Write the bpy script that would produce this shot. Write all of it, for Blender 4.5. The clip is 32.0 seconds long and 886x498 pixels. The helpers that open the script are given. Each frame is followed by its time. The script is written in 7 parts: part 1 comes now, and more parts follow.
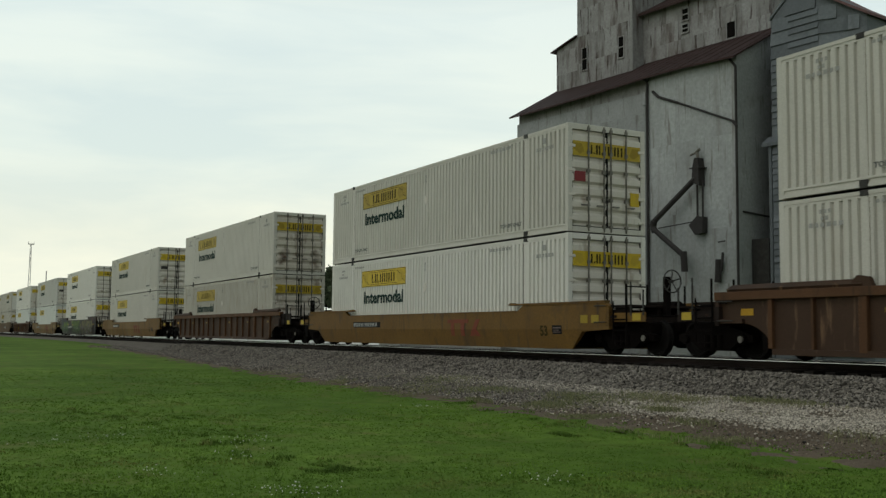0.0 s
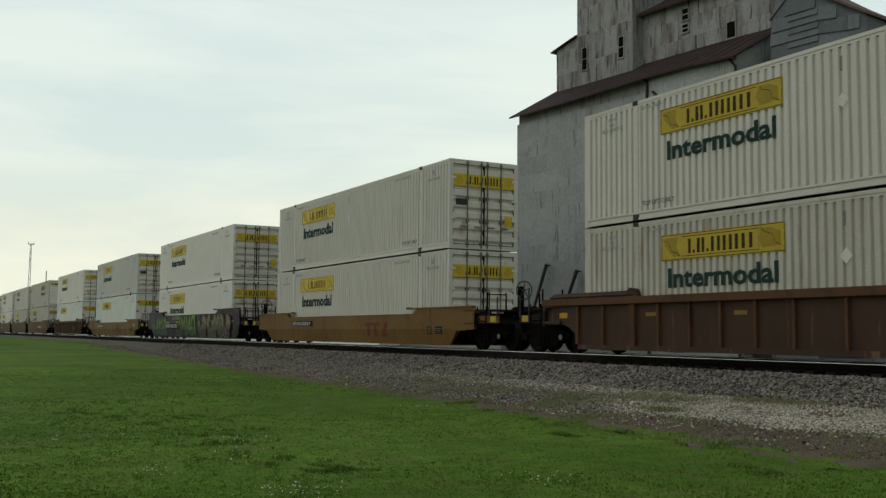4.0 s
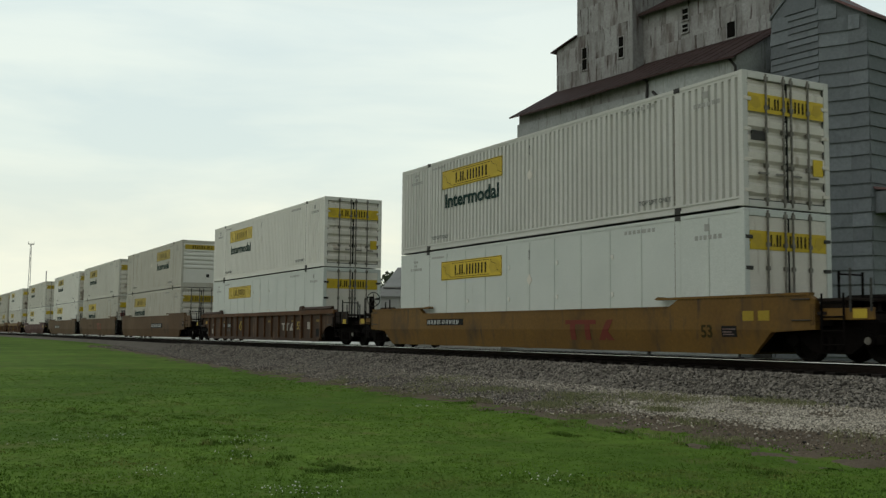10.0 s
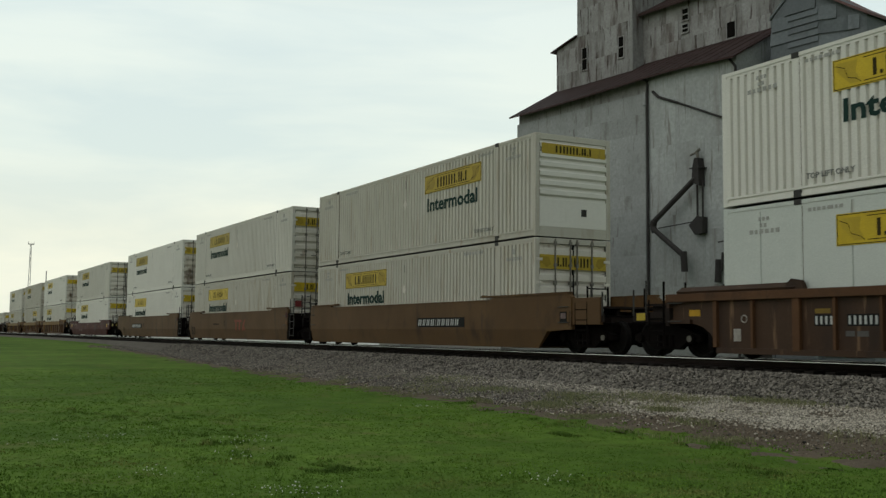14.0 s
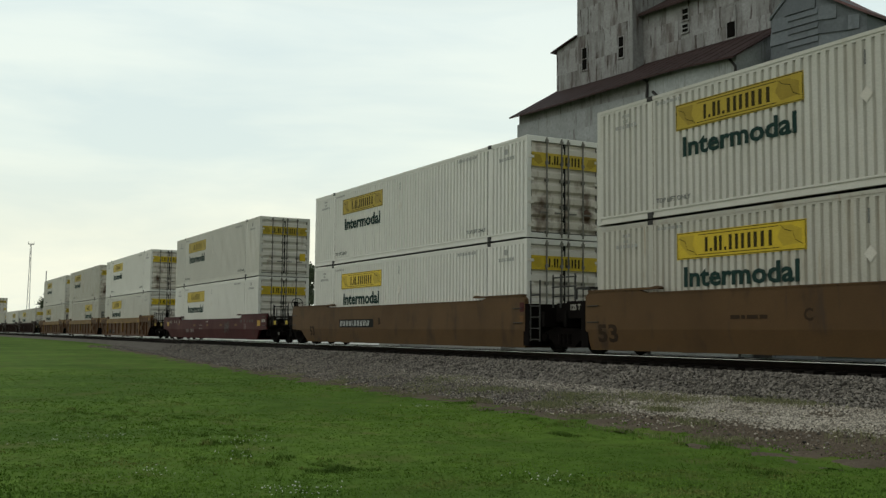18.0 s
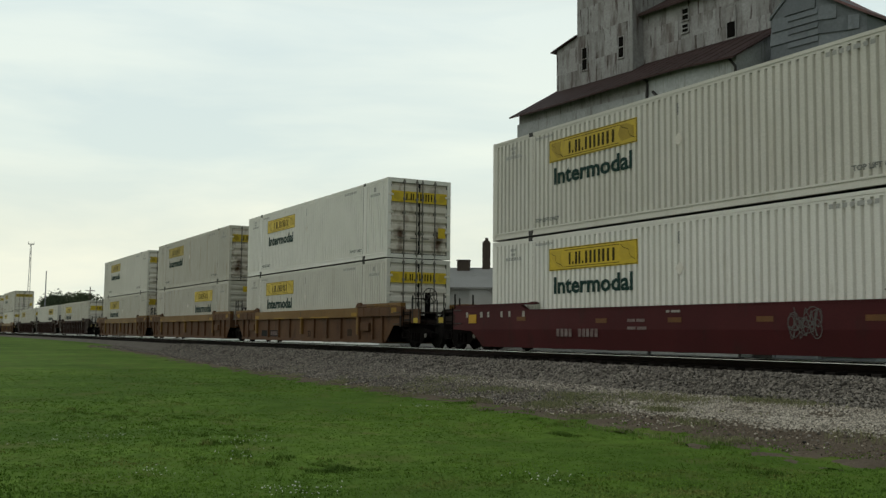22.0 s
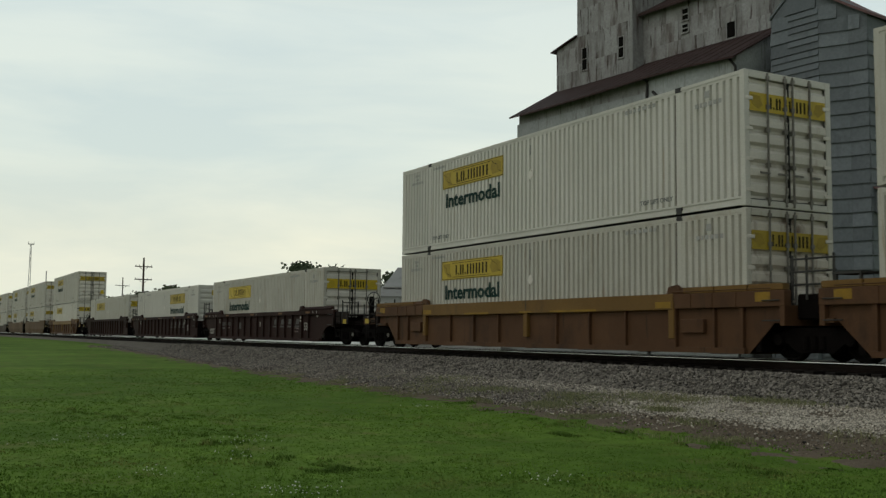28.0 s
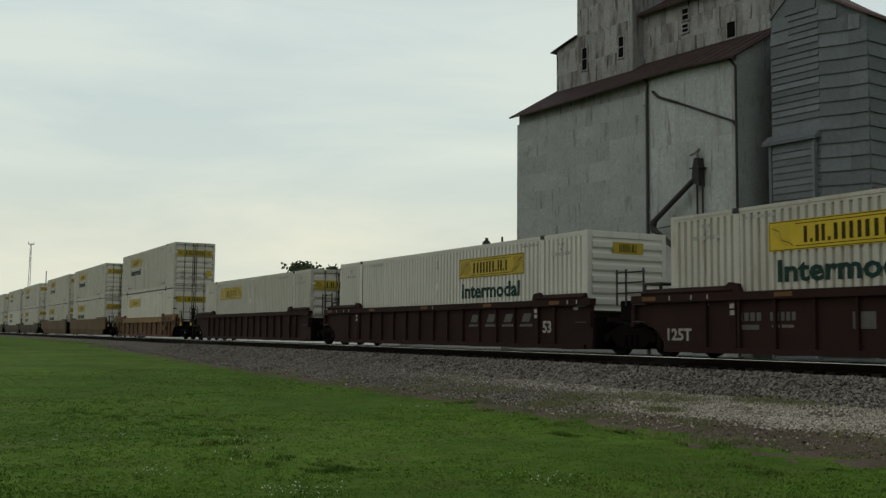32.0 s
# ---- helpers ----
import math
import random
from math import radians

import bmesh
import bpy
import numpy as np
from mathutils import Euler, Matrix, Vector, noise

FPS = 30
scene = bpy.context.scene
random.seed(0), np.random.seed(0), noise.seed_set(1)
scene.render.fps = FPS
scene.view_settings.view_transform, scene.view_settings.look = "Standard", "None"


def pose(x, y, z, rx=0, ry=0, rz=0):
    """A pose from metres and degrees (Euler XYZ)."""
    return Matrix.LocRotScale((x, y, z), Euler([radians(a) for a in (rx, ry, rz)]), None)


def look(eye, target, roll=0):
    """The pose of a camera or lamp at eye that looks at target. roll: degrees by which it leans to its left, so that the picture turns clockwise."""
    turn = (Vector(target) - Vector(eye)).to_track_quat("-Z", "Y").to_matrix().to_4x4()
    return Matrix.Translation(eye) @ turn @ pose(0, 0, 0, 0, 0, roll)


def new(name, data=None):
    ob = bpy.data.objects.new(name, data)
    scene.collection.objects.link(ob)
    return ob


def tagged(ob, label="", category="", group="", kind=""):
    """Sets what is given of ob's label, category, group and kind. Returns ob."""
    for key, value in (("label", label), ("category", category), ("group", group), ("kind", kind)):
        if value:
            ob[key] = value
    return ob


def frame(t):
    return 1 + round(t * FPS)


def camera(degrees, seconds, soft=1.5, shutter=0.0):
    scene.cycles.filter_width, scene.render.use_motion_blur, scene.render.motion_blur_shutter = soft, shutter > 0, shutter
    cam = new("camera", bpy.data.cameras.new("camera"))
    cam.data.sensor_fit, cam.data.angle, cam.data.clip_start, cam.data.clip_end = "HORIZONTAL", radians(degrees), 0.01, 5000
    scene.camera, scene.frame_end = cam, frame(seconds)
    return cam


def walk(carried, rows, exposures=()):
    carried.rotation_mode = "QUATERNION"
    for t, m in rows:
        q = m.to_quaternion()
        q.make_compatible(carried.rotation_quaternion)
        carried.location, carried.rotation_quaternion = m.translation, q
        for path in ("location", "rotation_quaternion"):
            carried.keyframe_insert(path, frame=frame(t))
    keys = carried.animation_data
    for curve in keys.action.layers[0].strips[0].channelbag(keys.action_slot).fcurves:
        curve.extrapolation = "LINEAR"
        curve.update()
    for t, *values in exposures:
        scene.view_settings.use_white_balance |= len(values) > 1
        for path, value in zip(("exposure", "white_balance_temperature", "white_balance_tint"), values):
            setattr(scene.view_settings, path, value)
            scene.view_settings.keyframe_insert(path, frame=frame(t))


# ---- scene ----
EYE = (0.0, -16.782, 0.467)
YAW, PITCH, ROLL = radians(61.536), radians(4.798), 0.572
AHEAD = Vector((-math.sin(YAW) * math.cos(PITCH), math.cos(YAW) * math.cos(PITCH), math.sin(PITCH)))
cam = camera(47.16, 32.0, soft=1.35, shutter=0.1)
STAND = look(EYE, Vector(EYE) + AHEAD * 10, ROLL)
walk(cam, [(0.0, STAND), (32.0, STAND)], exposures=[(0.0, -0.04), (4.0, -0.09), (7.0, -0.05), (14.0, -0.04), (17.0, 0.0), (18.5, 0.0), (20.0, -0.06), (25.0, -0.05), (28.0, -0.2), (29.0, -0.29), (30.0, -0.33), (32.0, -0.32)])

# ---- world and sun: a bright overcast sky, the soft sun behind the camera ----
SUN_FROM = Vector((0.0, -0.65, 0.74)).normalized()
world = bpy.data.worlds.new("overcast_sky")
scene.world = world
world.use_nodes = True
wt = world.node_tree
wt.nodes.clear()


def wn(kind, **inputs):
    n = wt.nodes.new(kind)
    for k, v in inputs.items():
        n.inputs[k.replace("_", " ")].default_value = v
    return n


w_sky = wn("ShaderNodeTexSky")
w_sky.sky_type, w_sky.sun_disc = "NISHITA", False
w_sky.sun_elevation = math.asin(SUN_FROM.z)
w_sky.sun_rotation = math.atan2(SUN_FROM.x, SUN_FROM.y)
w_co = wn("ShaderNodeTexCoord")
w_sep = wn("ShaderNodeSeparateXYZ")
wt.links.new(w_co.outputs["Generated"], w_sep.inputs[0])
w_ramp = wn("ShaderNodeValToRGB")
w_ramp.color_ramp.elements[0].position, w_ramp.color_ramp.elements[0].color = 0.0, (0.80, 0.84, 0.74, 1)
w_ramp.color_ramp.elements[1].position, w_ramp.color_ramp.elements[1].color = 0.60, (0.34, 0.40, 0.42, 1)
for pos, col in ((0.09, (0.88, 0.90, 0.762, 1)), (0.17, (0.80, 0.88, 0.815, 1)), (0.30, (0.74, 0.84, 0.828, 1))):
    el = w_ramp.color_ramp.elements.new(pos)
    el.color = col
wt.links.new(w_sep.outputs["Z"], w_ramp.inputs["Fac"])
w_map = wn("ShaderNodeMapping", Scale=(1.6, 1.6, 9.0))
wt.links.new(w_co.outputs["Generated"], w_map.inputs[0])
w_noise = wn("ShaderNodeTexNoise", Scale=1.7, Detail=5.0, Roughness=0.55, Distortion=0.4)
wt.links.new(w_map.outputs[0], w_noise.inputs["Vector"])
w_cl = wn("ShaderNodeValToRGB")
w_cl.color_ramp.elements[0].position, w_cl.color_ramp.elements[0].color = 0.36, (0.95, 0.99, 1.01, 1)
w_cl.color_ramp.elements[1].position, w_cl.color_ramp.elements[1].color = 0.66, (1.15, 1.13, 1.08, 1)
wt.links.new(w_noise.outputs["Fac"], w_cl.inputs["Fac"])
w_mul = wn("ShaderNodeMix")
w_mul.data_type, w_mul.blend_type = "RGBA", "MULTIPLY"
w_mul.inputs[0].default_value = 1.0
wt.links.new(w_ramp.outputs[0], w_mul.inputs[6])
wt.links.new(w_cl.outputs[0], w_mul.inputs[7])
w_bg1 = wn("ShaderNodeBackground", Strength=1.03)
wt.links.new(w_mul.outputs[2], w_bg1.inputs[0])
w_bg2 = wn("ShaderNodeBackground", Strength=0.06)
wt.links.new(w_sky.outputs[0], w_bg2.inputs[0])
w_mix = wn("ShaderNodeMixShader")
w_mix.inputs[0].default_value = 0.06
wt.links.new(w_bg1.outputs[0], w_mix.inputs[1])
wt.links.new(w_bg2.outputs[0], w_mix.inputs[2])
w_out = wn("ShaderNodeOutputWorld")
wt.links.new(w_mix.outputs[0], w_out.inputs[0])

sun_data = bpy.data.lights.new("sun", "SUN")
sun_data.energy, sun_data.angle, sun_data.color = 0.58, radians(40), (1.0, 0.97, 0.92)
sun = new("sun", sun_data)
sun.matrix_world = look(SUN_FROM * 100, (0, 0, 0))


# ---- materials ----
def surf(name, c1, c2, scale=3.0, rough=0.6, metal=0.0, bump=0.1, dirt=None, dirt_amount=0.5, streak=1.0, fine=40.0, spread=0.0, island=0.0, rough_vary=0.12, sheen_ior=1.25, drips=None, drip_cut=0.62):
    """Two colours mixed by noise at two scales, stains of a third colour that may run downwards, fine relief."""
    m = bpy.data.materials.new(name)
    m.use_nodes = True
    nt = m.node_tree
    bsdf = nt.nodes["Principled BSDF"]
    bsdf.inputs["Metallic"].default_value = metal
    bsdf.inputs["IOR"].default_value = sheen_ior
    co = nt.nodes.new("ShaderNodeTexCoord")
    info = nt.nodes.new("ShaderNodeObjectInfo")
    shift = nt.nodes.new("ShaderNodeVectorMath")
    shift.operation = "MULTIPLY_ADD"
    shift.inputs[1].default_value = (37.0, 53.0, 41.0)
    comb = nt.nodes.new("ShaderNodeCombineXYZ")
    for i in range(3):
        nt.links.new(info.outputs["Random"], comb.inputs[i])
    nt.links.new(comb.outputs[0], shift.inputs[0])
    nt.links.new(co.outputs["Object"], shift.inputs[2])

    def noise_of(sc, detail, stretch=1.0):
        mp = nt.nodes.new("ShaderNodeMapping")
        mp.inputs["Scale"].default_value = (1, 1, 1.0 / stretch)
        nt.links.new(shift.outputs[0], mp.inputs[0])
        n = nt.nodes.new("ShaderNodeTexNoise")
        n.inputs["Scale"].default_value, n.inputs["Detail"].default_value = sc, detail
        n.inputs["Roughness"].default_value = 0.6
        nt.links.new(mp.outputs[0], n.inputs["Vector"])
        return n.outputs["Fac"]

    def ramp(fac, a, b):
        r = nt.nodes.new("ShaderNodeMapRange")
        r.inputs["From Min"].default_value, r.inputs["From Max"].default_value = a, b
        nt.links.new(fac, r.inputs["Value"])
        return r.outputs[0]

    def mix(fac, a, b):
        x = nt.nodes.new("ShaderNodeMix")
        x.data_type = "RGBA"
        for sock, v in ((x.inputs[0], fac), (x.inputs[6], a), (x.inputs[7], b)):
            if isinstance(v, (int, float)):
                sock.default_value = v
            elif isinstance(v, tuple):
                sock.default_value = (*v, 1)
            else:
                nt.links.new(v, sock)
        return x.outputs[2]

    big, small = noise_of(scale, 4), noise_of(fine, 3)
    col = mix(ramp(big, 0.3, 0.7), c1, c2)
    col = mix(ramp(small, 0.2, 0.95), col, tuple(0.72 * v for v in c2))
    if dirt:
        st = noise_of(scale * 1.7 + 0.6, 6, streak)
        lo = 0.74 - 0.36 * dirt_amount
        col = mix(ramp(st, lo, lo + 0.22), col, dirt)
    if drips:
        col = mix(ramp(noise_of(4.5, 4, 9.0), drip_cut, drip_cut + 0.09), col, drips)
    for out, amount in ((info.outputs["Random"], spread), (None, island)):
        if amount:
            if out is None:
                out = nt.nodes.new("ShaderNodeNewGeometry").outputs["Random Per Island"]
            hsv = nt.nodes.new("ShaderNodeHueSaturation")
            r = nt.nodes.new("ShaderNodeMapRange")
            r.inputs["To Min"].default_value, r.inputs["To Max"].default_value = 1 - amount, 1 + amount
            nt.links.new(out, r.inputs["Value"])
            nt.links.new(r.outputs[0], hsv.inputs["Value"])
            nt.links.new(col, hsv.inputs["Color"])
            col = hsv.outputs[0]
    nt.links.new(col, bsdf.inputs["Base Color"])
    rr = nt.nodes.new("ShaderNodeMapRange")
    rr.inputs["To Min"].default_value, rr.inputs["To Max"].default_value = max(0.02, rough - rough_vary), min(1.0, rough + rough_vary)
    nt.links.new(big, rr.inputs["Value"])
    nt.links.new(rr.outputs[0], bsdf.inputs["Roughness"])
    if bump:
        b = nt.nodes.new("ShaderNodeBump")
        b.inputs["Strength"].default_value, b.inputs["Distance"].default_value = bump, 0.02
        nt.links.new(small, b.inputs["Height"])
        nt.links.new(b.outputs[0], bsdf.inputs["Normal"])
    return m


M = dict(
    white=surf("white_paint", (0.594, 0.563, 0.497), (0.514, 0.487, 0.4233), 0.55, 0.5, dirt=(0.3687, 0.325, 0.2584), dirt_amount=0.40, streak=7, bump=0.03, spread=0.05, drips=(0.4506, 0.4, 0.3217), drip_cut=0.67),
    cream=surf("cream_paint", (0.497, 0.466, 0.399), (0.437, 0.408, 0.344), 0.9, 0.55, dirt=(0.2985, 0.25, 0.1852), dirt_amount=0.54, streak=6, bump=0.03, spread=0.06, drips=(0.31, 0.255, 0.19), drip_cut=0.62),
    fresh=surf("fresh_white_paint", (0.6766, 0.6498, 0.588), (0.6284, 0.6031, 0.5424), 0.8, 0.42, dirt=(0.4833, 0.4488, 0.3829), dirt_amount=0.22, streak=7, bump=0.02, drips=(0.42, 0.39, 0.335), drip_cut=0.665),
    pale=surf("greyish_white_paint", (0.565, 0.55, 0.505), (0.49, 0.475, 0.432), 0.6, 0.5, dirt=(0.35, 0.325, 0.275), dirt_amount=0.38, streak=7, bump=0.03, drips=(0.42, 0.39, 0.33), drip_cut=0.66),
    doorwhite=surf("door_white_paint", (0.6583, 0.61, 0.5314), (0.5643, 0.52, 0.4485), 1.4, 0.45, dirt=(0.2299, 0.17, 0.117), dirt_amount=0.42, streak=5, bump=0.04),
    sooty=surf("sooty_door_paint", (0.6374, 0.585, 0.4972), (0.5121, 0.455, 0.3802), 1.0, 0.6, dirt=(0.1149, 0.065, 0.039), dirt_amount=0.55, streak=3, bump=0.05),
    yellow=surf("yellow_sign_paint", (0.62, 0.44, 0.022), (0.50, 0.35, 0.024), 2.5, 0.45, dirt=(0.24, 0.17, 0.035), dirt_amount=0.35, streak=4, bump=0.02, spread=0.1),
    # Dull signs; also puts the duller look at glancing angles into the colour.
    dull_yellow=surf("dull_yellow_sign_paint", (0.47, 0.34, 0.03), (0.37, 0.262, 0.03), 2.0, 0.5, dirt=(0.19, 0.14, 0.04), dirt_amount=0.4, streak=4, bump=0.02, spread=0.1),
    mid_yellow=surf("darker_yellow_sign_paint", (0.50, 0.355, 0.026), (0.41, 0.29, 0.026), 2.0, 0.5, bump=0.02),
    dark_letter=surf("dark_lettering", (0.012, 0.032, 0.026), (0.02, 0.042, 0.036), 4, 0.7, bump=0.02, sheen_ior=1.15),
    brown_letter=surf("dark_brown_lettering", (0.03, 0.024, 0.008), (0.045, 0.034, 0.012), 4, 0.7, bump=0.02, sheen_ior=1.15),
    grey_letter=surf("dark_grey_stencil", (0.13, 0.13, 0.12), (0.19, 0.19, 0.175), 5, 0.7, bump=0.02),
    faint_letter=surf("faded_grey_stencil", (0.25, 0.245, 0.225), (0.36, 0.35, 0.32), 5, 0.7, bump=0.02),
    white_letter=surf("white_lettering", (0.78, 0.77, 0.73), (0.6, 0.59, 0.55), 5, 0.55, bump=0.02),
    black=surf("black_panel_paint", (0.01, 0.01, 0.01), (0.018, 0.017, 0.016), 4, 0.7, bump=0.02, sheen_ior=1.15),
    red_letter=surf("faded_red_lettering", (0.15, 0.022, 0.018), (0.13, 0.034, 0.02), 3, 0.7, bump=0.02),
    galv=surf("galvanised_rod", (0.24, 0.225, 0.195), (0.11, 0.097, 0.08), 5, 0.5, metal=0.1, bump=0.06),
    casting=surf("dark_steel_casting", (0.06, 0.057, 0.051), (0.03, 0.027, 0.024), 5, 0.6, bump=0.1),
    car_yellow=surf("yellow_car_paint", (0.168, 0.088, 0.0135), (0.118, 0.06, 0.012), 0.45, 0.65, dirt=(0.05, 0.03, 0.014), dirt_amount=0.58, streak=2.0, bump=0.06, spread=0.06, drips=(0.06, 0.035, 0.016), drip_cut=0.6, fine=14, sheen_ior=1.3),
    car_brown=surf("brown_car_paint", (0.06, 0.0295, 0.0145), (0.037, 0.0195, 0.0112), 0.45, 0.7, dirt=(0.02, 0.0115, 0.008), dirt_amount=0.58, streak=3, bump=0.08, spread=0.06, drips=(0.13, 0.075, 0.04), sheen_ior=1.3),
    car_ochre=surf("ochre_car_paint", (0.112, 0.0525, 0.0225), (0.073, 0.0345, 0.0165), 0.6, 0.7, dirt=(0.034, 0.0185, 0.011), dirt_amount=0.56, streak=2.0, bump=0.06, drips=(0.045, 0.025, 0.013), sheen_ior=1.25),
    car_gold=surf("golden_car_paint", (0.185, 0.1, 0.023), (0.132, 0.07, 0.019), 0.6, 0.6, dirt=(0.07, 0.038, 0.014), dirt_amount=0.45, streak=2.0, bump=0.06, sheen_ior=1.25),
    mint=surf("pale_grey_green_paint", (0.545, 0.56, 0.515), (0.49, 0.505, 0.465), 0.8, 0.45, dirt=(0.33, 0.32, 0.28), dirt_amount=0.28, streak=7, bump=0.02, drips=(0.36, 0.35, 0.31), drip_cut=0.66),
    car_tan=surf("tan_brown_car_paint", (0.115, 0.0595, 0.0195), (0.075, 0.039, 0.0145), 0.4, 0.7, dirt=(0.0266, 0.016, 0.01), dirt_amount=0.5, streak=2.5, bump=0.06, drips=(0.05225, 0.03, 0.016), sheen_ior=1.3),
    car_maroon=surf("maroon_car_paint", (0.07, 0.0125, 0.0135), (0.046, 0.0095, 0.0105), 0.5, 0.6, dirt=(0.026, 0.0124, 0.0105), dirt_amount=0.5, streak=2.5, bump=0.06, sheen_ior=1.2),
    car_dark=surf("dark_brown_car_paint", (0.038, 0.019, 0.0155), (0.023, 0.0125, 0.0108), 0.6, 0.65, dirt=(0.048, 0.028, 0.023), dirt_amount=0.3, streak=4, bump=0.08, sheen_ior=1.12),
    car_grey=surf("grey_brown_car_paint", (0.068, 0.043, 0.03), (0.04, 0.03, 0.025), 0.6, 0.6, dirt=(0.021, 0.0189, 0.0168), dirt_amount=0.4, streak=3, bump=0.08),
    # Greasy steel; its near-black also stands for shade under decks and behind arches.
    truck=surf("greasy_shaded_steel", (0.0085, 0.0064, 0.0056), (0.005, 0.0039, 0.0035), 3, 0.7, bump=0.15, dirt=(0.012, 0.008, 0.006), dirt_amount=0.3, sheen_ior=1.08),
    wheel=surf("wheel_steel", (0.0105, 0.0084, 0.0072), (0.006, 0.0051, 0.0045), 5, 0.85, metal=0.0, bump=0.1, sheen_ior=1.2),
    reflector=surf("yellow_reflector", (0.48, 0.27, 0.015), (0.36, 0.2, 0.014), 4, 0.45, dirt=(0.15, 0.085, 0.02), dirt_amount=0.35, bump=0.02),
    rail=surf("rusty_rail", (0.0189, 0.01176, 0.0084), (0.0126, 0.0084, 0.00672), 2, 0.75, bump=0.15, sheen_ior=1.2),
    rail_head=surf("polished_rail_head", (0.80, 0.80, 0.79), (0.70, 0.70, 0.69), 3, 0.3, metal=1.0, bump=0.0, rough_vary=0.06),
    tie=surf("creosoted_tie", (0.01092, 0.00882, 0.00756), (0.0189, 0.01512, 0.0126), 2, 0.85, bump=0.35, spread=0.25, sheen_ior=1.2),
    stone=surf("grey_ballast_stone", (0.232, 0.206, 0.176), (0.128, 0.112, 0.094), 1.2, 0.9, bump=0.3, island=0.8, dirt=(0.08925, 0.073, 0.0582), dirt_amount=0.35, sheen_ior=1.2),
    pale_stone=surf("pale_limestone_gravel", (0.485, 0.435, 0.362), (0.305, 0.265, 0.212), 1.0, 0.9, bump=0.3, island=0.6, sheen_ior=1.2),
    ballast=surf("ballast_bed", (0.1733, 0.151, 0.1261), (0.1103, 0.095, 0.07857), 1.5, 0.9, bump=0.9, fine=22, sheen_ior=1.2),
    gravel=surf("gravel_and_dirt", (0.183, 0.142, 0.103), (0.116, 0.089, 0.063), 0.7, 0.95, bump=1.0, fine=22, dirt=(0.205, 0.165, 0.122), dirt_amount=0.4, sheen_ior=1.2),
    yard=surf("pale_gravel_yard", (0.66, 0.64, 0.58), (0.56, 0.54, 0.49), 0.15, 0.9, bump=0.3),
    lawn=surf("mown_lawn_soil", (0.158, 0.25, 0.038), (0.072, 0.127, 0.0215), 0.28, 0.95, bump=0.5, fine=2.4, dirt=(0.125, 0.128, 0.04), dirt_amount=0.58, sheen_ior=1.1),
    blade=surf("grass_blades", (0.185, 0.302, 0.045), (0.076, 0.144, 0.0245), 0.28, 0.9, bump=0, island=0.06, dirt=(0.175, 0.182, 0.055), dirt_amount=0.58, fine=1.8, sheen_ior=1.12),
    tuft=surf("dark_grass_tufts", (0.125, 0.205, 0.036), (0.07, 0.12, 0.023), 0.8, 0.9, bump=0, island=0.2, dirt=(0.20, 0.185, 0.065), dirt_amount=0.55, fine=1.6, sheen_ior=1.12),
    weed=surf("dry_weed_blades", (0.165, 0.185, 0.075), (0.225, 0.215, 0.115), 0.6, 0.8, bump=0, island=0.35),
    clover=surf("white_clover_flower", (0.72, 0.72, 0.64), (0.6, 0.6, 0.5), 5, 0.8, bump=0),
    leaf=surf("tree_leaves", (0.08, 0.10, 0.05), (0.058, 0.074, 0.04), 0.5, 0.7, bump=0, island=0.4),
    bark=surf("tree_bark", (0.12, 0.09, 0.065), (0.08, 0.06, 0.045), 3, 0.9, bump=0.5),
    tin=surf("grey_sheet_iron_wall", (0.342, 0.345, 0.335), (0.256, 0.258, 0.25), 0.6, 0.6, metal=0.1, dirt=(0.135, 0.125, 0.115), dirt_amount=0.45, streak=2.2, bump=0.1, spread=0.05, fine=9, drips=(0.155, 0.145, 0.135), drip_cut=0.6),
    pale_tin=surf("pale_sheet_iron_wall", (0.40, 0.41, 0.395), (0.30, 0.305, 0.293), 0.5, 0.6, metal=0.1, dirt=(0.17, 0.155, 0.14), dirt_amount=0.42, streak=9, bump=0.1, spread=0.04, fine=7, drips=(0.20, 0.19, 0.175), drip_cut=0.58),
    old_tin=surf("weathered_rusty_sheet_iron", (0.345, 0.34, 0.329), (0.23, 0.216, 0.205), 0.8, 0.7, metal=0.05, dirt=(0.05832, 0.03499, 0.02722), dirt_amount=0.62, streak=6, bump=0.12, spread=0.1, fine=10, drips=(0.052, 0.035, 0.029), drip_cut=0.575),
    rust_roof=surf("rusty_red_roof", (0.052, 0.027, 0.0235), (0.037, 0.0205, 0.0185), 0.8, 0.7, dirt=(0.02113, 0.01328, 0.01087), dirt_amount=0.5, streak=3, bump=0.15),
    red_roof=surf("faded_red_roof", (0.19, 0.105, 0.10), (0.125, 0.072, 0.068), 0.8, 0.6, dirt=(0.08, 0.05, 0.045), dirt_amount=0.4, bump=0.1),
    slate=surf("blue_grey_siding_paint", (0.16, 0.171, 0.177), (0.122, 0.132, 0.138), 0.5, 0.7, dirt=(0.075, 0.08, 0.083), dirt_amount=0.46, streak=3.5, bump=0.1, spread=0.17, fine=9),
    conc=surf("old_concrete", (0.33, 0.32, 0.30), (0.25, 0.24, 0.225), 0.8, 0.9, bump=0.3),
    dark=surf("dark_interior", (0.006, 0.0055, 0.005), (0.01, 0.009, 0.008), 2, 0.95, bump=0.2, sheen_ior=1.05),
    pipe=surf("dark_iron_pipe", (0.045, 0.04, 0.038), (0.03, 0.026, 0.024), 3, 0.6, bump=0.1),
    pole=surf("grey_brown_pole_wood", (0.085, 0.065, 0.05), (0.06, 0.046, 0.037), 3, 0.9, bump=0.3),
    far_roof=surf("grey_metal_roof", (0.30, 0.292, 0.27), (0.235, 0.228, 0.21), 0.4, 0.7, dirt=(0.12, 0.11, 0.10), dirt_amount=0.4, bump=0.05),
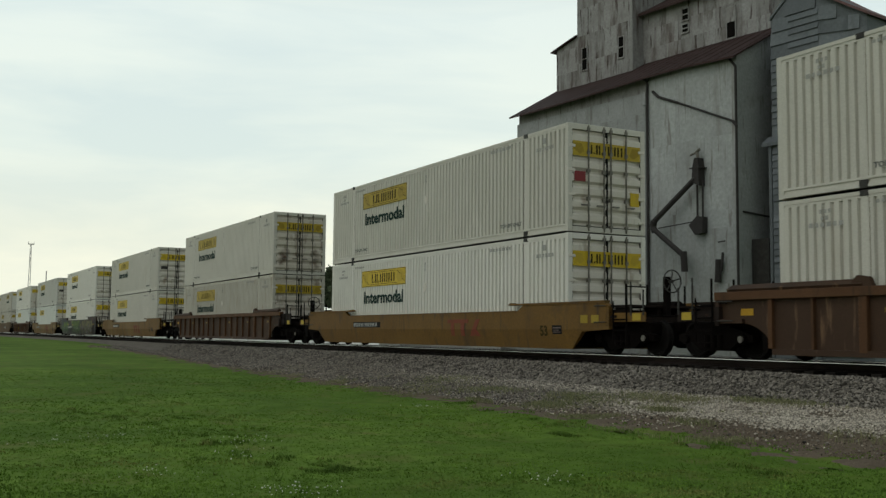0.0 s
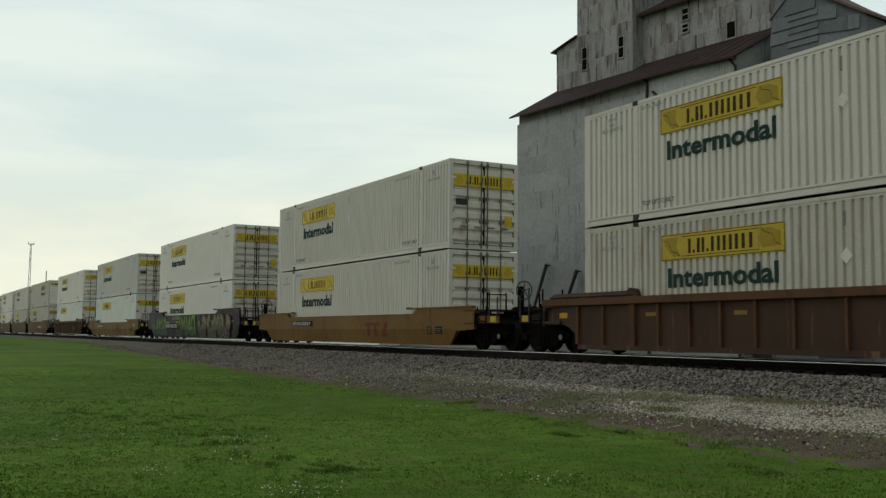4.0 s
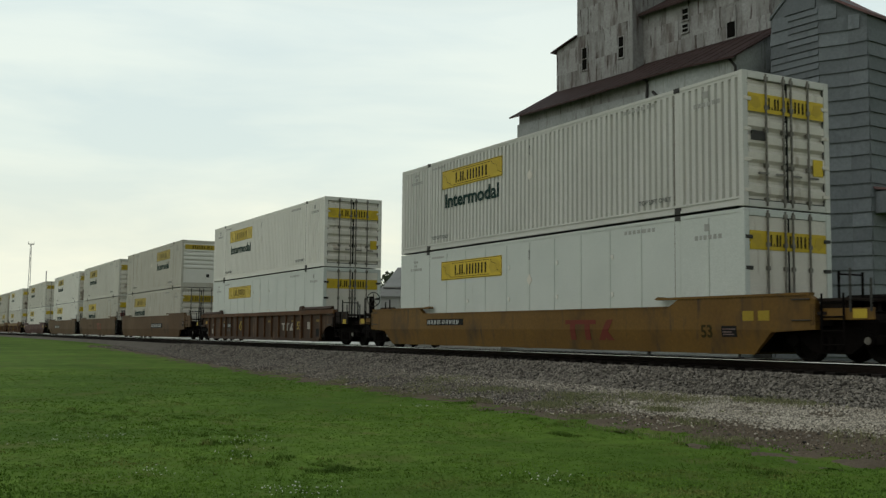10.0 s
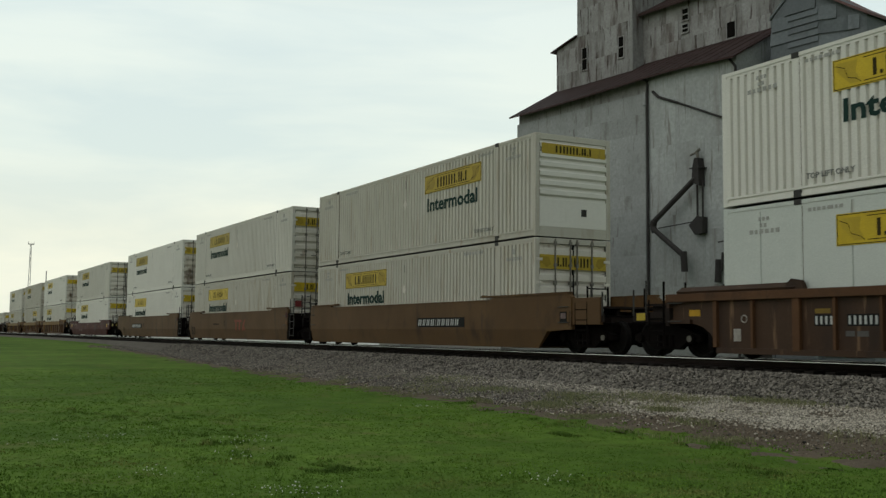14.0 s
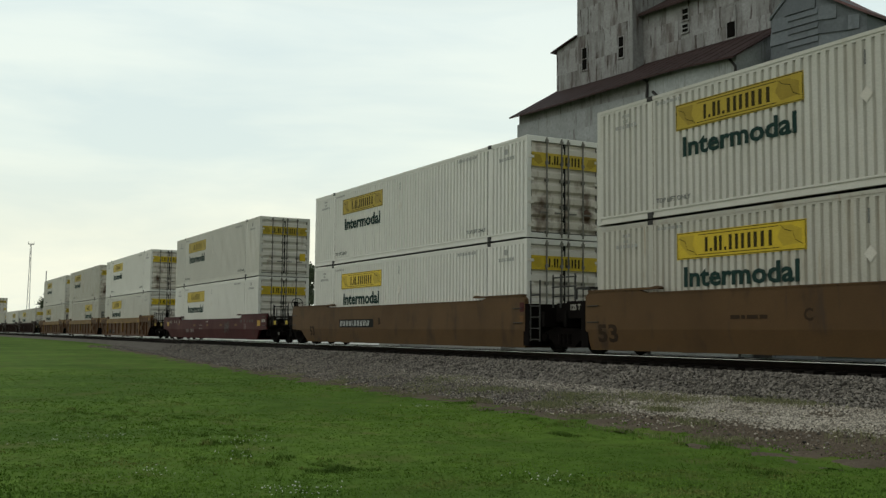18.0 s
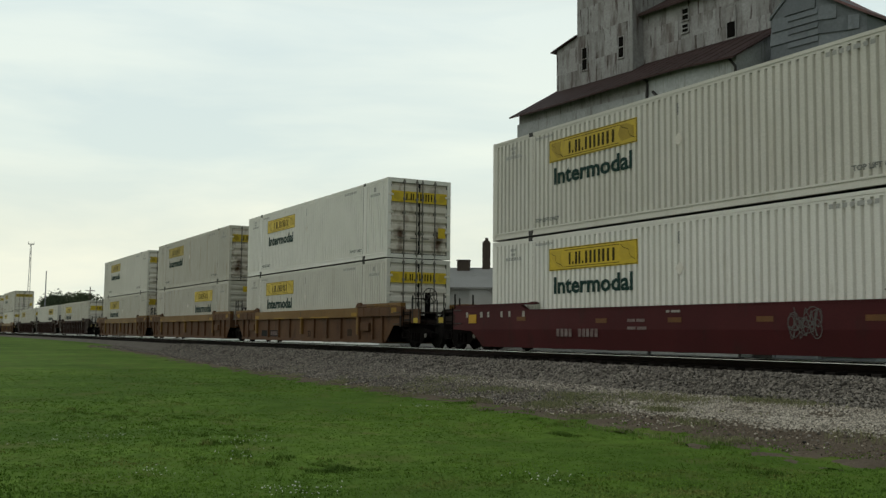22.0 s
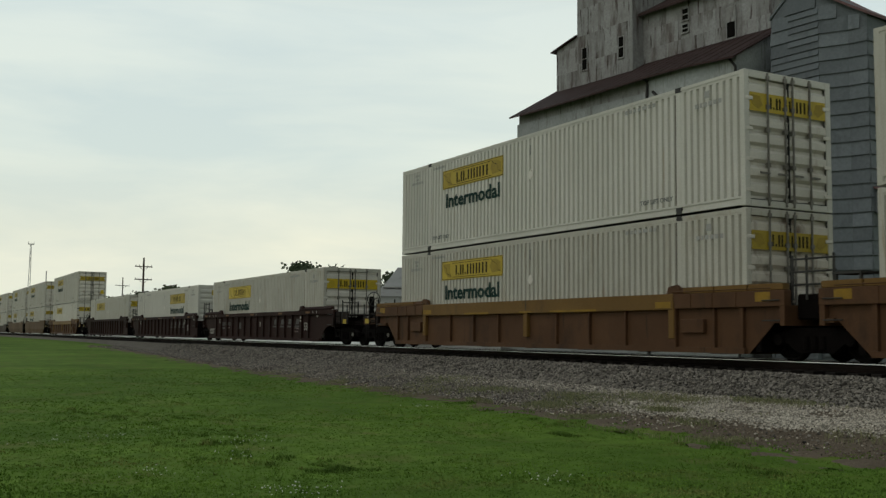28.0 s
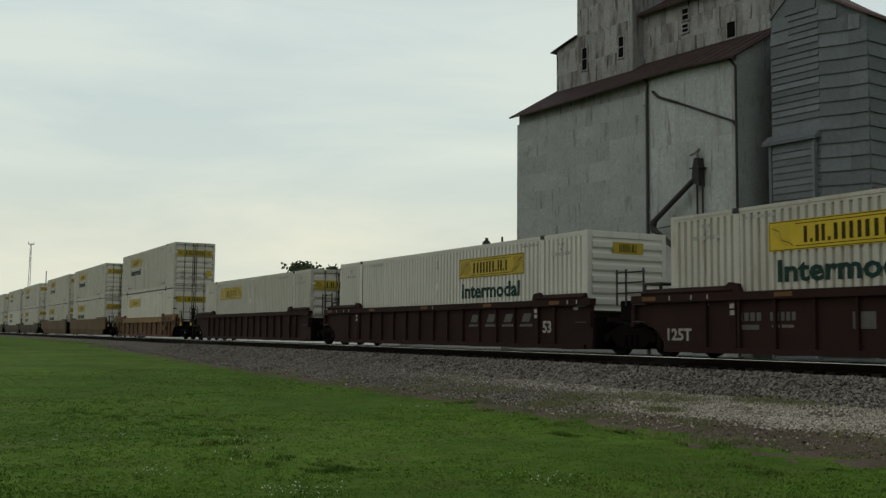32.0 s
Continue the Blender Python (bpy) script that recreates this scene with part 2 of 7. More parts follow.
    far_wall=surf("pale_metal_wall", (0.45, 0.44, 0.41), (0.37, 0.36, 0.335), 0.4, 0.6, dirt=(0.3, 0.28, 0.25), dirt_amount=0.3, streak=4, bump=0.05),
    mast=surf("mast_paint", (0.28, 0.28, 0.29), (0.2, 0.2, 0.21), 1, 0.6, bump=0.02),
    graf_green=surf("green_spray_paint", (0.085, 0.14, 0.035), (0.05, 0.09, 0.035), 0.8, 0.6, bump=0.02),
    graf_blue=surf("blue_spray_paint", (0.032, 0.047, 0.082), (0.05, 0.058, 0.075), 0.9, 0.6, bump=0.02),
    graf_grey=surf("olive_grey_spray_paint", (0.062, 0.05, 0.045), (0.04, 0.036, 0.034), 0.9, 0.6, dirt=(0.14, 0.10, 0.06), dirt_amount=0.4, bump=0.02),
    graf_tan=surf("tan_spray_paint", (0.20, 0.175, 0.085), (0.125, 0.118, 0.055), 1.4, 0.6, bump=0.02),
    graf_lime=surf("lime_spray_paint", (0.15, 0.215, 0.04), (0.10, 0.155, 0.035), 1.2, 0.6, bump=0.02),
    graf_dark=surf("dark_green_spray_paint", (0.026, 0.024, 0.03), (0.036, 0.03, 0.032), 0.8, 0.6, bump=0.02),
    graf_moss=surf("moss_green_spray_paint", (0.038, 0.05, 0.03), (0.028, 0.036, 0.026), 1.2, 0.6, bump=0.02),
    graf_olive=surf("olive_spray_paint", (0.082, 0.08, 0.042), (0.056, 0.057, 0.034), 1.2, 0.6, bump=0.02),
    graf_haze=surf("pale_blue_grey_spray_paint", (0.16, 0.155, 0.16), (0.10, 0.085, 0.10), 2, 0.6, bump=0.02),
    graf_pale=surf("pale_spray_paint", (0.34, 0.34, 0.29), (0.25, 0.26, 0.22), 2, 0.5, bump=0.02),
    graf_red=surf("red_spray_paint", (0.082, 0.03, 0.03), (0.055, 0.027, 0.032), 0.9, 0.6, bump=0.02),
    dim_letter=surf("dim_grey_lettering", (0.11, 0.10, 0.09), (0.08, 0.075, 0.07), 5, 0.7, bump=0.02),
    amber=surf("dull_amber_paint", (0.34, 0.24, 0.022), (0.26, 0.18, 0.02), 3, 0.5, bump=0.02),
    pebble=surf("brown_pebbles", (0.25, 0.2, 0.155), (0.155, 0.122, 0.092), 1.0, 0.9, bump=0.2, island=0.6, sheen_ior=1.15),
    worn_letter=surf("worn_white_lettering", (0.24, 0.20, 0.185), (0.10, 0.06, 0.055), 3.5, 0.7, bump=0.02),
    worn_white=surf("worn_pale_lettering", (0.42, 0.40, 0.36), (0.24, 0.21, 0.18), 4, 0.6, bump=0.02),
    plate_letter=surf("pale_plate_lettering", (0.52, 0.52, 0.50), (0.38, 0.38, 0.36), 4, 0.6, bump=0.02),
    bright_red=surf("rubbed_red_lettering", (0.22, 0.04, 0.028), (0.16, 0.05, 0.025), 2.5, 0.65, dirt=(0.14, 0.07, 0.02), dirt_amount=0.35, bump=0.02),
    worn_yellow=surf("worn_yellow_paint", (0.32, 0.185, 0.016), (0.21, 0.118, 0.018), 3, 0.6, dirt=(0.12, 0.07, 0.022), dirt_amount=0.5, bump=0.03),
    dim_yellow=surf("dirty_yellow_reflector", (0.22, 0.14, 0.02), (0.15, 0.095, 0.02), 4, 0.6, bump=0.02),
    dark_rub=surf("rubbed_dark_lettering", (0.024, 0.0165, 0.012), (0.04, 0.025, 0.015), 3, 0.7, bump=0.02, sheen_ior=1.15),
    # Dark steel for end platforms, plates and steps, whatever the side's paint.
    end_dark=surf("dark_end_steel", (0.03, 0.02, 0.0165), (0.016, 0.012, 0.0105), 1.2, 0.7, dirt=(0.055, 0.03, 0.018), dirt_amount=0.35, bump=0.1, sheen_ior=1.15),
    dull_orange=surf("dull_orange_reflector", (0.16, 0.07, 0.022), (0.11, 0.052, 0.02), 4, 0.6, bump=0.02),
    grime=surf("grimy_seam", (0.24, 0.21, 0.17), (0.14, 0.12, 0.095), 1.5, 0.8, bump=0.05),
    red_sticker=surf("faded_red_sticker", (0.25, 0.03, 0.035), (0.18, 0.03, 0.03), 4, 0.5, bump=0.02),
)


def smear(m, colour, reach, cut):
    """Rust and soot round the door locks, ragged, in the container's own space."""
    nt = m.node_tree
    bsdf = nt.nodes["Principled BSDF"]
    old = bsdf.inputs["Base Color"].links[0].from_socket
    co = nt.nodes.new("ShaderNodeTexCoord")
    info = nt.nodes.new("ShaderNodeObjectInfo")
    sep = nt.nodes.new("ShaderNodeSeparateXYZ")
    nt.links.new(co.outputs["Object"], sep.inputs[0])

    def calc(op, a, b=0.0):
        n = nt.nodes.new("ShaderNodeMath")
        n.operation = op
        for sock, v in ((n.inputs[0], a), (n.inputs[1], b)):
            if isinstance(v, float):
                sock.default_value = v
            else:
                nt.links.new(v, sock)
        return n.outputs[0]
    dy = calc("SUBTRACT", calc("ABSOLUTE", sep.outputs["Y"]), 0.76)
    dz = calc("MULTIPLY", calc("SUBTRACT", sep.outputs["Z"], 0.78), 0.48)
    away = calc("SQRT", calc("ADD", calc("MULTIPLY", dy, dy), calc("MULTIPLY", dz, dz)))
    nz = nt.nodes.new("ShaderNodeTexNoise")
    nz.noise_dimensions = "4D"
    nz.inputs["Scale"].default_value, nz.inputs["Detail"].default_value = 3.0, 5.0
    nt.links.new(co.outputs["Object"], nz.inputs["Vector"])
    nt.links.new(calc("MULTIPLY", info.outputs["Random"], 40.0), nz.inputs["W"])
    level = calc("ADD", calc("SUBTRACT", reach, away), calc("MULTIPLY", calc("SUBTRACT", nz.outputs["Fac"], 0.5), 0.9))
    r = nt.nodes.new("ShaderNodeMapRange")
    r.inputs["From Min"].default_value, r.inputs["From Max"].default_value = cut, cut + 0.3
    nt.links.new(level, r.inputs["Value"])
    x = nt.nodes.new("ShaderNodeMix")
    x.data_type = "RGBA"
    nt.links.new(r.outputs[0], x.inputs[0])
    nt.links.new(old, x.inputs[6])
    x.inputs[7].default_value = (*colour, 1)
    nt.links.new(x.outputs[2], bsdf.inputs["Base Color"])


smear(M["sooty"], (0.085, 0.048, 0.03), 0.37, 0.08)
smear(M["doorwhite"], (0.26, 0.17, 0.11), 0.2, 0.1)


# ---- mesh helpers ----
def box(bm, x0, x1, y0, y1, z0, z1, bevel=0.0):
    vs = [bm.verts.new((x, y, z)) for x in (x0, x1) for y in (y0, y1) for z in (z0, z1)]
    fs = [bm.faces.new([vs[i] for i in f]) for f in ((0, 1, 3, 2), (4, 6, 7, 5), (0, 4, 5, 1), (2, 3, 7, 6), (0, 2, 6, 4), (1, 5, 7, 3))]
    if bevel:
        es = list({e for f in fs for e in f.edges})
        bmesh.ops.bevel(bm, geom=es, offset=bevel, segments=1, profile=0.5, affect="EDGES")
    return fs


def rod(bm, a, b, r, n=8, r2=None):
    a, b = Vector(a), Vector(b)
    d = (b - a).normalized()
    u = d.orthogonal().normalized()
    v = d.cross(u)
    rings = []
    for p, rad in ((a, r), (b, r if r2 is None else r2)):
        rings.append([bm.verts.new(p + (u * math.cos(2 * math.pi * i / n) + v * math.sin(2 * math.pi * i / n)) * rad) for i in range(n)])
    for i in range(n):
        bm.faces.new((rings[0][i], rings[0][(i + 1) % n], rings[1][(i + 1) % n], rings[1][i]))
    bm.faces.new(rings[0][::-1]), bm.faces.new(rings[1])


def prism(bm, outline, axis, a, b):
    """An outline of 2D points drawn out from a to b along axis: 'y' takes (x, z), 'x' takes (y, z), 'z' takes (x, y)."""
    def at(p, d):
        return {"y": (p[0], d, p[1]), "x": (d, p[0], p[1]), "z": (p[0], p[1], d)}[axis]
    lo, hi = [bm.verts.new(at(p, a)) for p in outline], [bm.verts.new(at(p, b)) for p in outline]
    n = len(outline)
    fs = [bm.faces.new(lo[::-1]), bm.faces.new(hi)]
    for i in range(n):
        fs.append(bm.faces.new((lo[i], lo[(i + 1) % n], hi[(i + 1) % n], hi[i])))
    return fs


def ring(bm, centre, axis, r, t, n=20, m=6):
    """A torus of radius r and tube t round an axis."""
    c, d = Vector(centre), Vector(axis).normalized()
    u = d.orthogonal().normalized()
    v = d.cross(u)
    g = []
    for i in range(n):
        a = 2 * math.pi * i / n
        w = u * math.cos(a) + v * math.sin(a)
        g.append([bm.verts.new(c + w * (r + t * math.cos(2 * math.pi * j / m)) + d * t * math.sin(2 * math.pi * j / m)) for j in range(m)])
    for i in range(n):
        for j in range(m):
            bm.faces.new((g[i][j], g[(i + 1) % n][j], g[(i + 1) % n][(j + 1) % m], g[i][(j + 1) % m]))


MESHES = {}


def mesh_of(key, material, build):
    """One mesh for each shape and material, shared by all the parts that look alike."""
    k = (key, material)
    if k not in MESHES:
        bm = bmesh.new()
        build(bm)
        bmesh.ops.recalc_face_normals(bm, faces=bm.faces)
        me = bpy.data.meshes.new(key)
        bm.to_mesh(me)
        bm.free()
        me.materials.append(M[material])
        MESHES[k] = me
    return MESHES[k]


def piece(name, key, material, build, parent=None, at=None, label=""):
    ob = new(name, mesh_of(key, material, build))
    if parent:
        ob.parent = parent
    if at is not None:
        ob.matrix_basis = at
    return tagged(ob, label)


def part(name, bm, material, parent=None, label=""):
    bmesh.ops.recalc_face_normals(bm, faces=bm.faces)
    me = bpy.data.meshes.new(name)
    bm.to_mesh(me)
    bm.free()
    me.materials.append(M[material])
    ob = new(name, me)
    if parent:
        ob.parent = parent
    return tagged(ob, label)


def boxes(*rows, bevel=0.0):
    def build(bm):
        for r in rows:
            box(bm, *r, bevel=bevel)
    return build


def text_mesh(text, size, material, width=None):
    """Raised lettering in the built-in font, reading along +x, upright along z, facing -y."""
    k = ("text " + text, material, size, width)
    if k not in MESHES:
        cu = bpy.data.curves.new("lettering", "FONT")
        cu.body, cu.size, cu.extrude, cu.resolution_u, cu.offset = text, size, 0.002, 2, 0.03 * size
        ob = bpy.data.objects.new("lettering", cu)
        me = bpy.data.meshes.new_from_object(ob)
        bpy.data.objects.remove(ob)
        me.transform(Matrix.Rotation(radians(90), 4, "X"))
        xs = [v.co.x for v in me.vertices]
        if width:
            me.transform(Matrix.Translation((-min(xs), 0, 0)))
            me.transform(Matrix.Diagonal((width / (max(xs) - min(xs)), 1, 1, 1)))
        me.materials.clear()
        me.materials.append(M[material])
        MESHES[k] = me
    return MESHES[k]


# ---- the ground: lawn to the horizon, ballast, track ----
def smooth(a, b, v):
    u = min(1.0, max(0.0, (v - a) / (b - a)))
    return u * u * (3 - 2 * u)


def ground_z(x, y):
    z = -1.0 + 0.5 * smooth(-22, -95, x)
    if y > 0:
        z = z + (-0.45 - z) * smooth(0, 6, y)
    near = smooth(60, 20, math.hypot(x, y + 16))
    return z + near * 0.05 * (noise.noise((x * 0.35, y * 0.35, 0)) + 0.5 * noise.noise((x * 1.1, y * 1.1, 3)))


def steps(*spans):
    out = []
    for a, b, n in spans:
        out += [a + (b - a) * i / n for i in range(n)]
    return out + [spans[-1][1]]


def sheet(name, xs, ys, height, material, label, lift=0.0):
    verts = [(x, y, height(x, y) + lift) for x in xs for y in ys]
    n = len(ys)
    faces = [(i * n + j, (i + 1) * n + j, (i + 1) * n + j + 1, i * n + j + 1) for i in range(len(xs) - 1) for j in range(n - 1)]
    me = bpy.data.meshes.new(name)
    me.from_pydata(verts, [], faces)
    me.polygons.foreach_set("use_smooth", [True] * len(faces))
    me.materials.append(M[material])
    return tagged(new(name, me), label, kind="structure")


sheet("ground", steps((-4000, -300, 12), (-300, -60, 40), (-60, 12, 150), (12, 300, 20), (300, 4000, 8)),
      steps((-4000, -300, 8), (-300, -40, 14), (-40, -2, 90), (-2, 40, 20), (40, 4000, 14)), ground_z, "lawn", "mown green lawn with worn patches beside the track")
sheet("gravel_yard", steps((-420, -42, 60)), steps((4.2, 130, 40)), ground_z, "yard", "pale gravel yard beyond the track", lift=0.012)


def edge_y(x):
    """Where the lawn ends and the gravel beside the track begins."""
    y = -5.0 + 0.7 * smooth(-36, -58, x) - 0.4 * smooth(-32, -24, x) - 0.75 * smooth(-21, -13, x) - 0.55 * smooth(-12, -8, x)
    return y + 0.3 * noise.noise((x * 0.45, 7.0, 0)) + 0.28 * noise.noise((x * 1.3, 2.0, 0)) + 0.22 * noise.noise((x * 3.3, 4.0, 0))


def bed_z(x, y):
    """The ballast: level under the track, sloping down to the ground on both sides."""
    a = abs(y)
    z = -0.27 if a < 1.65 else -0.27 - 0.40 * (a - 1.65)
    return max(z, ground_z(x, y) - 0.05) + 0.02 * noise.noise((x * 2.1, y * 2.1, 5))


sheet("ballast_bed", steps((-500, -60, 60), (-60, 14, 300), (14, 60, 10)), steps((-3.7, 3.7, 40)), bed_z, "ballast", "grey crushed-stone ballast under the track")


def verge_z(x, y):
    """The verge falls gently from the toe of the ballast to the lawn."""
    u = min(1.0, max(0.0, (y + 2.8) / (edge_y(x) + 2.8)))
    g = ground_z(x, y)
    return max(g, -0.70) + (g - max(g, -0.70)) * u + 0.02 + 0.015 * noise.noise((x * 1.7, y * 1.7, 6))


def dirt_z(x, y):
    """The dirt's height past the lawn's edge: it sinks under the turf but breaks through in patches."""
    d = edge_y(x) - y
    return verge_z(x, y) - 0.03 if d < 0 else ground_z(x, y) + 0.012 - 0.045 * d + 0.085 * noise.noise((x * 1.9, y * 2.6, 12)) + 0.03 * noise.noise((x * 6.5, y * 6.5, 2))


def gravel_strip():
    xs = steps((-75, -36, 110), (-36, -4, 330), (-4, 12, 30))
    verts, faces, n, m = [], [], 14, 12
    for x in xs:
        e = edge_y(x)
        for j in range(n):
            y = -2.7 + (e + 2.7) * j / n
            verts.append((x, y, verge_z(x, y) - 0.03 * (j / n) ** 3))
        for j in range(m + 1):
            y = e - 0.9 * j / m
            verts.append((x, y, dirt_z(x, y)))
    row = n + m + 1
    for i in range(len(xs) - 1):
        for j in range(row - 1):
            a = i * row + j
            faces.append((a, a + 1, a + row + 1, a + row))
    me = bpy.data.meshes.new("gravel_verge")
    me.from_pydata(verts, [], faces)
    me.polygons.foreach_set("use_smooth", [True] * len(faces))
    me.materials.append(M["gravel"])
    tagged(new("gravel_verge", me), "pale gravel and bare dirt between lawn and ballast", kind="structure")


gravel_strip()


def stuff_mesh(name, verts, faces, material, label):
    me = bpy.data.meshes.new(name)
    me.from_pydata(verts, [], faces)
    me.materials.append(M[material])
    return tagged(new(name, me), label, kind="stuff")


def stones(name, count, place, size, material, label, seed):
    """Loose stones: squashed, turned octahedra with shifted corners."""
    rnd = random.Random(seed)
    verts, faces = [], []
    tri = ((0, 2, 4), (2, 1, 4), (1, 3, 4), (3, 0, 4), (2, 0, 5), (1, 2, 5), (3, 1, 5), (0, 3, 5))
    for _ in range(count):
        x, y, z = place(rnd)
        s = size * rnd.uniform(0.55, 1.35)
        b, a = len(verts), rnd.uniform(0, 6.28)
        c, d = math.cos(a), math.sin(a)
        for vx, vy, vz in ((1, 0, 0), (-1, 0, 0), (0, 1, 0), (0, -1, 0), (0, 0, 1), (0, 0, -1)):
            vx, vy, vz = vx + rnd.uniform(-0.35, 0.35), vy + rnd.uniform(-0.35, 0.35), vz * 0.75 + rnd.uniform(-0.25, 0.25)
            verts.append((x + s * (c * vx - d * vy), y + s * (d * vx + c * vy), z + s * vz))
        faces += [(b + i, b + j, b + k) for i, j, k in tri]
    return stuff_mesh(name, verts, faces, material, label)


def along(rnd, a=-48, b=-4):
    return a + (b - a) * rnd.random() ** 0.6


def on_bed(rnd):
    x = along(rnd, -62, -4)
    y = rnd.uniform(-3.0, -1.2)
    return x, y, bed_z(x, y) + rnd.uniform(-0.005, 0.03)


def pale_share(x, y):
    """How much of the verge the pale limestone covers: a wide spill nearest the camera, a thin line along the ballast's toe beyond."""
    wide = smooth(-17.5, -13.0, x) * smooth(-5.35, -4.5, y)
    line = 0.6 * smooth(-29, -22, x) * smooth(-3.9, -3.2, y)
    return max(wide, line) * (0.75 + 0.9 * noise.noise((x * 0.9, y * 1.5, 9))) + 0.05 * smooth(-60, -25, x) * (1 - 0.9 * smooth(-15, -11, x))


def on_verge(rnd):
    while True:
        x = along(rnd, -62, -4)
        y = -2.6 + (edge_y(x) + 2.6) * rnd.random()
        if rnd.random() < pale_share(x, y):
            return x, y, verge_z(x, y) + 0.006


def on_grey_verge(rnd):
    """Smaller grey stones that rolled off the ballast, thinning out towards the lawn."""
    while True:
        x = along(rnd, -75, -4)
        u = rnd.random()
        y = -2.6 + (edge_y(x) + 2.6) * u
        if rnd.random() < (1.0 - 0.96 * smooth(-19, -14.5, x)) * (1 - 0.75 * smooth(0.75, 1.0, u)) + 0.25 * smooth(-3.4, -2.8, y):
            return x, y, verge_z(x, y) + 0.008


stones("ballast_stones", 64000, on_bed, 0.037, "stone", "loose grey crushed ballast stones", 1)


def anywhere_on_verge(rnd):
    x = along(rnd, -66, -4)
    y = -2.7 + (edge_y(x) - 0.1 + 2.7) * rnd.random()
    return x, y, verge_z(x, y) + 0.003


stones("dirt_pebbles", 26000, anywhere_on_verge, 0.013, "pebble", "small brown pebbles in the dirt", 8)
stones("rolled_stones", 34000, on_grey_verge, 0.026, "stone", "grey stones rolled down beside the ballast", 5)
stones("gravel_stones", 38000, on_verge, 0.021, "pale_stone", "loose pale limestone gravel", 2)


def blades(name, count, place, height, width, material, label, seed, lean=0.5):
    rnd = random.Random(seed)
    verts, faces = [], []
    for _ in range(count):
        spot = place(rnd)
        if spot is None:
            continue
        x, y, z, k = spot
        for _ in range(3):
            h, a = height * k * rnd.uniform(0.5, 1.25), rnd.uniform(0, 6.28)
            l = lean * h * rnd.uniform(0.3, 1.3)
            dx, dy = math.cos(a), math.sin(a)
            w = width * rnd.uniform(0.6, 1.3) * (0.6 + 0.4 * k)
            px, py = x + rnd.uniform(-0.03, 0.03), y + rnd.uniform(-0.03, 0.03)
            b = len(verts)
            verts += [(px - dy * w, py + dx * w, z - 0.01), (px + dy * w, py - dx * w, z - 0.01), (px + dx * l * 0.4 + dy * w * 0.7, py + dy * l * 0.4 - dx * w * 0.7, z + h * 0.6),
                      (px + dx * l * 0.4 - dy * w * 0.7, py + dy * l * 0.4 + dx * w * 0.7, z + h * 0.6), (px + dx * l, py + dy * l, z + h)]
            faces += [(b, b + 1, b + 2, b + 3), (b + 3, b + 2, b + 4)]
    return stuff_mesh(name, verts, faces, material, label)


def on_lawn(rnd):
    """Dense near the camera and thinner away from it, short where the lawn is worn."""
    d = 7.5 + 32 * rnd.random() ** 1.9
    a = YAW + radians(rnd.uniform(-27, 29))
    x, y = EYE[0] - math.sin(a) * d, EYE[1] + math.cos(a) * d
    if y > edge_y(x) - 0.35 + 1.3 * rnd.random() ** 2.5:
        return None
    if edge_y(x) - 0.9 < y < edge_y(x) and dirt_z(x, y) > ground_z(x, y) - 0.006 and rnd.random() < 0.8:
        return None
    patch = noise.noise((x * 0.22, y * 0.22, 4)) + 0.5 * noise.noise((x * 0.7, y * 0.7, 8))
    return x, y, max(ground_z(x, y), verge_z(x, y) - 0.01 if y > edge_y(x) else -9.0), max(0.45, min(1.5, 0.95 + 0.7 * patch)) * (1 + 0.012 * d)


blades("grass", 84000, on_lawn, 0.013, 0.0075, "blade", "short mown green grass blades", 3, 1.1)


TUFTS = ((-19.6, -13.7, 0.7), (-18.1, -13.8, 0.6), (-19.6, -12.6, 0.8), (-16.5, -12.9, 0.8), (-15.3, -12.4, 0.6), (-17.4, -12.1, 0.7), (-11.0, -12.7, 0.45), (-10.3, -12.4, 0.4), (-10.5, -12.6, 0.4), (-13.4, -12.9, 0.8),
         (-14.2, -7.1, 0.5), (-12.5, -7.9, 0.35), (-12.0, -6.9, 0.6), (-10.1, -7.2, 0.5), (-8.3, -8.2, 0.4), (-18.8, -5.7, 0.5), (-16.6, -6.4, 0.5), (-24.0, -11.8, 1.6), (-29.0, -10.0, 2.0), (-12.2, -13.4, 0.8))


def on_tufts(rnd):
    """Ragged darker clumps that the mower left in the lawn."""
    cx, cy, r = rnd.choice(TUFTS)
    x, y = cx + rnd.gauss(0, 0.75) * r, cy + rnd.gauss(0, 0.5) * r
    if y > edge_y(x) - 0.2 or noise.noise((x * 2.3, y * 3.1, 31)) < 0.1:
        return None
    return x, y, ground_z(x, y), 0.6 + 1.1 * max(0.0, noise.noise((x * 2.3, y * 3.1, 31)))


blades("grass_tufts", 7500, on_tufts, 0.045, 0.006, "tuft", "darker ragged grass tufts in the lawn", 13, 0.9)


WEEDS = ((-24.2, -3.5, 1.2), (-22.6, -4.9, 1.0), (-20.8, -4.3, 0.8), (-16.5, -4.5, 1.0), (-17.6, -4.1, 0.8), (-15.9, -3.5, 0.9), (-15.0, -3.5, 0.7), (-12.8, -2.9, 0.6), (-13.6, -2.9, 0.6), (-16.8, -5.4, 0.7), (-14.2, -4.6, 0.4))


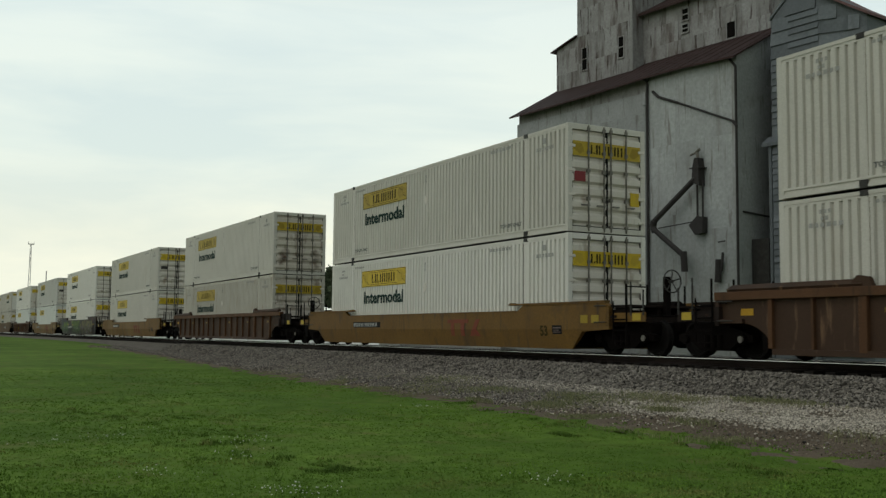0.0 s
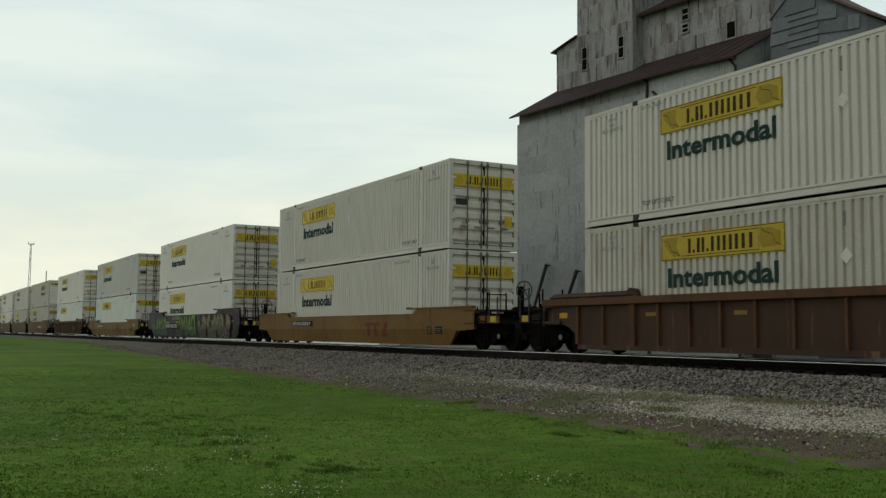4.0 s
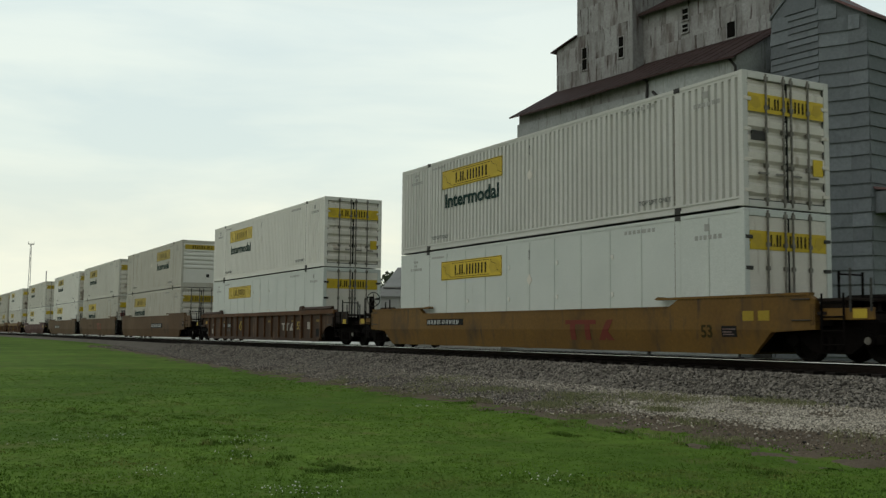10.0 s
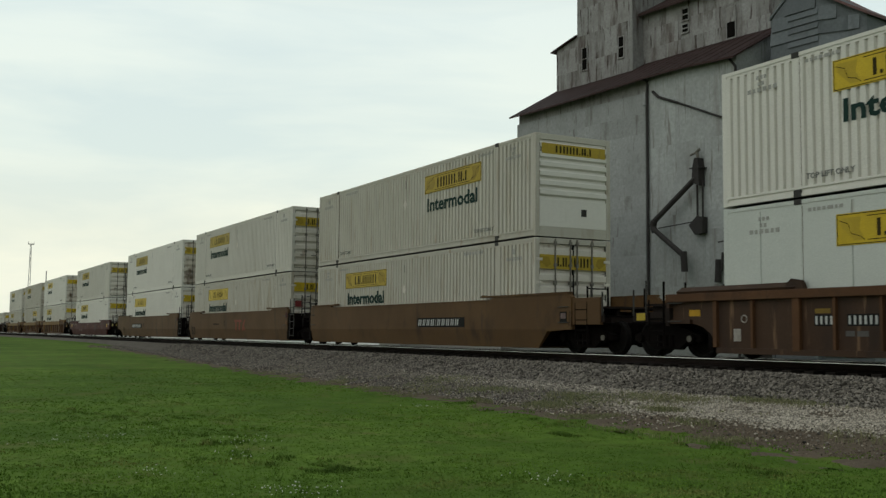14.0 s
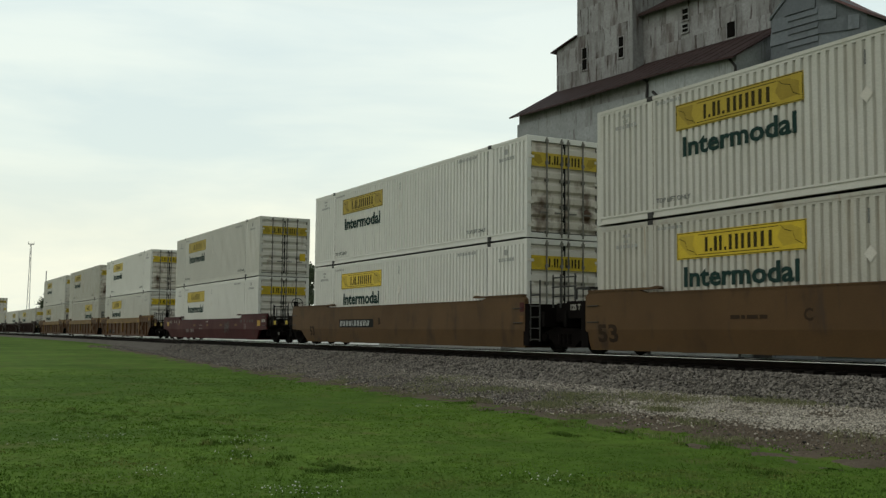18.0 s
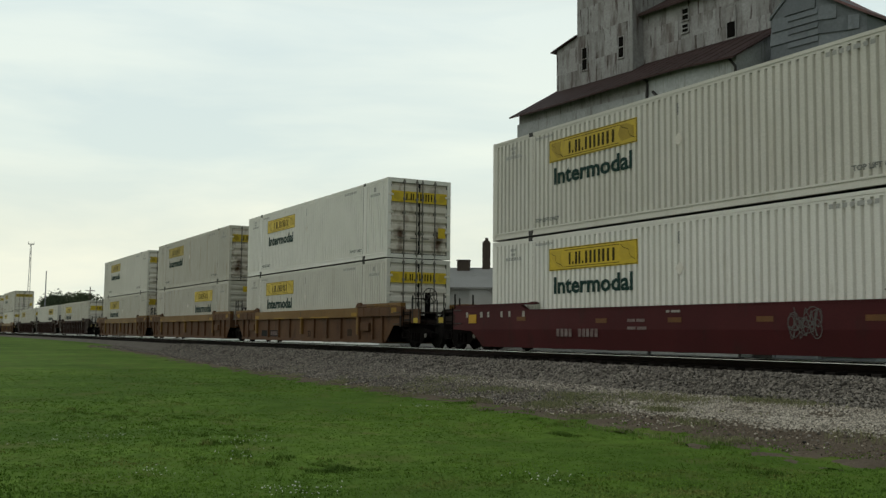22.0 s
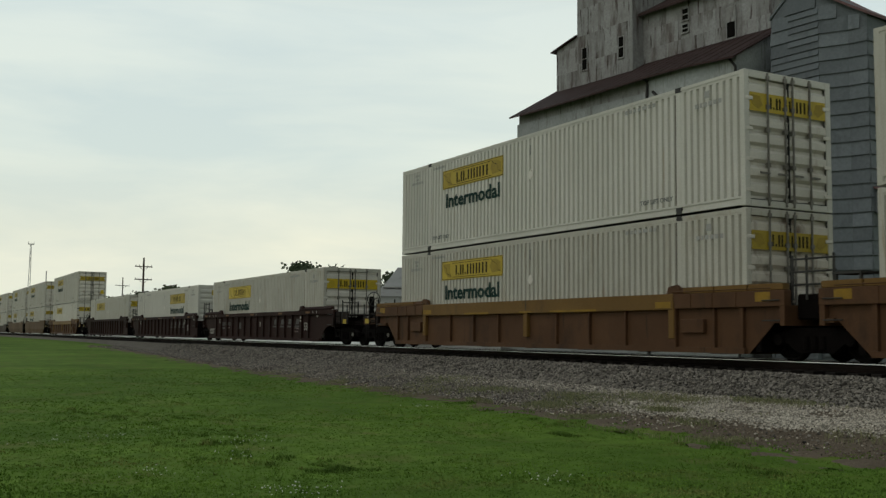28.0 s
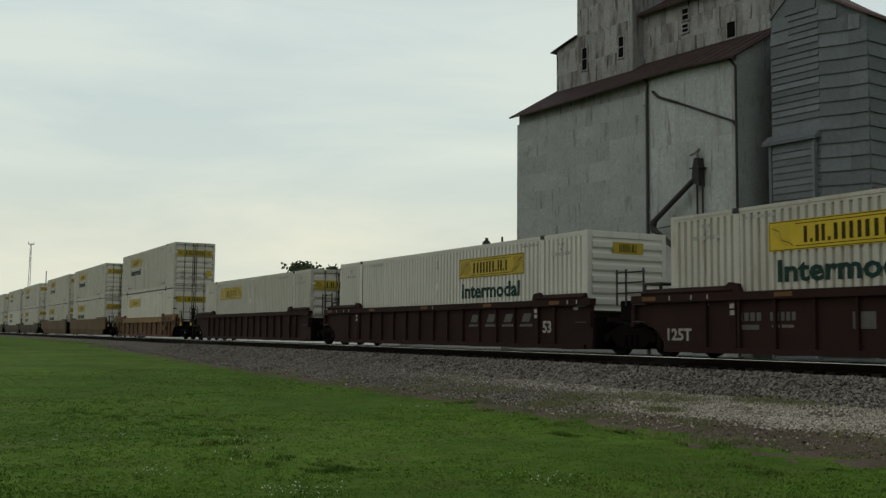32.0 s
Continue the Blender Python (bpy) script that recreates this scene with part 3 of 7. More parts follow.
def on_weeds(rnd):
    if rnd.random() < 0.22:
        cx, cy, r = rnd.choice(WEEDS)
        x, y = cx + rnd.gauss(0, 0.7) * r, cy + rnd.gauss(0, 0.3) * r
        return x, y, max(bed_z(x, y), verge_z(x, y)), rnd.uniform(0.7, 1.5)
    x = along(rnd, -36, -4)
    y = edge_y(x) + rnd.uniform(-1.1, 2.2) * rnd.random()
    if y > -2.9 or noise.noise((x * 0.6, y * 0.9, 15)) < 0.16:
        return None
    return x, y, verge_z(x, y), 1.0


blades("weeds", 24000, on_weeds, 0.06, 0.0038, "weed", "dry yellow-green weeds in the gravel", 4, 0.7)


CLOVER = ((-14.4, -14.1), (-14.2, -14.8), (-15.3, -13.5), (-9.1, -13.6), (-9.0, -13.4), (-8.9, -13.4), (-18.2, -7.4), (-17.7, -7.4), (-10.7, -14.3), (-11.5, -13.2), (-13.0, -12.6), (-8.6, -11.0))


def on_clover(rnd):
    cx, cy = rnd.choice(CLOVER)
    x, y = cx + rnd.gauss(0, 0.3), cy + rnd.gauss(0, 0.22)
    return x, y, ground_z(x, y) + 0.05


stones("clover_flowers", 260, on_clover, 0.0075, "clover", "small white clover flowers in the lawn", 6)

# ---- the track ----
RAIL = ((-0.07, -0.17), (0.07, -0.17), (0.07, -0.155), (0.012, -0.13), (0.012, -0.045), (0.035, -0.03), (0.035, -0.003), (-0.035, -0.003), (-0.035, -0.03), (-0.012, -0.045), (-0.012, -0.13), (-0.07, -0.155))
track = tagged(new("railway_track"), "straight railway track with polished rails on wooden ties", kind="structure")
for y in (-0.7525, 0.7525):
    bm = bmesh.new()
    prism(bm, [(y + p, q) for p, q in RAIL], "x", -600, 70)
    r = part("rail", bm, "rail", track)
    bm = bmesh.new()
    prism(bm, [(y - 0.0365, -0.022), (y - 0.0355, -0.010), (y - 0.030, -0.003), (y - 0.022, 0.0), (y + 0.022, 0.0), (y + 0.030, -0.003), (y + 0.0355, -0.010), (y + 0.0365, -0.022)], "x", -600, 70)
    part("rail_head", bm, "rail_head", r, "polished steel rail head")
for i in range(290):
    piece("tie", "tie", "tie", boxes((-0.115, 0.115, -1.3, 1.3, -0.33, -0.165), bevel=0.012), track, pose(8 - i * 0.508, random.uniform(-0.03, 0.03), random.uniform(-0.004, 0.004), 0, 0, random.uniform(-1, 1)))
bm = bmesh.new()
for i in range(290, 900):
    box(bm, 8 - i * 0.508 - 0.115, 8 - i * 0.508 + 0.115, -1.3, 1.3, -0.33, -0.165)
tagged(part("far_ties", bm, "tie", track), "dark wooden ties", kind="stuff")


# ---- the grain elevator ----
ELEV = pose(-40.23, 9.0, 0, 0, 0, 7)   # local x along the front, y to the back
elevator = tagged(new("grain_elevator"), "tall weathered sheet-iron grain elevator with rusty red roofs", "grain elevator")
elevator.matrix_basis = ELEV
BASE, EAVE, W_E, SLOPE = -0.7, 10.85, 12.75, 0.57


def eave_z(x):
    """The lower edge of the eave: the old roof sags towards its far end and humps over the downpipe."""
    pts = ((-1.0, 10.685), (2.0, 10.70), (5.5, 10.79), (8.5, 10.89), (10.3, 10.91), (13.5, 10.77))
    for (a, za), (b, zb) in zip(pts, pts[1:]):
        if x <= b:
            return za + (zb - za) * (x - a) / (b - a)
    return pts[-1][1]


def roof_strip(bm, x0, x1, n, low, thick, y0=-0.38):
    """A strip of the lean-to roof from x0 to x1, lying low metres above its under-side."""
    rows = []
    for k in range(n + 1):
        x = x0 + (x1 - x0) * k / n
        e, t = eave_z(x) + low + (y0 + 0.38) * SLOPE, EAVE - 0.16 + low + 4.68 * SLOPE
        rows.append([bm.verts.new(p) for p in ((x, y0, e), (x, 4.3, t), (x, 4.3, t + thick), (x, y0, e + thick))])
    for a, b in zip(rows, rows[1:]):
        for i in range(4):
            bm.faces.new((a[i], b[i], b[(i + 1) % 4], a[(i + 1) % 4]))
    bm.faces.new(rows[0][::-1]), bm.faces.new(rows[-1])


def sheets(parent, material, x0, x1, z0, z1, y, wide, high, seed, top=None, skip=()):
    """Single iron sheets on a front wall, lapped and a little uneven."""
    rnd = random.Random(seed)
    nx, nz = round((x1 - x0) / wide), round((z1 - z0) / high)
    wx, hz = (x1 - x0) / nx, (z1 - z0) / nz

    def build(bm):
        box(bm, 0.0005, wx - 0.0005, -0.009, 0.0, -0.004, hz - 0.001)
    for j in range(nz):
        for i in range(nx):
            x, z = x0 + i * wx, z0 + j * hz
            cx, cz = x + wx / 2, z + hz / 2
            if any(a - 0.05 < cx < b + 0.05 and c - 0.05 < cz < d + 0.05 for a, b, c, d in skip):
                continue
            if top and z + hz > top(cx):
                continue
            piece("iron_sheet", "iron_sheet %.3f %.3f" % (wx, hz), material, build, parent, pose(x, y - 0.004 - 0.003 * (i % 2) - rnd.uniform(0, 0.004), z, rnd.uniform(0.03, 0.22), rnd.uniform(-0.15, 0.15), 0))


bm = bmesh.new()
box(bm, 0, 8.28, 0.02, 6.2, BASE, EAVE - 0.42)
box(bm, 8.28, W_E, 0.0, 6.2, BASE, EAVE - 0.1)
part("lower_bay", bm, "tin", elevator, "grey sheet-iron walls of the lower bay")
# Left fill in dark old_tin: the eave's shade is put into its colour.
for x0, x1, y0, low, mat in ((0.0, 8.28, 0.10, 2.0, "old_tin"), (8.28, W_E, 0.01, 2.0, "tin")):
    bm = bmesh.new()
    roof_strip(bm, x0, x1, 8, -low, low - 0.004, y0)
    part("gable_fill", bm, mat, elevator)
bm = bmesh.new()
roof_strip(bm, -0.16, W_E + 0.17, 26, 0.0, 0.075)
roof = part("lean_to_roof", bm, "rust_roof", elevator, "sagging rusty red lean-to roof with overhanging eaves")
for i in range(22):
    bm = bmesh.new()
    roof_strip(bm, 0.1 + i * 0.6 - 0.012, 0.1 + i * 0.6 + 0.012, 1, 0.07, 0.022)
    part("roof_seam", bm, "rust_roof", roof)
bm = bmesh.new()
box(bm, -0.25, W_E + 0.2, -0.25, 6.4, BASE - 0.4, BASE + 0.3)
part("foundation", bm, "conc", elevator, "old concrete foundation")
wall = part("front_cladding", (lambda b: (box(b, 0.02, 8.2, 0.004, 0.02, BASE + 0.3, EAVE - 0.46), b)[1])(bmesh.new()), "tin", elevator)
sheets(wall, "tin", 0.0, 8.2, BASE + 0.3, EAVE - 0.44, 0.0, 2.05, 0.82, 11)
wall = part("front_cladding", (lambda b: (box(b, 8.36, W_E - 0.02, -0.03, -0.001, BASE + 0.3, EAVE), b)[1])(bmesh.new()), "pale_tin", elevator)
sheets(wall, "pale_tin", 8.36, W_E - 0.02, BASE + 0.3, EAVE + 0.02, -0.03, 1.45, 2.8, 12)
for x, z, w, h in ((11.45, 2.5, 1.15, 2.05), (11.6, 1.4, 1.05, 1.05), (9.4, 5.6, 0.5, 1.3)):
    piece("repair_sheet", "repair sheet %.2f" % w, "pale_tin", boxes((0, w, -0.012, 0, 0, h)), wall, pose(x, -0.046, z), "newer pale patch of sheet iron")
piece("corner_trim", "corner trim", "pale_tin", boxes((-0.16, 0, -0.02, 0, BASE + 0.3, EAVE)), wall, pose(W_E, -0.047, 0))
bm = bmesh.new()
rod(bm, (8.40, -0.12, EAVE), (8.41, -0.12, BASE + 0.4), 0.05)
rod(bm, (8.40, -0.12, EAVE), (8.38, -0.32, EAVE + 0.07), 0.055)
part("downpipe", bm, "pipe", elevator, "dark iron downpipe")
piece("downpipe_box", "downpipe box", "tin", boxes((8.18, 8.33, -0.16, -0.02, 9.88, 10.42), bevel=0.01), elevator)
bm = bmesh.new()
rod(bm, (W_E - 0.2, -0.12, EAVE + 0.02), (W_E + 0.06, -0.1, EAVE - 0.3), 0.05)
rod(bm, (W_E + 0.06, -0.1, EAVE - 0.3), (W_E + 0.06, -0.1, BASE + 0.4), 0.05)
part("downpipe", bm, "pipe", elevator, "dark iron downpipe")
bm = bmesh.new()
for a, b, r in (((8.7, 10.36), (9.0, 10.08), 0.06), ((9.0, 10.08), (10.03, 9.66), 0.055), ((10.03, 9.66), (12.68, 8.49), 0.042), ((12.68, 8.49), (12.86, 8.26), 0.055)):
    rod(bm, (a[0], -0.12, a[1]), (b[0], -0.12, b[1]), r)
part("slanting_conduit", bm, "pipe", elevator, "long slanting dark conduit on the wall")
bm = bmesh.new()
rod(bm, (W_E + 0.1, 0.2, 5.1), (W_E + 0.1, 3.2, 4.95), 0.04)
part("side_conduit", bm, "pipe", elevator, "thin dark conduit across the side wall")
bm = bmesh.new()
box(bm, 12.8, 13.55, 0.72, 1.6, BASE, 4.1)
part("recess_box", bm, "casting", elevator, "dark sheet-iron box in the recess")
for x0, z0, x1, z1 in ((2.41, 3.65, 1.55, 1.1), (4.4, 3.3, 3.55, 1.1)):
    bm = bmesh.new()
    rod(bm, (x0, -0.28, z0), (x1, -0.5, z1), 0.085, 8, 0.05)
    rod(bm, (x0, -0.05, z0 - 0.05), (x0, -0.3, z0 - 0.05), 0.03, 6)
    part("leaning_pipe", bm, "pipe", elevator, "short dark leaning pipe")
# loading spout
spout = tagged(new("loading_spout"), "", "")
spout.parent = elevator
bm = bmesh.new()
prism(bm, [(10.92, 6.35), (11.27, 6.2), (11.27, 6.95), (11.22, 7.28), (11.06, 7.28), (10.97, 6.95)], "y", -0.42, -0.06)
box(bm, 10.84, 11.38, -0.44, -0.05, 6.88, 6.92)
part("spout_head", bm, "pipe", spout, "dark iron spout head")
bm = bmesh.new()
rod(bm, (11.1, -0.25, 7.3), (11.06, -0.25, 7.55), 0.06)
rod(bm, (11.06, -0.25, 7.52), (10.78, -0.3, 7.44), 0.045)
rod(bm, (10.98, -0.25, 7.5), (11.2, -0.25, 7.62), 0.06)
part("hoist_hook", bm, "galv", spout, "small hoist hook over the spout")
bm = bmesh.new()
rod(bm, (11.05, -0.35, 6.5), (9.05, -0.5, 4.98), 0.105, 10)
part("spout_pipe", bm, "pipe", spout, "upper dark loading pipe")
bm = bmesh.new()
rod(bm, (9.08, -0.5, 5.02), (9.0, -0.5, 4.78), 0.14, 10)
rod(bm, (9.0, -0.5, 4.8), (9.12, -0.5, 4.6), 0.13, 10)
rod(bm, (9.1, -0.5, 4.66), (10.45, -0.42, 3.6), 0.105, 10)
part("spout_pipe", bm, "pipe", spout, "bent lower loading pipe")
bm = bmesh.new()
rod(bm, (10.5, -0.42, 3.72), (10.55, -0.42, 2.95), 0.13, 10)
part("spout_end", bm, "pipe", spout)
for x in (11.02, 11.28):
    bm = bmesh.new()
    rod(bm, (x, -0.2, 6.4), (x, -0.2, 4.75), 0.04)
    part("guide_rod", bm, "pipe", spout)
bm = bmesh.new()
prism(bm, [(10.95, 4.95), (10.7, 4.72), (10.98, 4.35), (11.36, 4.4), (11.38, 5.0), (11.1, 5.05)], "y", -0.34, -0.05)
part("bracket", bm, "pipe", spout)
bm = bmesh.new()
rod(bm, (9.2, -0.42, 4.72), (10.95, -0.25, 4.86), 0.022, 6)
part("stay_rod", bm, "pipe", spout)
bm = bmesh.new()
rod(bm, (12.0, -0.2, 3.35), (11.95, -0.2, 2.5), 0.12, 8)
rod(bm, (12.2, -0.2, 3.6), (12.12, -0.2, 2.9), 0.05, 6)
rod(bm, (11.98, -0.2, 4.0), (12.3, -0.2, 4.02), 0.025, 6)
part("small_spout", bm, "pipe", spout, "short dark side spout")

# the upper house: a proud left block with a low wing, and a set-back right part
TD = 2.4


def window(parent, x, z, w, h, y, boarded=False):
    win = tagged(new("window"), "small broken window with a weathered frame")
    win.parent = parent
    win.matrix_basis = pose(x, y, z)
    bm = bmesh.new()
    for r in ((-w / 2 - 0.045, -w / 2), (w / 2, w / 2 + 0.045)):
        box(bm, r[0], r[1], -0.03, 0.03, -h / 2 - 0.045, h / 2 + 0.045)
    box(bm, -w / 2, w / 2, -0.03, 0.03, h / 2, h / 2 + 0.045)
    box(bm, -w / 2 - 0.06, w / 2 + 0.06, -0.05, 0.03, -h / 2 - 0.07, -h / 2)
    if not boarded:
        box(bm, -w / 2, w / 2, -0.025, 0.03, -0.025, 0.025)
    part("frame", bm, "old_tin", win)
    bm = bmesh.new()
    box(bm, -w / 2, w / 2, -0.012, 0.0, -h / 2, h / 2)
    part("pane", bm, "dark", win, "dark broken pane")
    if boarded:
        bm = bmesh.new()
        box(bm, -w / 2, w / 2, -0.025, -0.013, 0.03, h / 2)
        part("board", bm, "old_tin", win)


house = part("upper_house", (lambda b: (box(b, 1.58, 5.2, TD, 7.5, 11.5, 24.0), box(b, 5.2, 12.05, 3.1, 7.5, 11.5, 15.2), box(b, 0.05, 1.58, TD + 0.05, 6.5, 11.5, 14.3), prism(b, [(0.05, 14.3), (1.58, 14.3), (1.58, 14.79), (0.05, 14.42)], "y", TD + 0.05, 6.5), b)[4])(bmesh.new()), "old_tin", elevator, "tall weathered rust-streaked upper house")
wins_left = [(2.1, 13.57, 0.32, 1.05), (4.5, 13.6, 0.3, 0.95)]
sheets(house, "old_tin", 1.58, 5.2, 12.1, 20.0, TD, 0.93, 1.32, 13, skip=[(x - w / 2, x + w / 2, z - h / 2, z + h / 2) for x, z, w, h in wins_left])
sheets(house, "old_tin", 0.05, 1.58, 12.0, 14.3, TD + 0.05, 0.72, 1.15, 14)
wins_right = [(7.68, 14.46, 0.32, 0.48), (7.67, 13.84, 0.32, 0.34), (10.12, 13.48, 0.42, 1.28)]
sheets(house, "old_tin", 5.2, 12.05, 12.5, 15.2, 3.1, 0.68, 0.9, 15, skip=[(x - w / 2, x + w / 2, z - h / 2, z + h / 2) for x, z, w, h in wins_right])
for k in (0, 1):
    window(elevator, *wins_left[k], TD - 0.02)
for k in (0, 1, 2):
    window(elevator, *wins_right[k], 3.08, k == 2)
bm = bmesh.new()
prism(bm, [(-0.25, 14.34), (-0.25, 14.40), (1.58, 14.86), (1.58, 14.80)], "y", TD - 0.1, 6.6)
part("wing_roof", bm, "rust_roof", elevator, "small rusty red wing roof")
bm = bmesh.new()
prism(bm, [(2.75, 14.92), (2.75, 15.04), (6.5, 17.1), (6.5, 17.0)], "x", 5.21, 12.35)
part("upper_roof", bm, "rust_roof", elevator, "rusty roof over the set-back wall")
bm = bmesh.new()
box(bm, 8.5, 12.6, 6.0, 9.5, 15.6, 22.0)
part("head_house", bm, "old_tin", elevator)
bm = bmesh.new()
prism(bm, [(1.2, 23.8), (3.3, 25.4), (5.4, 23.8)], "y", TD - 0.4, 7.9)
part("tower_roof", bm, "rust_roof", elevator)

# ---- the annex with lapped siding ----
annex = tagged(new("siding_annex"), "blue-grey annex with stepped lapped siding and a red roof", "grain bin")
PLAN = [(-26.85, 11.66), (-24.82, 11.87), (-23.98, 12.38), (-23.37, 12.58), (-23.58, 14.6), (-24.4, 17.4), (-28.0, 17.6)]

PEAK = (-25.53, 11.83, 13.5)
TOPS = [12.3, 12.75, 12.12, 11.72, 11.65, 11.6, 11.6]   # wall heights at the plan's corners


def annex_walls():
    """Stepped boards on each wall, cut off under the sloping roof line."""
    bm = bmesh.new()
    tops = TOPS
    lo, hi = [bm.verts.new((x, y, -0.7)) for x, y in PLAN], [bm.verts.new((x, y, z)) for (x, y), z in zip(PLAN, tops)]
    pk = bm.verts.new((PEAK[0], PEAK[1], PEAK[2]))
    n = len(PLAN)
    for i in range(n):
        j = (i + 1) % n
        bm.faces.new((lo[i], lo[j], hi[j], pk, hi[i]) if i == 0 else (lo[i], lo[j], hi[j], hi[i]))
    bm.faces.new(lo[::-1])
    for i in range(1, n):
        bm.faces.new((hi[i], hi[(i + 1) % n], pk))
    body = part("annex_body", bm, "slate", annex)
    rnd = random.Random(5)
    pitch = 0.498
    for k in range(5):
        a, b = Vector((*PLAN[k], 0)), Vector((*PLAN[k + 1], 0))
        d = (b - a).normalized()
        long = (b - a).length
        ang = math.degrees(math.atan2(d.y, d.x))

        def board(bm, long=long, x0=0.0, x1=None):
            x1 = long if x1 is None else x1
            prism(bm, [(-0.075, 0.0), (0.0, 0.0), (0.0, pitch + 0.03), (-0.012, pitch + 0.03)], "x", x0 - 0.012, x1 + 0.012)
        for i in range(36):
            z = -0.67 + i * pitch
            za, zb = tops[k] - 0.1, tops[k + 1] - 0.1
            if k == 0:
                up = PEAK[2] - 0.15
                mid = 0.64 * long
                if z + pitch > up:
                    break
                x0 = 0.0 if z + pitch < za else mid * (z + pitch - za) / (up - za)
                x1 = long if z + pitch < zb else long - (long - mid) * (z + pitch - zb) / (up - zb)
            else:
                if z + pitch > max(za, zb):
                    break
                x0 = 0.0
                x1 = long if z + pitch < zb else long * (za - z - pitch) / (za - zb)
            if x1 - x0 < 0.15:
                break
            if x0 == 0.0 and x1 == long:
                piece("siding_board", "siding_board %d" % k, "slate", board, body, pose(a.x, a.y, z, 0, 0, ang))
            else:
                piece("siding_board", "siding_board %d %d" % (k, i), "slate", lambda bm, x0=x0, x1=x1: board(bm, 0, x0, x1), body, pose(a.x, a.y, z, 0, 0, ang))
            if k == 0 and rnd.random() < 0.92 and z < 12.0:
                start = 0.38 if 10.5 < z or rnd.random() < 0.15 else 0.02
                piece("siding_lath", "siding_lath %.2f" % start, "slate", lambda bm, long=long, start=start: prism(bm, [(-0.095, 0.0), (-0.03, 0.0), (-0.03, 0.2), (-0.05, 0.2)], "x", long * start, long * 1.0), body, pose(a.x, a.y, z + 0.249, 0, 0, ang))
    # roof: a slope falling to the front right over the walls, a thin rake board on the other side
    edge = [Vector(PEAK)] + [Vector((*PLAN[k], TOPS[k])) for k in range(1, 6)]
    mid = Vector((-26.0, 15.0, 0))
    bm = bmesh.new()
    out = [p + (Vector((p.x, p.y, 0)) - mid).normalized() * 0.16 + Vector((0, 0, -0.02)) for p in edge]
    top = [p + Vector((0, 0, 0.10)) for p in out]
    apex = Vector((PEAK[0] - 0.6, PEAK[1] + 4.5, PEAK[2] - 0.25))
    vo, vt, va, vb = [bm.verts.new(p) for p in out], [bm.verts.new(p) for p in top], bm.verts.new(apex), bm.verts.new(apex - Vector((0, 0, 0.1)))
    for i in range(5):
        bm.faces.new((vo[i], vo[i + 1], vt[i + 1], vt[i]))
        bm.faces.new((vt[i], vt[i + 1], va))
        bm.faces.new((vo[i + 1], vo[i], vb))
    part("roof_slope", bm, "red_roof", annex, "faded red metal roof slope")
    bm = bmesh.new()
    a, b = Vector((*PLAN[0], tops[0])), Vector(PEAK)
    back = Vector((-0.5, 4.5, -0.5))
    vs = [bm.verts.new(p) for p in (a + Vector((-0.04, -0.05, 0)), b + Vector((0, -0.05, 0.04)), b + back, a + back, a + Vector((-0.04, -0.05, 0.1)), b + Vector((0, -0.05, 0.14)), b + back + Vector((0, 0, 0.1)), a + back + Vector((0, 0, 0.1)))]
    for f in ((0, 1, 5, 4), (1, 2, 6, 5), (2, 3, 7, 6), (3, 0, 4, 7), (4, 5, 6, 7), (3, 2, 1, 0)):
        bm.faces.new([vs[i] for i in f])
    part("roof_slope", bm, "slate", annex)
    # the low bay with its ledge
    a, b = Vector((*PLAN[0], 0)), Vector((*PLAN[1], 0))
    d = (b - a).normalized()
    ang = math.degrees(math.atan2(d.y, d.x))
    bm = bmesh.new()
    box(bm, -0.02, 1.92, -0.22, 0.0, -0.7, 7.5)
    low = part("low_bay", bm, "slate", annex)
    low.matrix_basis = pose(a.x, a.y, 0, 0, 0, ang)
    for i in range(32):
        if i not in (22, 23, 14):
            piece("siding_board", "siding_board low", "slate", lambda bm: prism(bm, [(-0.275, 0.0), (-0.22, 0.0), (-0.22, 0.25), (-0.232, 0.25)], "x", 0.14, 1.82), low, pose(0, 0, -0.55 + i * 0.249))
    for x in (0.0, 1.82):
        piece("corner_board", "corner board low", "slate", boxes((0, 0.12, -0.29, -0.2, -0.65, 7.45)), low, pose(x, 0, 0))
    bm = bmesh.new()
    prism(bm, [(-0.40, 7.48), (0.0, 7.58), (0.0, 7.9), (-0.40, 7.6)], "x", -0.22, 2.06)
    ledge = part("ledge", bm, "slate", annex)
    ledge.matrix_basis = pose(a.x, a.y, 0, 0, 0, ang)


annex_walls()
bm = bmesh.new()
box(bm, -23.36, -22.5, 12.75, 14.3, 4.75, 5.5)
part("wall_box", bm, "slate", annex, "small box on the siding")
bm = bmesh.new()
prism(bm, [(-23.45, 5.62), (-23.45, 5.7), (-22.4, 5.5), (-22.4, 5.42)], "y", 12.68, 14.4)
part("box_roof", bm, "red_roof", annex, "faded red roof of the small box")

# ---- low buildings, poles, masts and trees beyond ----
shed = tagged(new("metal_shed"), "low pale metal shed with a steep grey roof", "shed")
shed.matrix_basis = pose(-52.6, 7.95, 0, 0, 0, 55)
bm = bmesh.new()
box(bm, 0.15, 12.4, 0.15, 9.6, -0.6, 3.1)
for x in (0.15, 12.35):
    prism(bm, [(0.15, 3.1), (9.6, 3.1), (5.0, 4.5)], "x", x, x + 0.06)
part("wall", bm, "far_wall", shed, "pale metal wall with shallow ribs")
bm = bmesh.new()
prism(bm, [(-0.15, 3.05), (5.0, 4.48), (9.9, 3.05), (9.9, 3.13), (5.0, 4.57), (-0.15, 3.13)], "x", -0.05, 12.6)
roof = part("roof", bm, "far_roof", shed)
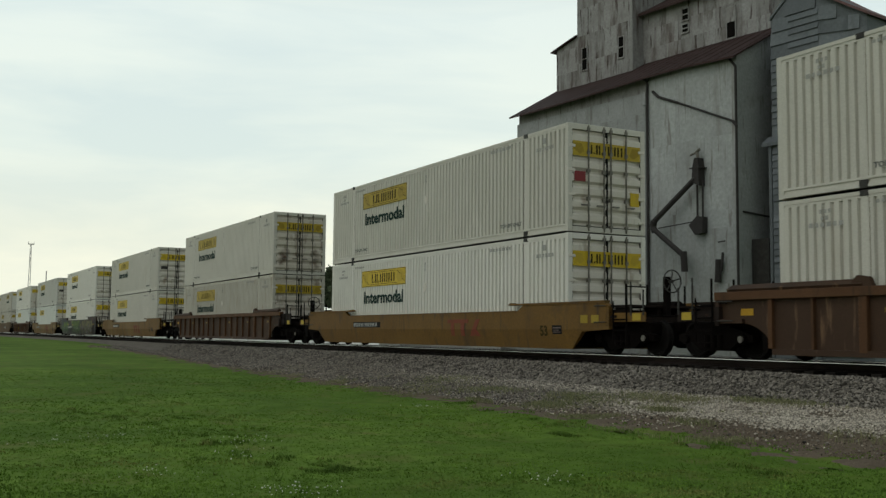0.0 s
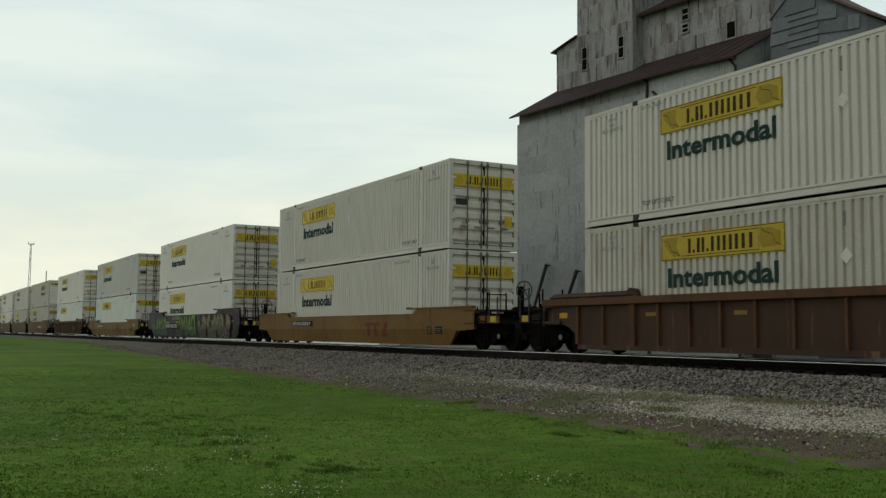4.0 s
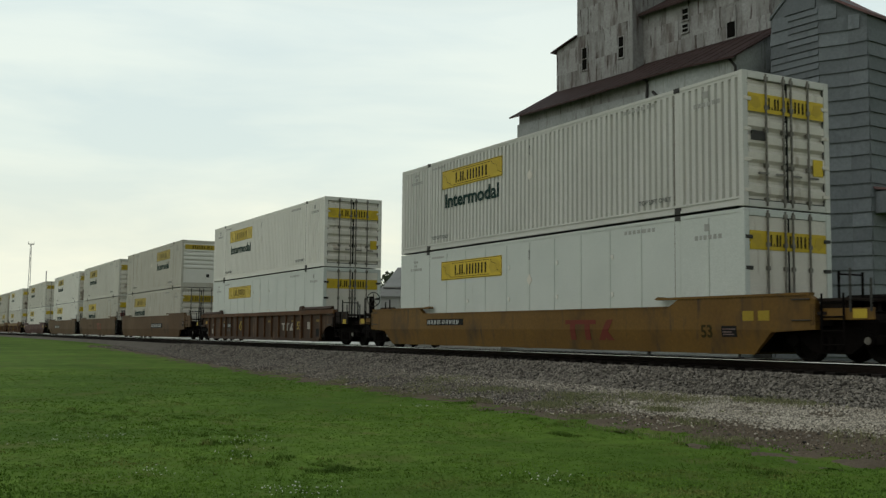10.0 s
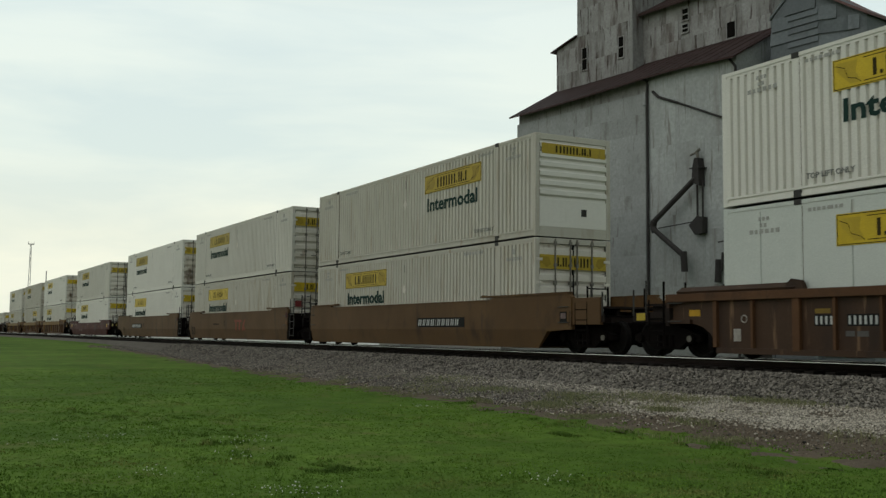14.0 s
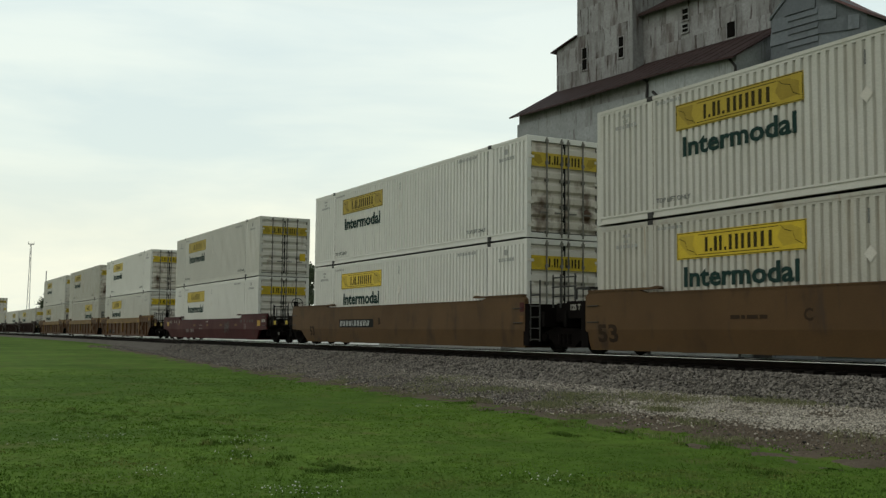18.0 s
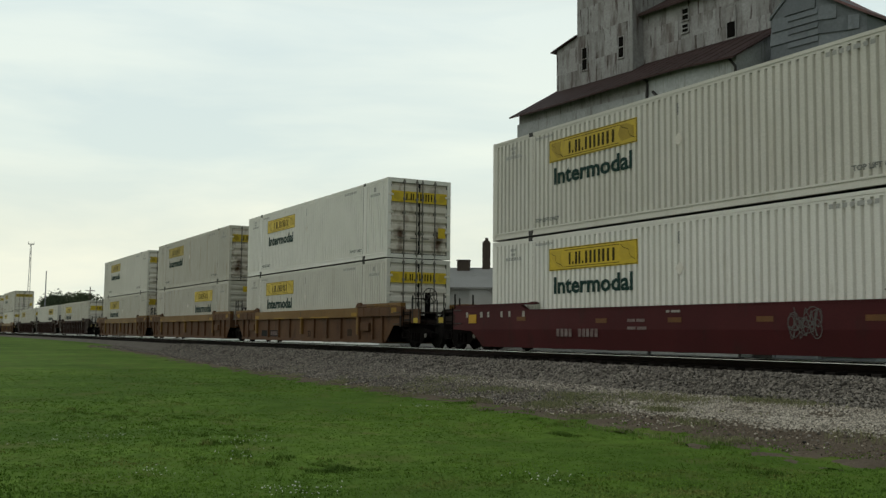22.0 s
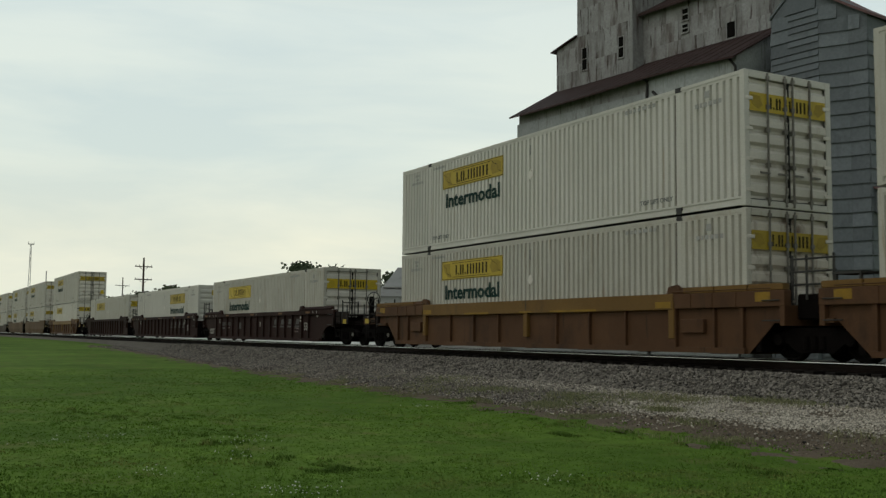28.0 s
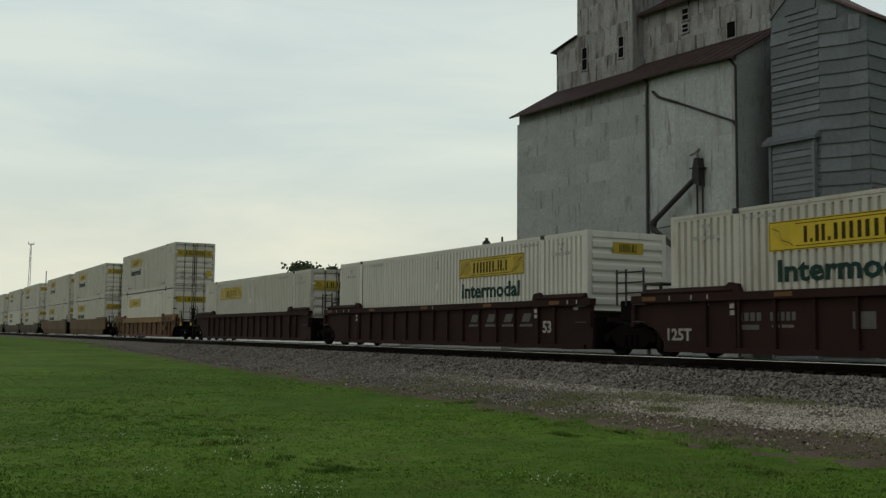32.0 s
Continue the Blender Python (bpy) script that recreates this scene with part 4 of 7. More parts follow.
for i in range(13):
    piece("wall_rib", "wall rib", "far_wall", boxes((-0.03, 0.03, 0.11, 0.15, -0.6, 3.05)), shed, pose(0.4 + i * 0.95, 0, 0))
bm = bmesh.new()
box(bm, 5.25, 5.72, 4.6, 5.1, 4.2, 6.15, 0.03)
rod(bm, (5.5, 4.85, 6.15), (5.5, 4.85, 6.4), 0.1)
box(bm, 5.33, 5.66, 4.7, 5.0, 6.13, 6.22)
part("flue", bm, "pole", roof, "dark brown flue with a cap")
bm = bmesh.new()
box(bm, 3.75, 4.5, 4.1, 4.8, 4.0, 4.95)
box(bm, 3.7, 4.55, 4.05, 4.85, 4.95, 5.0)
part("roof_box", bm, "pole", roof, "dark brown roof ventilator box")
bm = bmesh.new()
prism(bm, [(0.3, 3.2), (0.3, 3.12), (-1.0, 2.5), (-1.0, 2.58)], "x", -0.2, 1.15)
part("porch_roof", bm, "far_roof", roof)
bm = bmesh.new()
box(bm, -0.1, 1.05, -0.9, 0.14, -0.6, 2.5)
part("porch", bm, "far_wall", shed)
bm = bmesh.new()
for x in (5.0, 5.45):
    box(bm, x, x + 0.2, 0.1, 0.145, 1.6, 2.5)
part("window", bm, "dark", shed)
bm = bmesh.new()
box(bm, 6.35, 6.5, 4.0, 4.15, 4.0, 4.4)
part("roof_vent", bm, "dark", roof)
bm = bmesh.new()
prism(bm, [(5.0, -0.6), (5.0, 2.95), (5.9, 2.95), (6.7, 2.35), (6.7, -0.6)], "y", -1.3, 0.6)
part("lean_to", bm, "far_wall", shed)
bm = bmesh.new()
prism(bm, [(4.9, 2.96), (5.92, 2.96), (6.78, 2.32), (6.86, 2.36), (5.98, 3.04), (4.9, 3.04)], "y", -1.4, 1.4)
part("lean_to_roof", bm, "far_roof", shed)


def utility_pole(x, y, top, arms, label, wide=1.3):
    p = tagged(new("utility_pole"), label, "utility pole", "utility poles")
    p.matrix_basis = pose(x, y, -0.6, 0, 0, 10)
    bm = bmesh.new()
    rod(bm, (0, 0, -0.3), (0, 0, top + 0.6), 0.20, 10, 0.13)
    part("pole", bm, "pole", p)
    for z in arms:
        bm = bmesh.new()
        box(bm, -0.08, 0.08, -wide, wide, z + 0.6, z + 0.74)
        rod(bm, (0.05, -wide * 0.5, z + 0.6), (0.05, 0, z + 0.1), 0.03, 6)
        rod(bm, (0.05, wide * 0.5, z + 0.6), (0.05, 0, z + 0.1), 0.03, 6)
        arm = part("cross_arm", bm, "pole", p)
        for u in (-0.92, -0.5, 0.5, 0.92):
            piece("insulator", "insulator", "mast", lambda bm: rod(bm, (0, 0, 0), (0, 0, 0.22), 0.05, 6, 0.03), arm, pose(0, u * wide, z + 0.74))


utility_pole(-152.6, 15.7, 11.3, (9.9, 8.0), "weathered wooden utility pole with two cross arms")
utility_pole(-257, 33, 13.6, (11.5,), "distant wooden utility pole with one cross arm", 1.8)
utility_pole(-101.7, 46.3, 12.0, (10.3, 8.6), "wooden utility pole behind the metal shed", 1.2)


def lattice_mast(x, y, top, wide, head, label):
    m = tagged(new("radio_mast"), label, "radio mast")
    m.matrix_basis = pose(x, y, -0.6)
    for i in range(3):
        a = i * 2.094 + 0.4
        bm = bmesh.new()
        rod(bm, (wide * math.cos(a), wide * math.sin(a), 0), (wide * 0.3 * math.cos(a), wide * 0.3 * math.sin(a), top + 0.6), 0.07, 6)
        part("leg", bm, "mast", m)
    bm = bmesh.new()
    n = int(top / 1.6)
    for k in range(n):
        for i in range(3):
            a, b = i * 2.094 + 0.4, (i + 1) * 2.094 + 0.4
            r1 = wide * (1 - 0.7 * k / n)
            rod(bm, (r1 * math.cos(a), r1 * math.sin(a), k * 1.6), (r1 * math.cos(b), r1 * math.sin(b), k * 1.6 + 1.6), 0.02, 4)
    part("bracing", bm, "mast", m)
    if head:
        bm = bmesh.new()
        box(bm, -0.7, 0.7, -0.7, 0.7, top + 0.5, top + 0.62)
        for u in (-0.6, 0.6):
            rod(bm, (0, u, top + 0.4), (0, u, top + 1.2), 0.05, 6)
        part("antenna_head", bm, "mast", m)


lattice_mast(-267.2, 12.75, 21.6, 0.5, True, "tall grey lattice radio mast")
utility_pole(-271.6, 27.8, 11.7, (10.6,), "distant wooden utility pole with one cross arm", 1.2)
lattice_mast(-266, 16.4, 15.0, 0.18, False, "thin distant antenna mast")


def tree(x, y, top, wide, seed, label):
    rnd = random.Random(seed)
    t = tagged(new("tree"), label, "tree", "trees beyond the track")
    t.matrix_basis = pose(x, y, -0.6)
    h = top + 0.6
    bm = bmesh.new()
    rod(bm, (0, 0, -0.2), (0.1, 0, h * 0.45), 0.28, 8, 0.18)
    tips = []
    for i in range(9):
        a, z0 = rnd.uniform(0, 6.28), h * rnd.uniform(0.28, 0.45)
        e = Vector((math.cos(a) * wide * rnd.uniform(0.3, 0.75), math.sin(a) * wide * rnd.uniform(0.3, 0.75), h * rnd.uniform(0.5, 0.92)))
        rod(bm, (0.1, 0, z0), e, 0.12, 6, 0.03)
        tips.append(e)
    part("trunk", bm, "bark", t)
    verts, faces = [], []
    for c in tips:
        for _ in range(230):
            p = c + Vector((rnd.gauss(0, 0.24), rnd.gauss(0, 0.24), rnd.gauss(0, 0.14))) * wide
            if p.z > h:
                continue
            s = rnd.uniform(0.16, 0.42)
            u = Vector((rnd.uniform(-1, 1), rnd.uniform(-1, 1), rnd.uniform(-1, 1))).normalized()
            v = u.orthogonal().normalized()
            w = u.cross(v)
            b = len(verts)
            verts += [p + v * s, p + w * s * 0.7, p - v * s, p - w * s * 0.7, p + u * s * 0.5]
            faces += [(b, b + 1, b + 4), (b + 1, b + 2, b + 4), (b + 2, b + 3, b + 4), (b + 3, b, b + 4)]
    me = bpy.data.meshes.new("crown")
    me.from_pydata([tuple(v) for v in verts], [], faces)
    me.materials.append(M["leaf"])
    crown = new("crown", me)
    crown.parent = t


for i, (x, y, top, wide) in enumerate(((-141.7, 35.9, 10.9, 4.0), (-146, 33, 9.2, 3.0), (-139, 41, 10.6, 2.6), (-133, 48, 9.6, 3.4), (-190, 29, 9.2, 3.2), (-205, 31, 8.4, 4.0), (-215, 30, 8.8, 4.0), (-240, 34, 9.0, 5.0), (-160, 34, 8.6, 3.0), (-316.6, 28.8, 12.6, 5.5), (-318, 25.5, 10.5, 4.5), (-314, 33.5, 11.6, 4.5), (-311, 40, 10.6, 5.5), (-309, 44.5, 10.2, 4.5), (-307, 49, 9.4, 5.0), (-306, 56, 8.8, 5.0))):
    tree(x, y, top, wide, 40 + i, "leafy broad green tree beyond the track")


# ---- containers: 16.15 m long, door end at +x, nose at -x, base at z = 0 ----
CL, CW, CH = 16.154, 1.2955, 2.896
HALF = CL / 2
POST = HALF - 2.03   # lifting posts at the 12.2 m positions


def corrugated(x0, x1, z0, z1, pitch, y_out, y_in):
    """An upright trapezoid-ribbed side sheet."""
    def build(bm):
        n = max(1, round((x1 - x0) / pitch))
        p = (x1 - x0) / n
        pts = []
        for i in range(n):
            a = x0 + i * p
            pts += [(a, y_out), (a + 0.54 * p, y_out), (a + 0.66 * p, y_in), (a + 0.88 * p, y_in)]
        pts.append((x1, y_out))
        lo, hi = [bm.verts.new((x, y, z0)) for x, y in pts], [bm.verts.new((x, y, z1)) for x, y in pts]
        for i in range(len(pts) - 1):
            bm.faces.new((lo[i], lo[i + 1], hi[i + 1], hi[i]))
    return build


def plated(x0, x1, z0, z1, pitch, y_out):
    """A flat sheet-and-post side: smooth plates with narrow sunk seams."""
    def build(bm):
        s = math.copysign(1, y_out)
        pts = [(x0, y_out)]
        for k in range(-7, 8):
            x = 0.12 + pitch * (k + 0.5)
            if x0 + 0.2 < x < x1 - 0.2:
                pts += [(x - 0.022, y_out), (x - 0.014, y_out - s * 0.035), (x + 0.014, y_out - s * 0.035), (x + 0.022, y_out)]
        pts.append((x1, y_out))
        lo, hi = [bm.verts.new((x, y, z0)) for x, y in pts], [bm.verts.new((x, y, z1)) for x, y in pts]
        for i in range(len(pts) - 1):
            bm.faces.new((lo[i], lo[i + 1], hi[i + 1], hi[i]))
    return build


def plated(x0, x1, z0, z1, pitch, y_out):
    """A flat sheet-and-post side: smooth plates with narrow sunk seams."""
    def build(bm):
        s = math.copysign(1, y_out)
        n = round((x1 - x0) / pitch)
        pts = [(x0, y_out)]
        for i in range(1, n):
            x = x0 + (x1 - x0) * i / n
            pts += [(x - 0.016, y_out), (x - 0.01, y_out - s * 0.02), (x + 0.01, y_out - s * 0.02), (x + 0.016, y_out)]
        pts.append((x1, y_out))
        lo, hi = [bm.verts.new((x, y, z0)) for x, y in pts], [bm.verts.new((x, y, z1)) for x, y in pts]
        for i in range(len(pts) - 1):
            bm.faces.new((lo[i], lo[i + 1], hi[i + 1], hi[i]))
    return build


def ladder_profile(x_in, x_out, y0, y1, z0, z1, n):
    """An end sheet with n level ribs pressed into it, as one folded profile."""
    def build(bm):
        pts = [(x_in, z0)]
        step = (z1 - z0 - 0.1) / n
        for k in range(n):
            z = z0 + 0.08 + k * step
            pts += [(x_in, z), (x_out, z + 0.2 * step), (x_out, z + 0.62 * step), (x_in, z + 0.82 * step)]
        pts.append((x_in, z1))
        a, b = [bm.verts.new((x, y0, z)) for x, z in pts], [bm.verts.new((x, y1, z)) for x, z in pts]
        for i in range(len(pts) - 1):
            bm.faces.new((a[i], b[i], b[i + 1], a[i + 1]))
    return build


def bars(x0, z0, widths, h, gap, y, depth):
    def build(bm):
        x = x0
        for w in widths:
            box(bm, x, x + w, *sorted((y, y + depth)), z0, z0 + h)
            x += w + gap
    return build


# upright bars that stand for the name on the signs: offset, width, height share
NAME_BARS = ((0.11, 0.075, 1.0), (0.25, 0.06, 0.22), (0.37, 0.085, 1.0), (0.51, 0.075, 1.0), (0.65, 0.06, 0.22), (0.78, 0.08, 1.0), (0.95, 0.08, 1.0), (1.11, 0.08, 1.0), (1.28, 0.08, 1.0), (1.44, 0.085, 1.0), (1.62, 0.085, 1.0), (1.82, 0.085, 1.0))


def name_bars(x0, z0, long, h, flat, depth, axis="y"):
    """The row of bars, on a side (axis y) or across an end (axis x)."""
    def build(bm):
        for o, w, k in NAME_BARS:
            a, b = x0 + long * o / 1.95, x0 + long * (o + w) / 1.95
            lo, hi = sorted((flat, flat + depth))
            if axis == "y":
                box(bm, a, b, lo, hi, z0, z0 + h * k)
            else:
                box(bm, lo, hi, a, b, z0, z0 + h * k)
    return build


def side_marks(root, s, word, sign, dull):
    """The yellow sign, the word under it and the small stencils on the side s (-1 or 1)."""
    face = s * (CW + 0.004)
    if sign:
        sg = piece("sign", "sign %d" % s, "dull_yellow" if dull else "yellow", boxes((-5.14, -1.45, *sorted((s * CW, face)), 1.905, 2.505)), root, label="yellow sign panel")
        tagged(piece("lettering", "name bars %d" % s, "brown_letter", name_bars(-4.36, 2.04, 2.08, 0.32, face, s * 0.004), sg), kind="stuff")
        piece("border", "sign border %d" % s, "brown_letter", boxes(*[(a, b, *sorted((face, face + s * 0.003)), c, d) for a, b, c, d in
              ((-5.12, -1.47, 2.475, 2.49), (-5.12, -1.47, 1.92, 1.935), (-5.12, -5.105, 1.935, 2.475), (-1.485, -1.47, 1.935, 2.475))]), sg)
        piece("emblem", "left emblem %d %d" % (s, dull), "amber" if dull else "mid_yellow", lambda bm: prism(bm, [(-5.03, 2.42), (-5.03, 2.26), (-4.74, 1.99), (-4.5, 1.99), (-4.63, 2.2), (-4.58, 2.42)], "y", face, face + s * 0.003), sg)
        piece("emblem", "right emblem %d %d" % (s, dull), "amber" if dull else "mid_yellow", lambda bm: prism(bm, [(-1.57, 2.05), (-1.57, 2.32), (-1.82, 2.42), (-2.08, 2.42), (-2.18, 2.2), (-2.04, 2.01)], "y", face, face + s * 0.003), sg)
        piece("border", "sign scroll %d" % s, "brown_letter", boxes(*[(a, b, *sorted((face, face + s * 0.003)), c, d) for a, b, c, d in ((-4.45, -2.15, 2.415, 2.43), (-4.45, -2.15, 1.98, 1.995))]), sg)
        for q, row in enumerate((((-5.06, 2.38), (-4.86, 2.3), (-4.8, 2.12), (-4.6, 2.06), (-4.5, 1.985)), ((-1.53, 2.02), (-1.72, 2.11), (-1.79, 2.28), (-2.0, 2.34), (-2.1, 2.425)))):
            def scroll(bm, row=row):
                for (ax, az), (bx, bz) in zip(row, row[1:]):
                    prism(bm, [(ax, az - 0.007), (bx, bz - 0.007), (bx, bz + 0.007), (ax, az + 0.007)], "y", *sorted((face + s * 0.003, face + s * 0.006)))
            piece("border", "sign scroll end %d %d" % (s, q), "brown_letter", scroll, sg)
    turn = pose(0, 0, 0) if s < 0 else Matrix.Rotation(radians(180), 4, "Z")
    if word:
        ob = new("word", text_mesh("Intermodal", 0.60, "dark_letter", 3.28))
        ob.parent = root
        ob.matrix_basis = Matrix.Translation((-4.92 if s < 0 else -1.64, s * (CW + 0.003), 1.31)) @ turn
        tagged(ob, "dark green lettering")
    for x in (-HALF + 2.25, POST - 1.35):
        ob = tagged(new("stencil", text_mesh("TOP LIFT ONLY", 0.15, "grey_letter", 1.15)), kind="stuff")
        ob.parent = root
        ob.matrix_basis = Matrix.Translation((x if s < 0 else x + 1.1, s * (CW + 0.002), 0.34)) @ turn
    for k, (x, z, widths, h, gap) in enumerate(((POST + 0.55, 2.30, (0.10, 0.07, 0.10, 0.1, 0.1, 0.1), 0.10, 0.05), (POST + 0.85, 2.48, (0.16,), 0.16, 0), (POST - 1.9, 2.62, (0.1, 0.1, 0.1, 0.1, 0.16, 0.1, 0.1), 0.09, 0.06), (-HALF + 0.75, 2.30, (0.1, 0.07, 0.1, 0.1, 0.08, 0.1), 0.09, 0.05), (-HALF + 1.0, 2.56, (0.06, 0.07, 0.06), 0.08, 0.04), (-HALF + 1.04, 2.43, (0.06, 0.07), 0.08, 0.04), (-POST + 0.25, 2.63, (0.08, 0.06, 0.08, 0.08, 0.14, 0.06, 0.08), 0.07, 0.04))):
        tagged(piece("stencil", "code marks %d %d" % (k, s), "faint_letter", bars(x, z, widths, h, gap, s * (CW - 0.001), s * 0.004), root), kind="stuff")
    piece("dash_mark", "dash mark %d" % s, "grey_letter", boxes((-0.04, 0.0, *sorted((s * CW, face)), 2.28, 2.56)), root)
    piece("placard_holder", "placard holder %d" % s, "doorwhite", lambda bm: prism(bm, [(-0.14, 1.72), (0.0, 1.56), (0.14, 1.72), (0.0, 1.88)], "y", s * CW, face + s * 0.008), root)


def container(x, z, paint="white", wide_nose=False, style="rib", nose_right=False, plain_nose=False, dull=False, door="doorwhite", sign=True, word=True, extra="", label="", group="containers on the train"):
    root = tagged(new("shipping_container"), label or "white ribbed steel container with yellow signs", "container", group)
    root.matrix_basis = pose(x - HALF, 0, z, 0, 0, 180 if nose_right else 0)
    for s in (-1, 1):
        yo, yi = s * (CW - 0.004), s * (CW - 0.062)
        for a, b, nm in ((-HALF + 0.13, -POST - 0.07, "l"), (-POST + 0.07, POST - 0.07, "m"), (POST + 0.07, HALF - 0.13, "r")):
            if style == "rib":
                piece("side_panel", "side panel %s %d" % (nm, s), paint, corrugated(a, b, 0.2, 2.76, 0.205, yo, yi), root)
            else:
                piece("side_panel", "plate panel %s %d" % (nm, s), paint, plated(a, b, 0.2, 2.76, 1.21, yo), root)
        for k, z1 in () if style == "rib" else ((-3.43, 1.21), (-1.06, 1.21), (-1.06, 2.12), (1.33, 1.21), (1.33, 2.12), (3.68, 1.21), (3.68, 2.12)):
            piece("tie_down_tab", "tie-down tab %d" % s, "fresh", lambda bm: prism(bm, [(-0.05, 0.05), (-0.02, -0.06), (0.03, -0.06), (0.05, 0.0), (0.03, 0.06)], "y", *sorted((s * (CW - 0.006), s * (CW + 0.022)))), root, pose(k, 0, z1))
        piece("top_rail", "top rail %d" % s, paint, boxes((-HALF + 0.1, HALF - 0.1, *sorted((s * (CW - 0.09), s * CW)), 2.81, 2.885), (-HALF + 0.1, HALF - 0.1, *sorted((s * (CW - 0.09), s * (CW - 0.014))), 2.755, 2.812)), root)
        piece("bottom_rail", "bottom rail %d" % s, paint, boxes((-HALF + 0.1, HALF - 0.1, *sorted((s * (CW - 0.09), s * (CW + 0.001))), 0.165, 0.21), (-HALF + 0.1, HALF - 0.1, *sorted((s * (CW - 0.09), s * (CW - 0.022))), 0.07, 0.166), (-HALF + 0.1, HALF - 0.1, *sorted((s * (CW - 0.09), s * CW)), 0.02, 0.072)), root)
        for e in (-1, 1):
            piece("corner_post", "corner post %d %d" % (s, e), paint, boxes((*sorted((e * (HALF - 0.14), e * HALF)), *sorted((s * (CW - 0.15), s * CW)), 0.0, CH), bevel=0.01), root)
            p = piece("lift_post", "lift post %d %d" % (s, e), paint, boxes((e * POST - 0.075, e * POST + 0.075, *sorted((s * (CW - 0.09), s * (CW + 0.001))), 0.16, 2.78)), root)
            piece("post_seam", "post seam %d %d" % (s, e), "grime", boxes((e * POST - 0.105 * e - 0.008, e * POST - 0.105 * e + 0.008, *sorted((s * (CW - 0.03), s * (CW - 0.003))), 0.22, 2.75)), p)
            for z0, z1 in ((2.79, CH), (0.0, 0.15)):
                piece("lift_fitting", "lift fitting %d %d %.2f" % (s, e, z0), "casting", boxes((e * POST - 0.09, e * POST + 0.09, *sorted((s * (CW - 0.12), s * (CW + 0.012))), z0, z1)), p, label="dark steel lifting fitting")
        if s == (1 if nose_right else -1):
            side_marks(root, s, word, sign, dull)
    piece("roof", "roof", paint, boxes((-HALF + 0.02, HALF - 0.02, -CW + 0.05, CW - 0.05, 2.83, 2.875)), root)
    piece("floor", "floor", "casting", boxes((-HALF + 0.05, HALF - 0.05, -CW + 0.08, CW - 0.08, 0.05, 0.17)), root)

    if plain_nose:
        piece("nose_panel", "nose panel short", "fresh", ladder_profile(-HALF + 0.05, -HALF - 0.015, -CW + 0.15, CW - 0.15, 1.05, 2.73, 6), root)
        piece("nose_plate", "nose plate", "fresh", boxes((-HALF - 0.002, -HALF + 0.03, -CW + 0.15, CW - 0.15, 0.28, 1.06), bevel=0.006), root)
        for y in (-0.35, 0.62):
            piece("nose_hatch", "nose hatch", "casting", boxes((-HALF - 0.012, -HALF, y - 0.09, y + 0.09, 0.62, 0.82)), root, label="small dark square hatch")
    else:
        piece("nose_panel", "nose panel", paint, ladder_profile(-HALF + 0.03, -HALF - 0.015, -CW + 0.15, CW - 0.15, 0.28, 2.73, 8), root)
    piece("nose_sill", "nose sill", paint, boxes((-HALF + 0.002, -HALF + 0.09, -CW + 0.15, CW - 0.15, 0.0, 0.29), bevel=0.006), root)
    piece("nose_header", "nose header", paint, boxes((-HALF + 0.002, -HALF + 0.09, -CW + 0.15, CW - 0.15, 2.72, CH - 0.004), bevel=0.006), root)
    nw = 1.1 if wide_nose else 0.5
    sg = piece("sign", "nose sign %.1f" % nw, "dull_yellow" if dull else "yellow", boxes((-HALF - 0.022, -HALF - 0.017, -nw, nw, 2.32, 2.62)), root, label="yellow sign panel")
    piece("lettering", "nose bars %.1f" % nw, "brown_letter", name_bars(-nw * 0.6, 2.37, nw * 1.2, 0.2, -HALF - 0.022, -0.005, "x"), sg)

    # the door end
    piece("door_header", "door header", paint, boxes((HALF - 0.12, HALF - 0.002, -CW + 0.15, CW - 0.15, 2.74, CH), bevel=0.006), root)
    piece("door_sill", "door sill", paint, boxes((HALF - 0.12, HALF - 0.002, -CW + 0.15, CW - 0.15, 0.0, 0.14), bevel=0.006), root)
    for s in (-1, 1):
        y0, y1 = sorted((s * 0.017, s * (CW - 0.15)))

        if style == "rib":
            leaf = ladder_profile(HALF - 0.085, HALF - 0.018, y0, y1, 0.15, 2.73, 7)
        else:
            leaf = boxes((HALF - 0.055, HALF - 0.022, y0, y1, 0.15, 2.73))
        d = piece("door", "door leaf %s %d" % (style, s), door, leaf, root)
        for k, u in enumerate((0.115, 0.63)):
            def lock(bm, u=u):
                y = s * u
                rod(bm, (HALF + 0.012, y, 0.03), (HALF + 0.012, y, 2.87), 0.024, 8)
                for z in (0.12, 0.85, 1.6, 2.1, 2.72):
                    box(bm, HALF - 0.045, HALF + 0.035, y - 0.045, y + 0.045, z, z + 0.09)
            piece("lock_rod", "lock rod %d %d" % (s, k), "galv", lock, d, label="galvanised lock rod")
            piece("handle", "lock handle %d %d" % (s, k), "galv", lambda bm, u=u: box(bm, HALF + 0.02, HALF + 0.05, *sorted((s * u - s * 0.02, s * u + s * 0.26)), 0.70, 0.74), d)
        for z in (0.3, 0.95, 1.6, 2.25):
            piece("hinge", "hinge %s %d %.2f" % (style, s, z), "doorwhite" if style == "rib" else "casting", boxes((HALF - 0.03, HALF + 0.012, *sorted((s * (CW - 0.24), s * (CW - 0.03))), z, z + 0.08), bevel=0.01), d)
        piece("gasket", "gasket %d" % s, "casting", boxes((HALF - 0.05, HALF - 0.03, *sorted((s * (CW - 0.175), s * (CW - 0.135))), 0.15, 2.73)), d)
    piece("door_gasket", "door gasket", "black", boxes((HALF - 0.06, HALF - 0.012, -0.026, 0.026, 0.15, 2.73)), root)
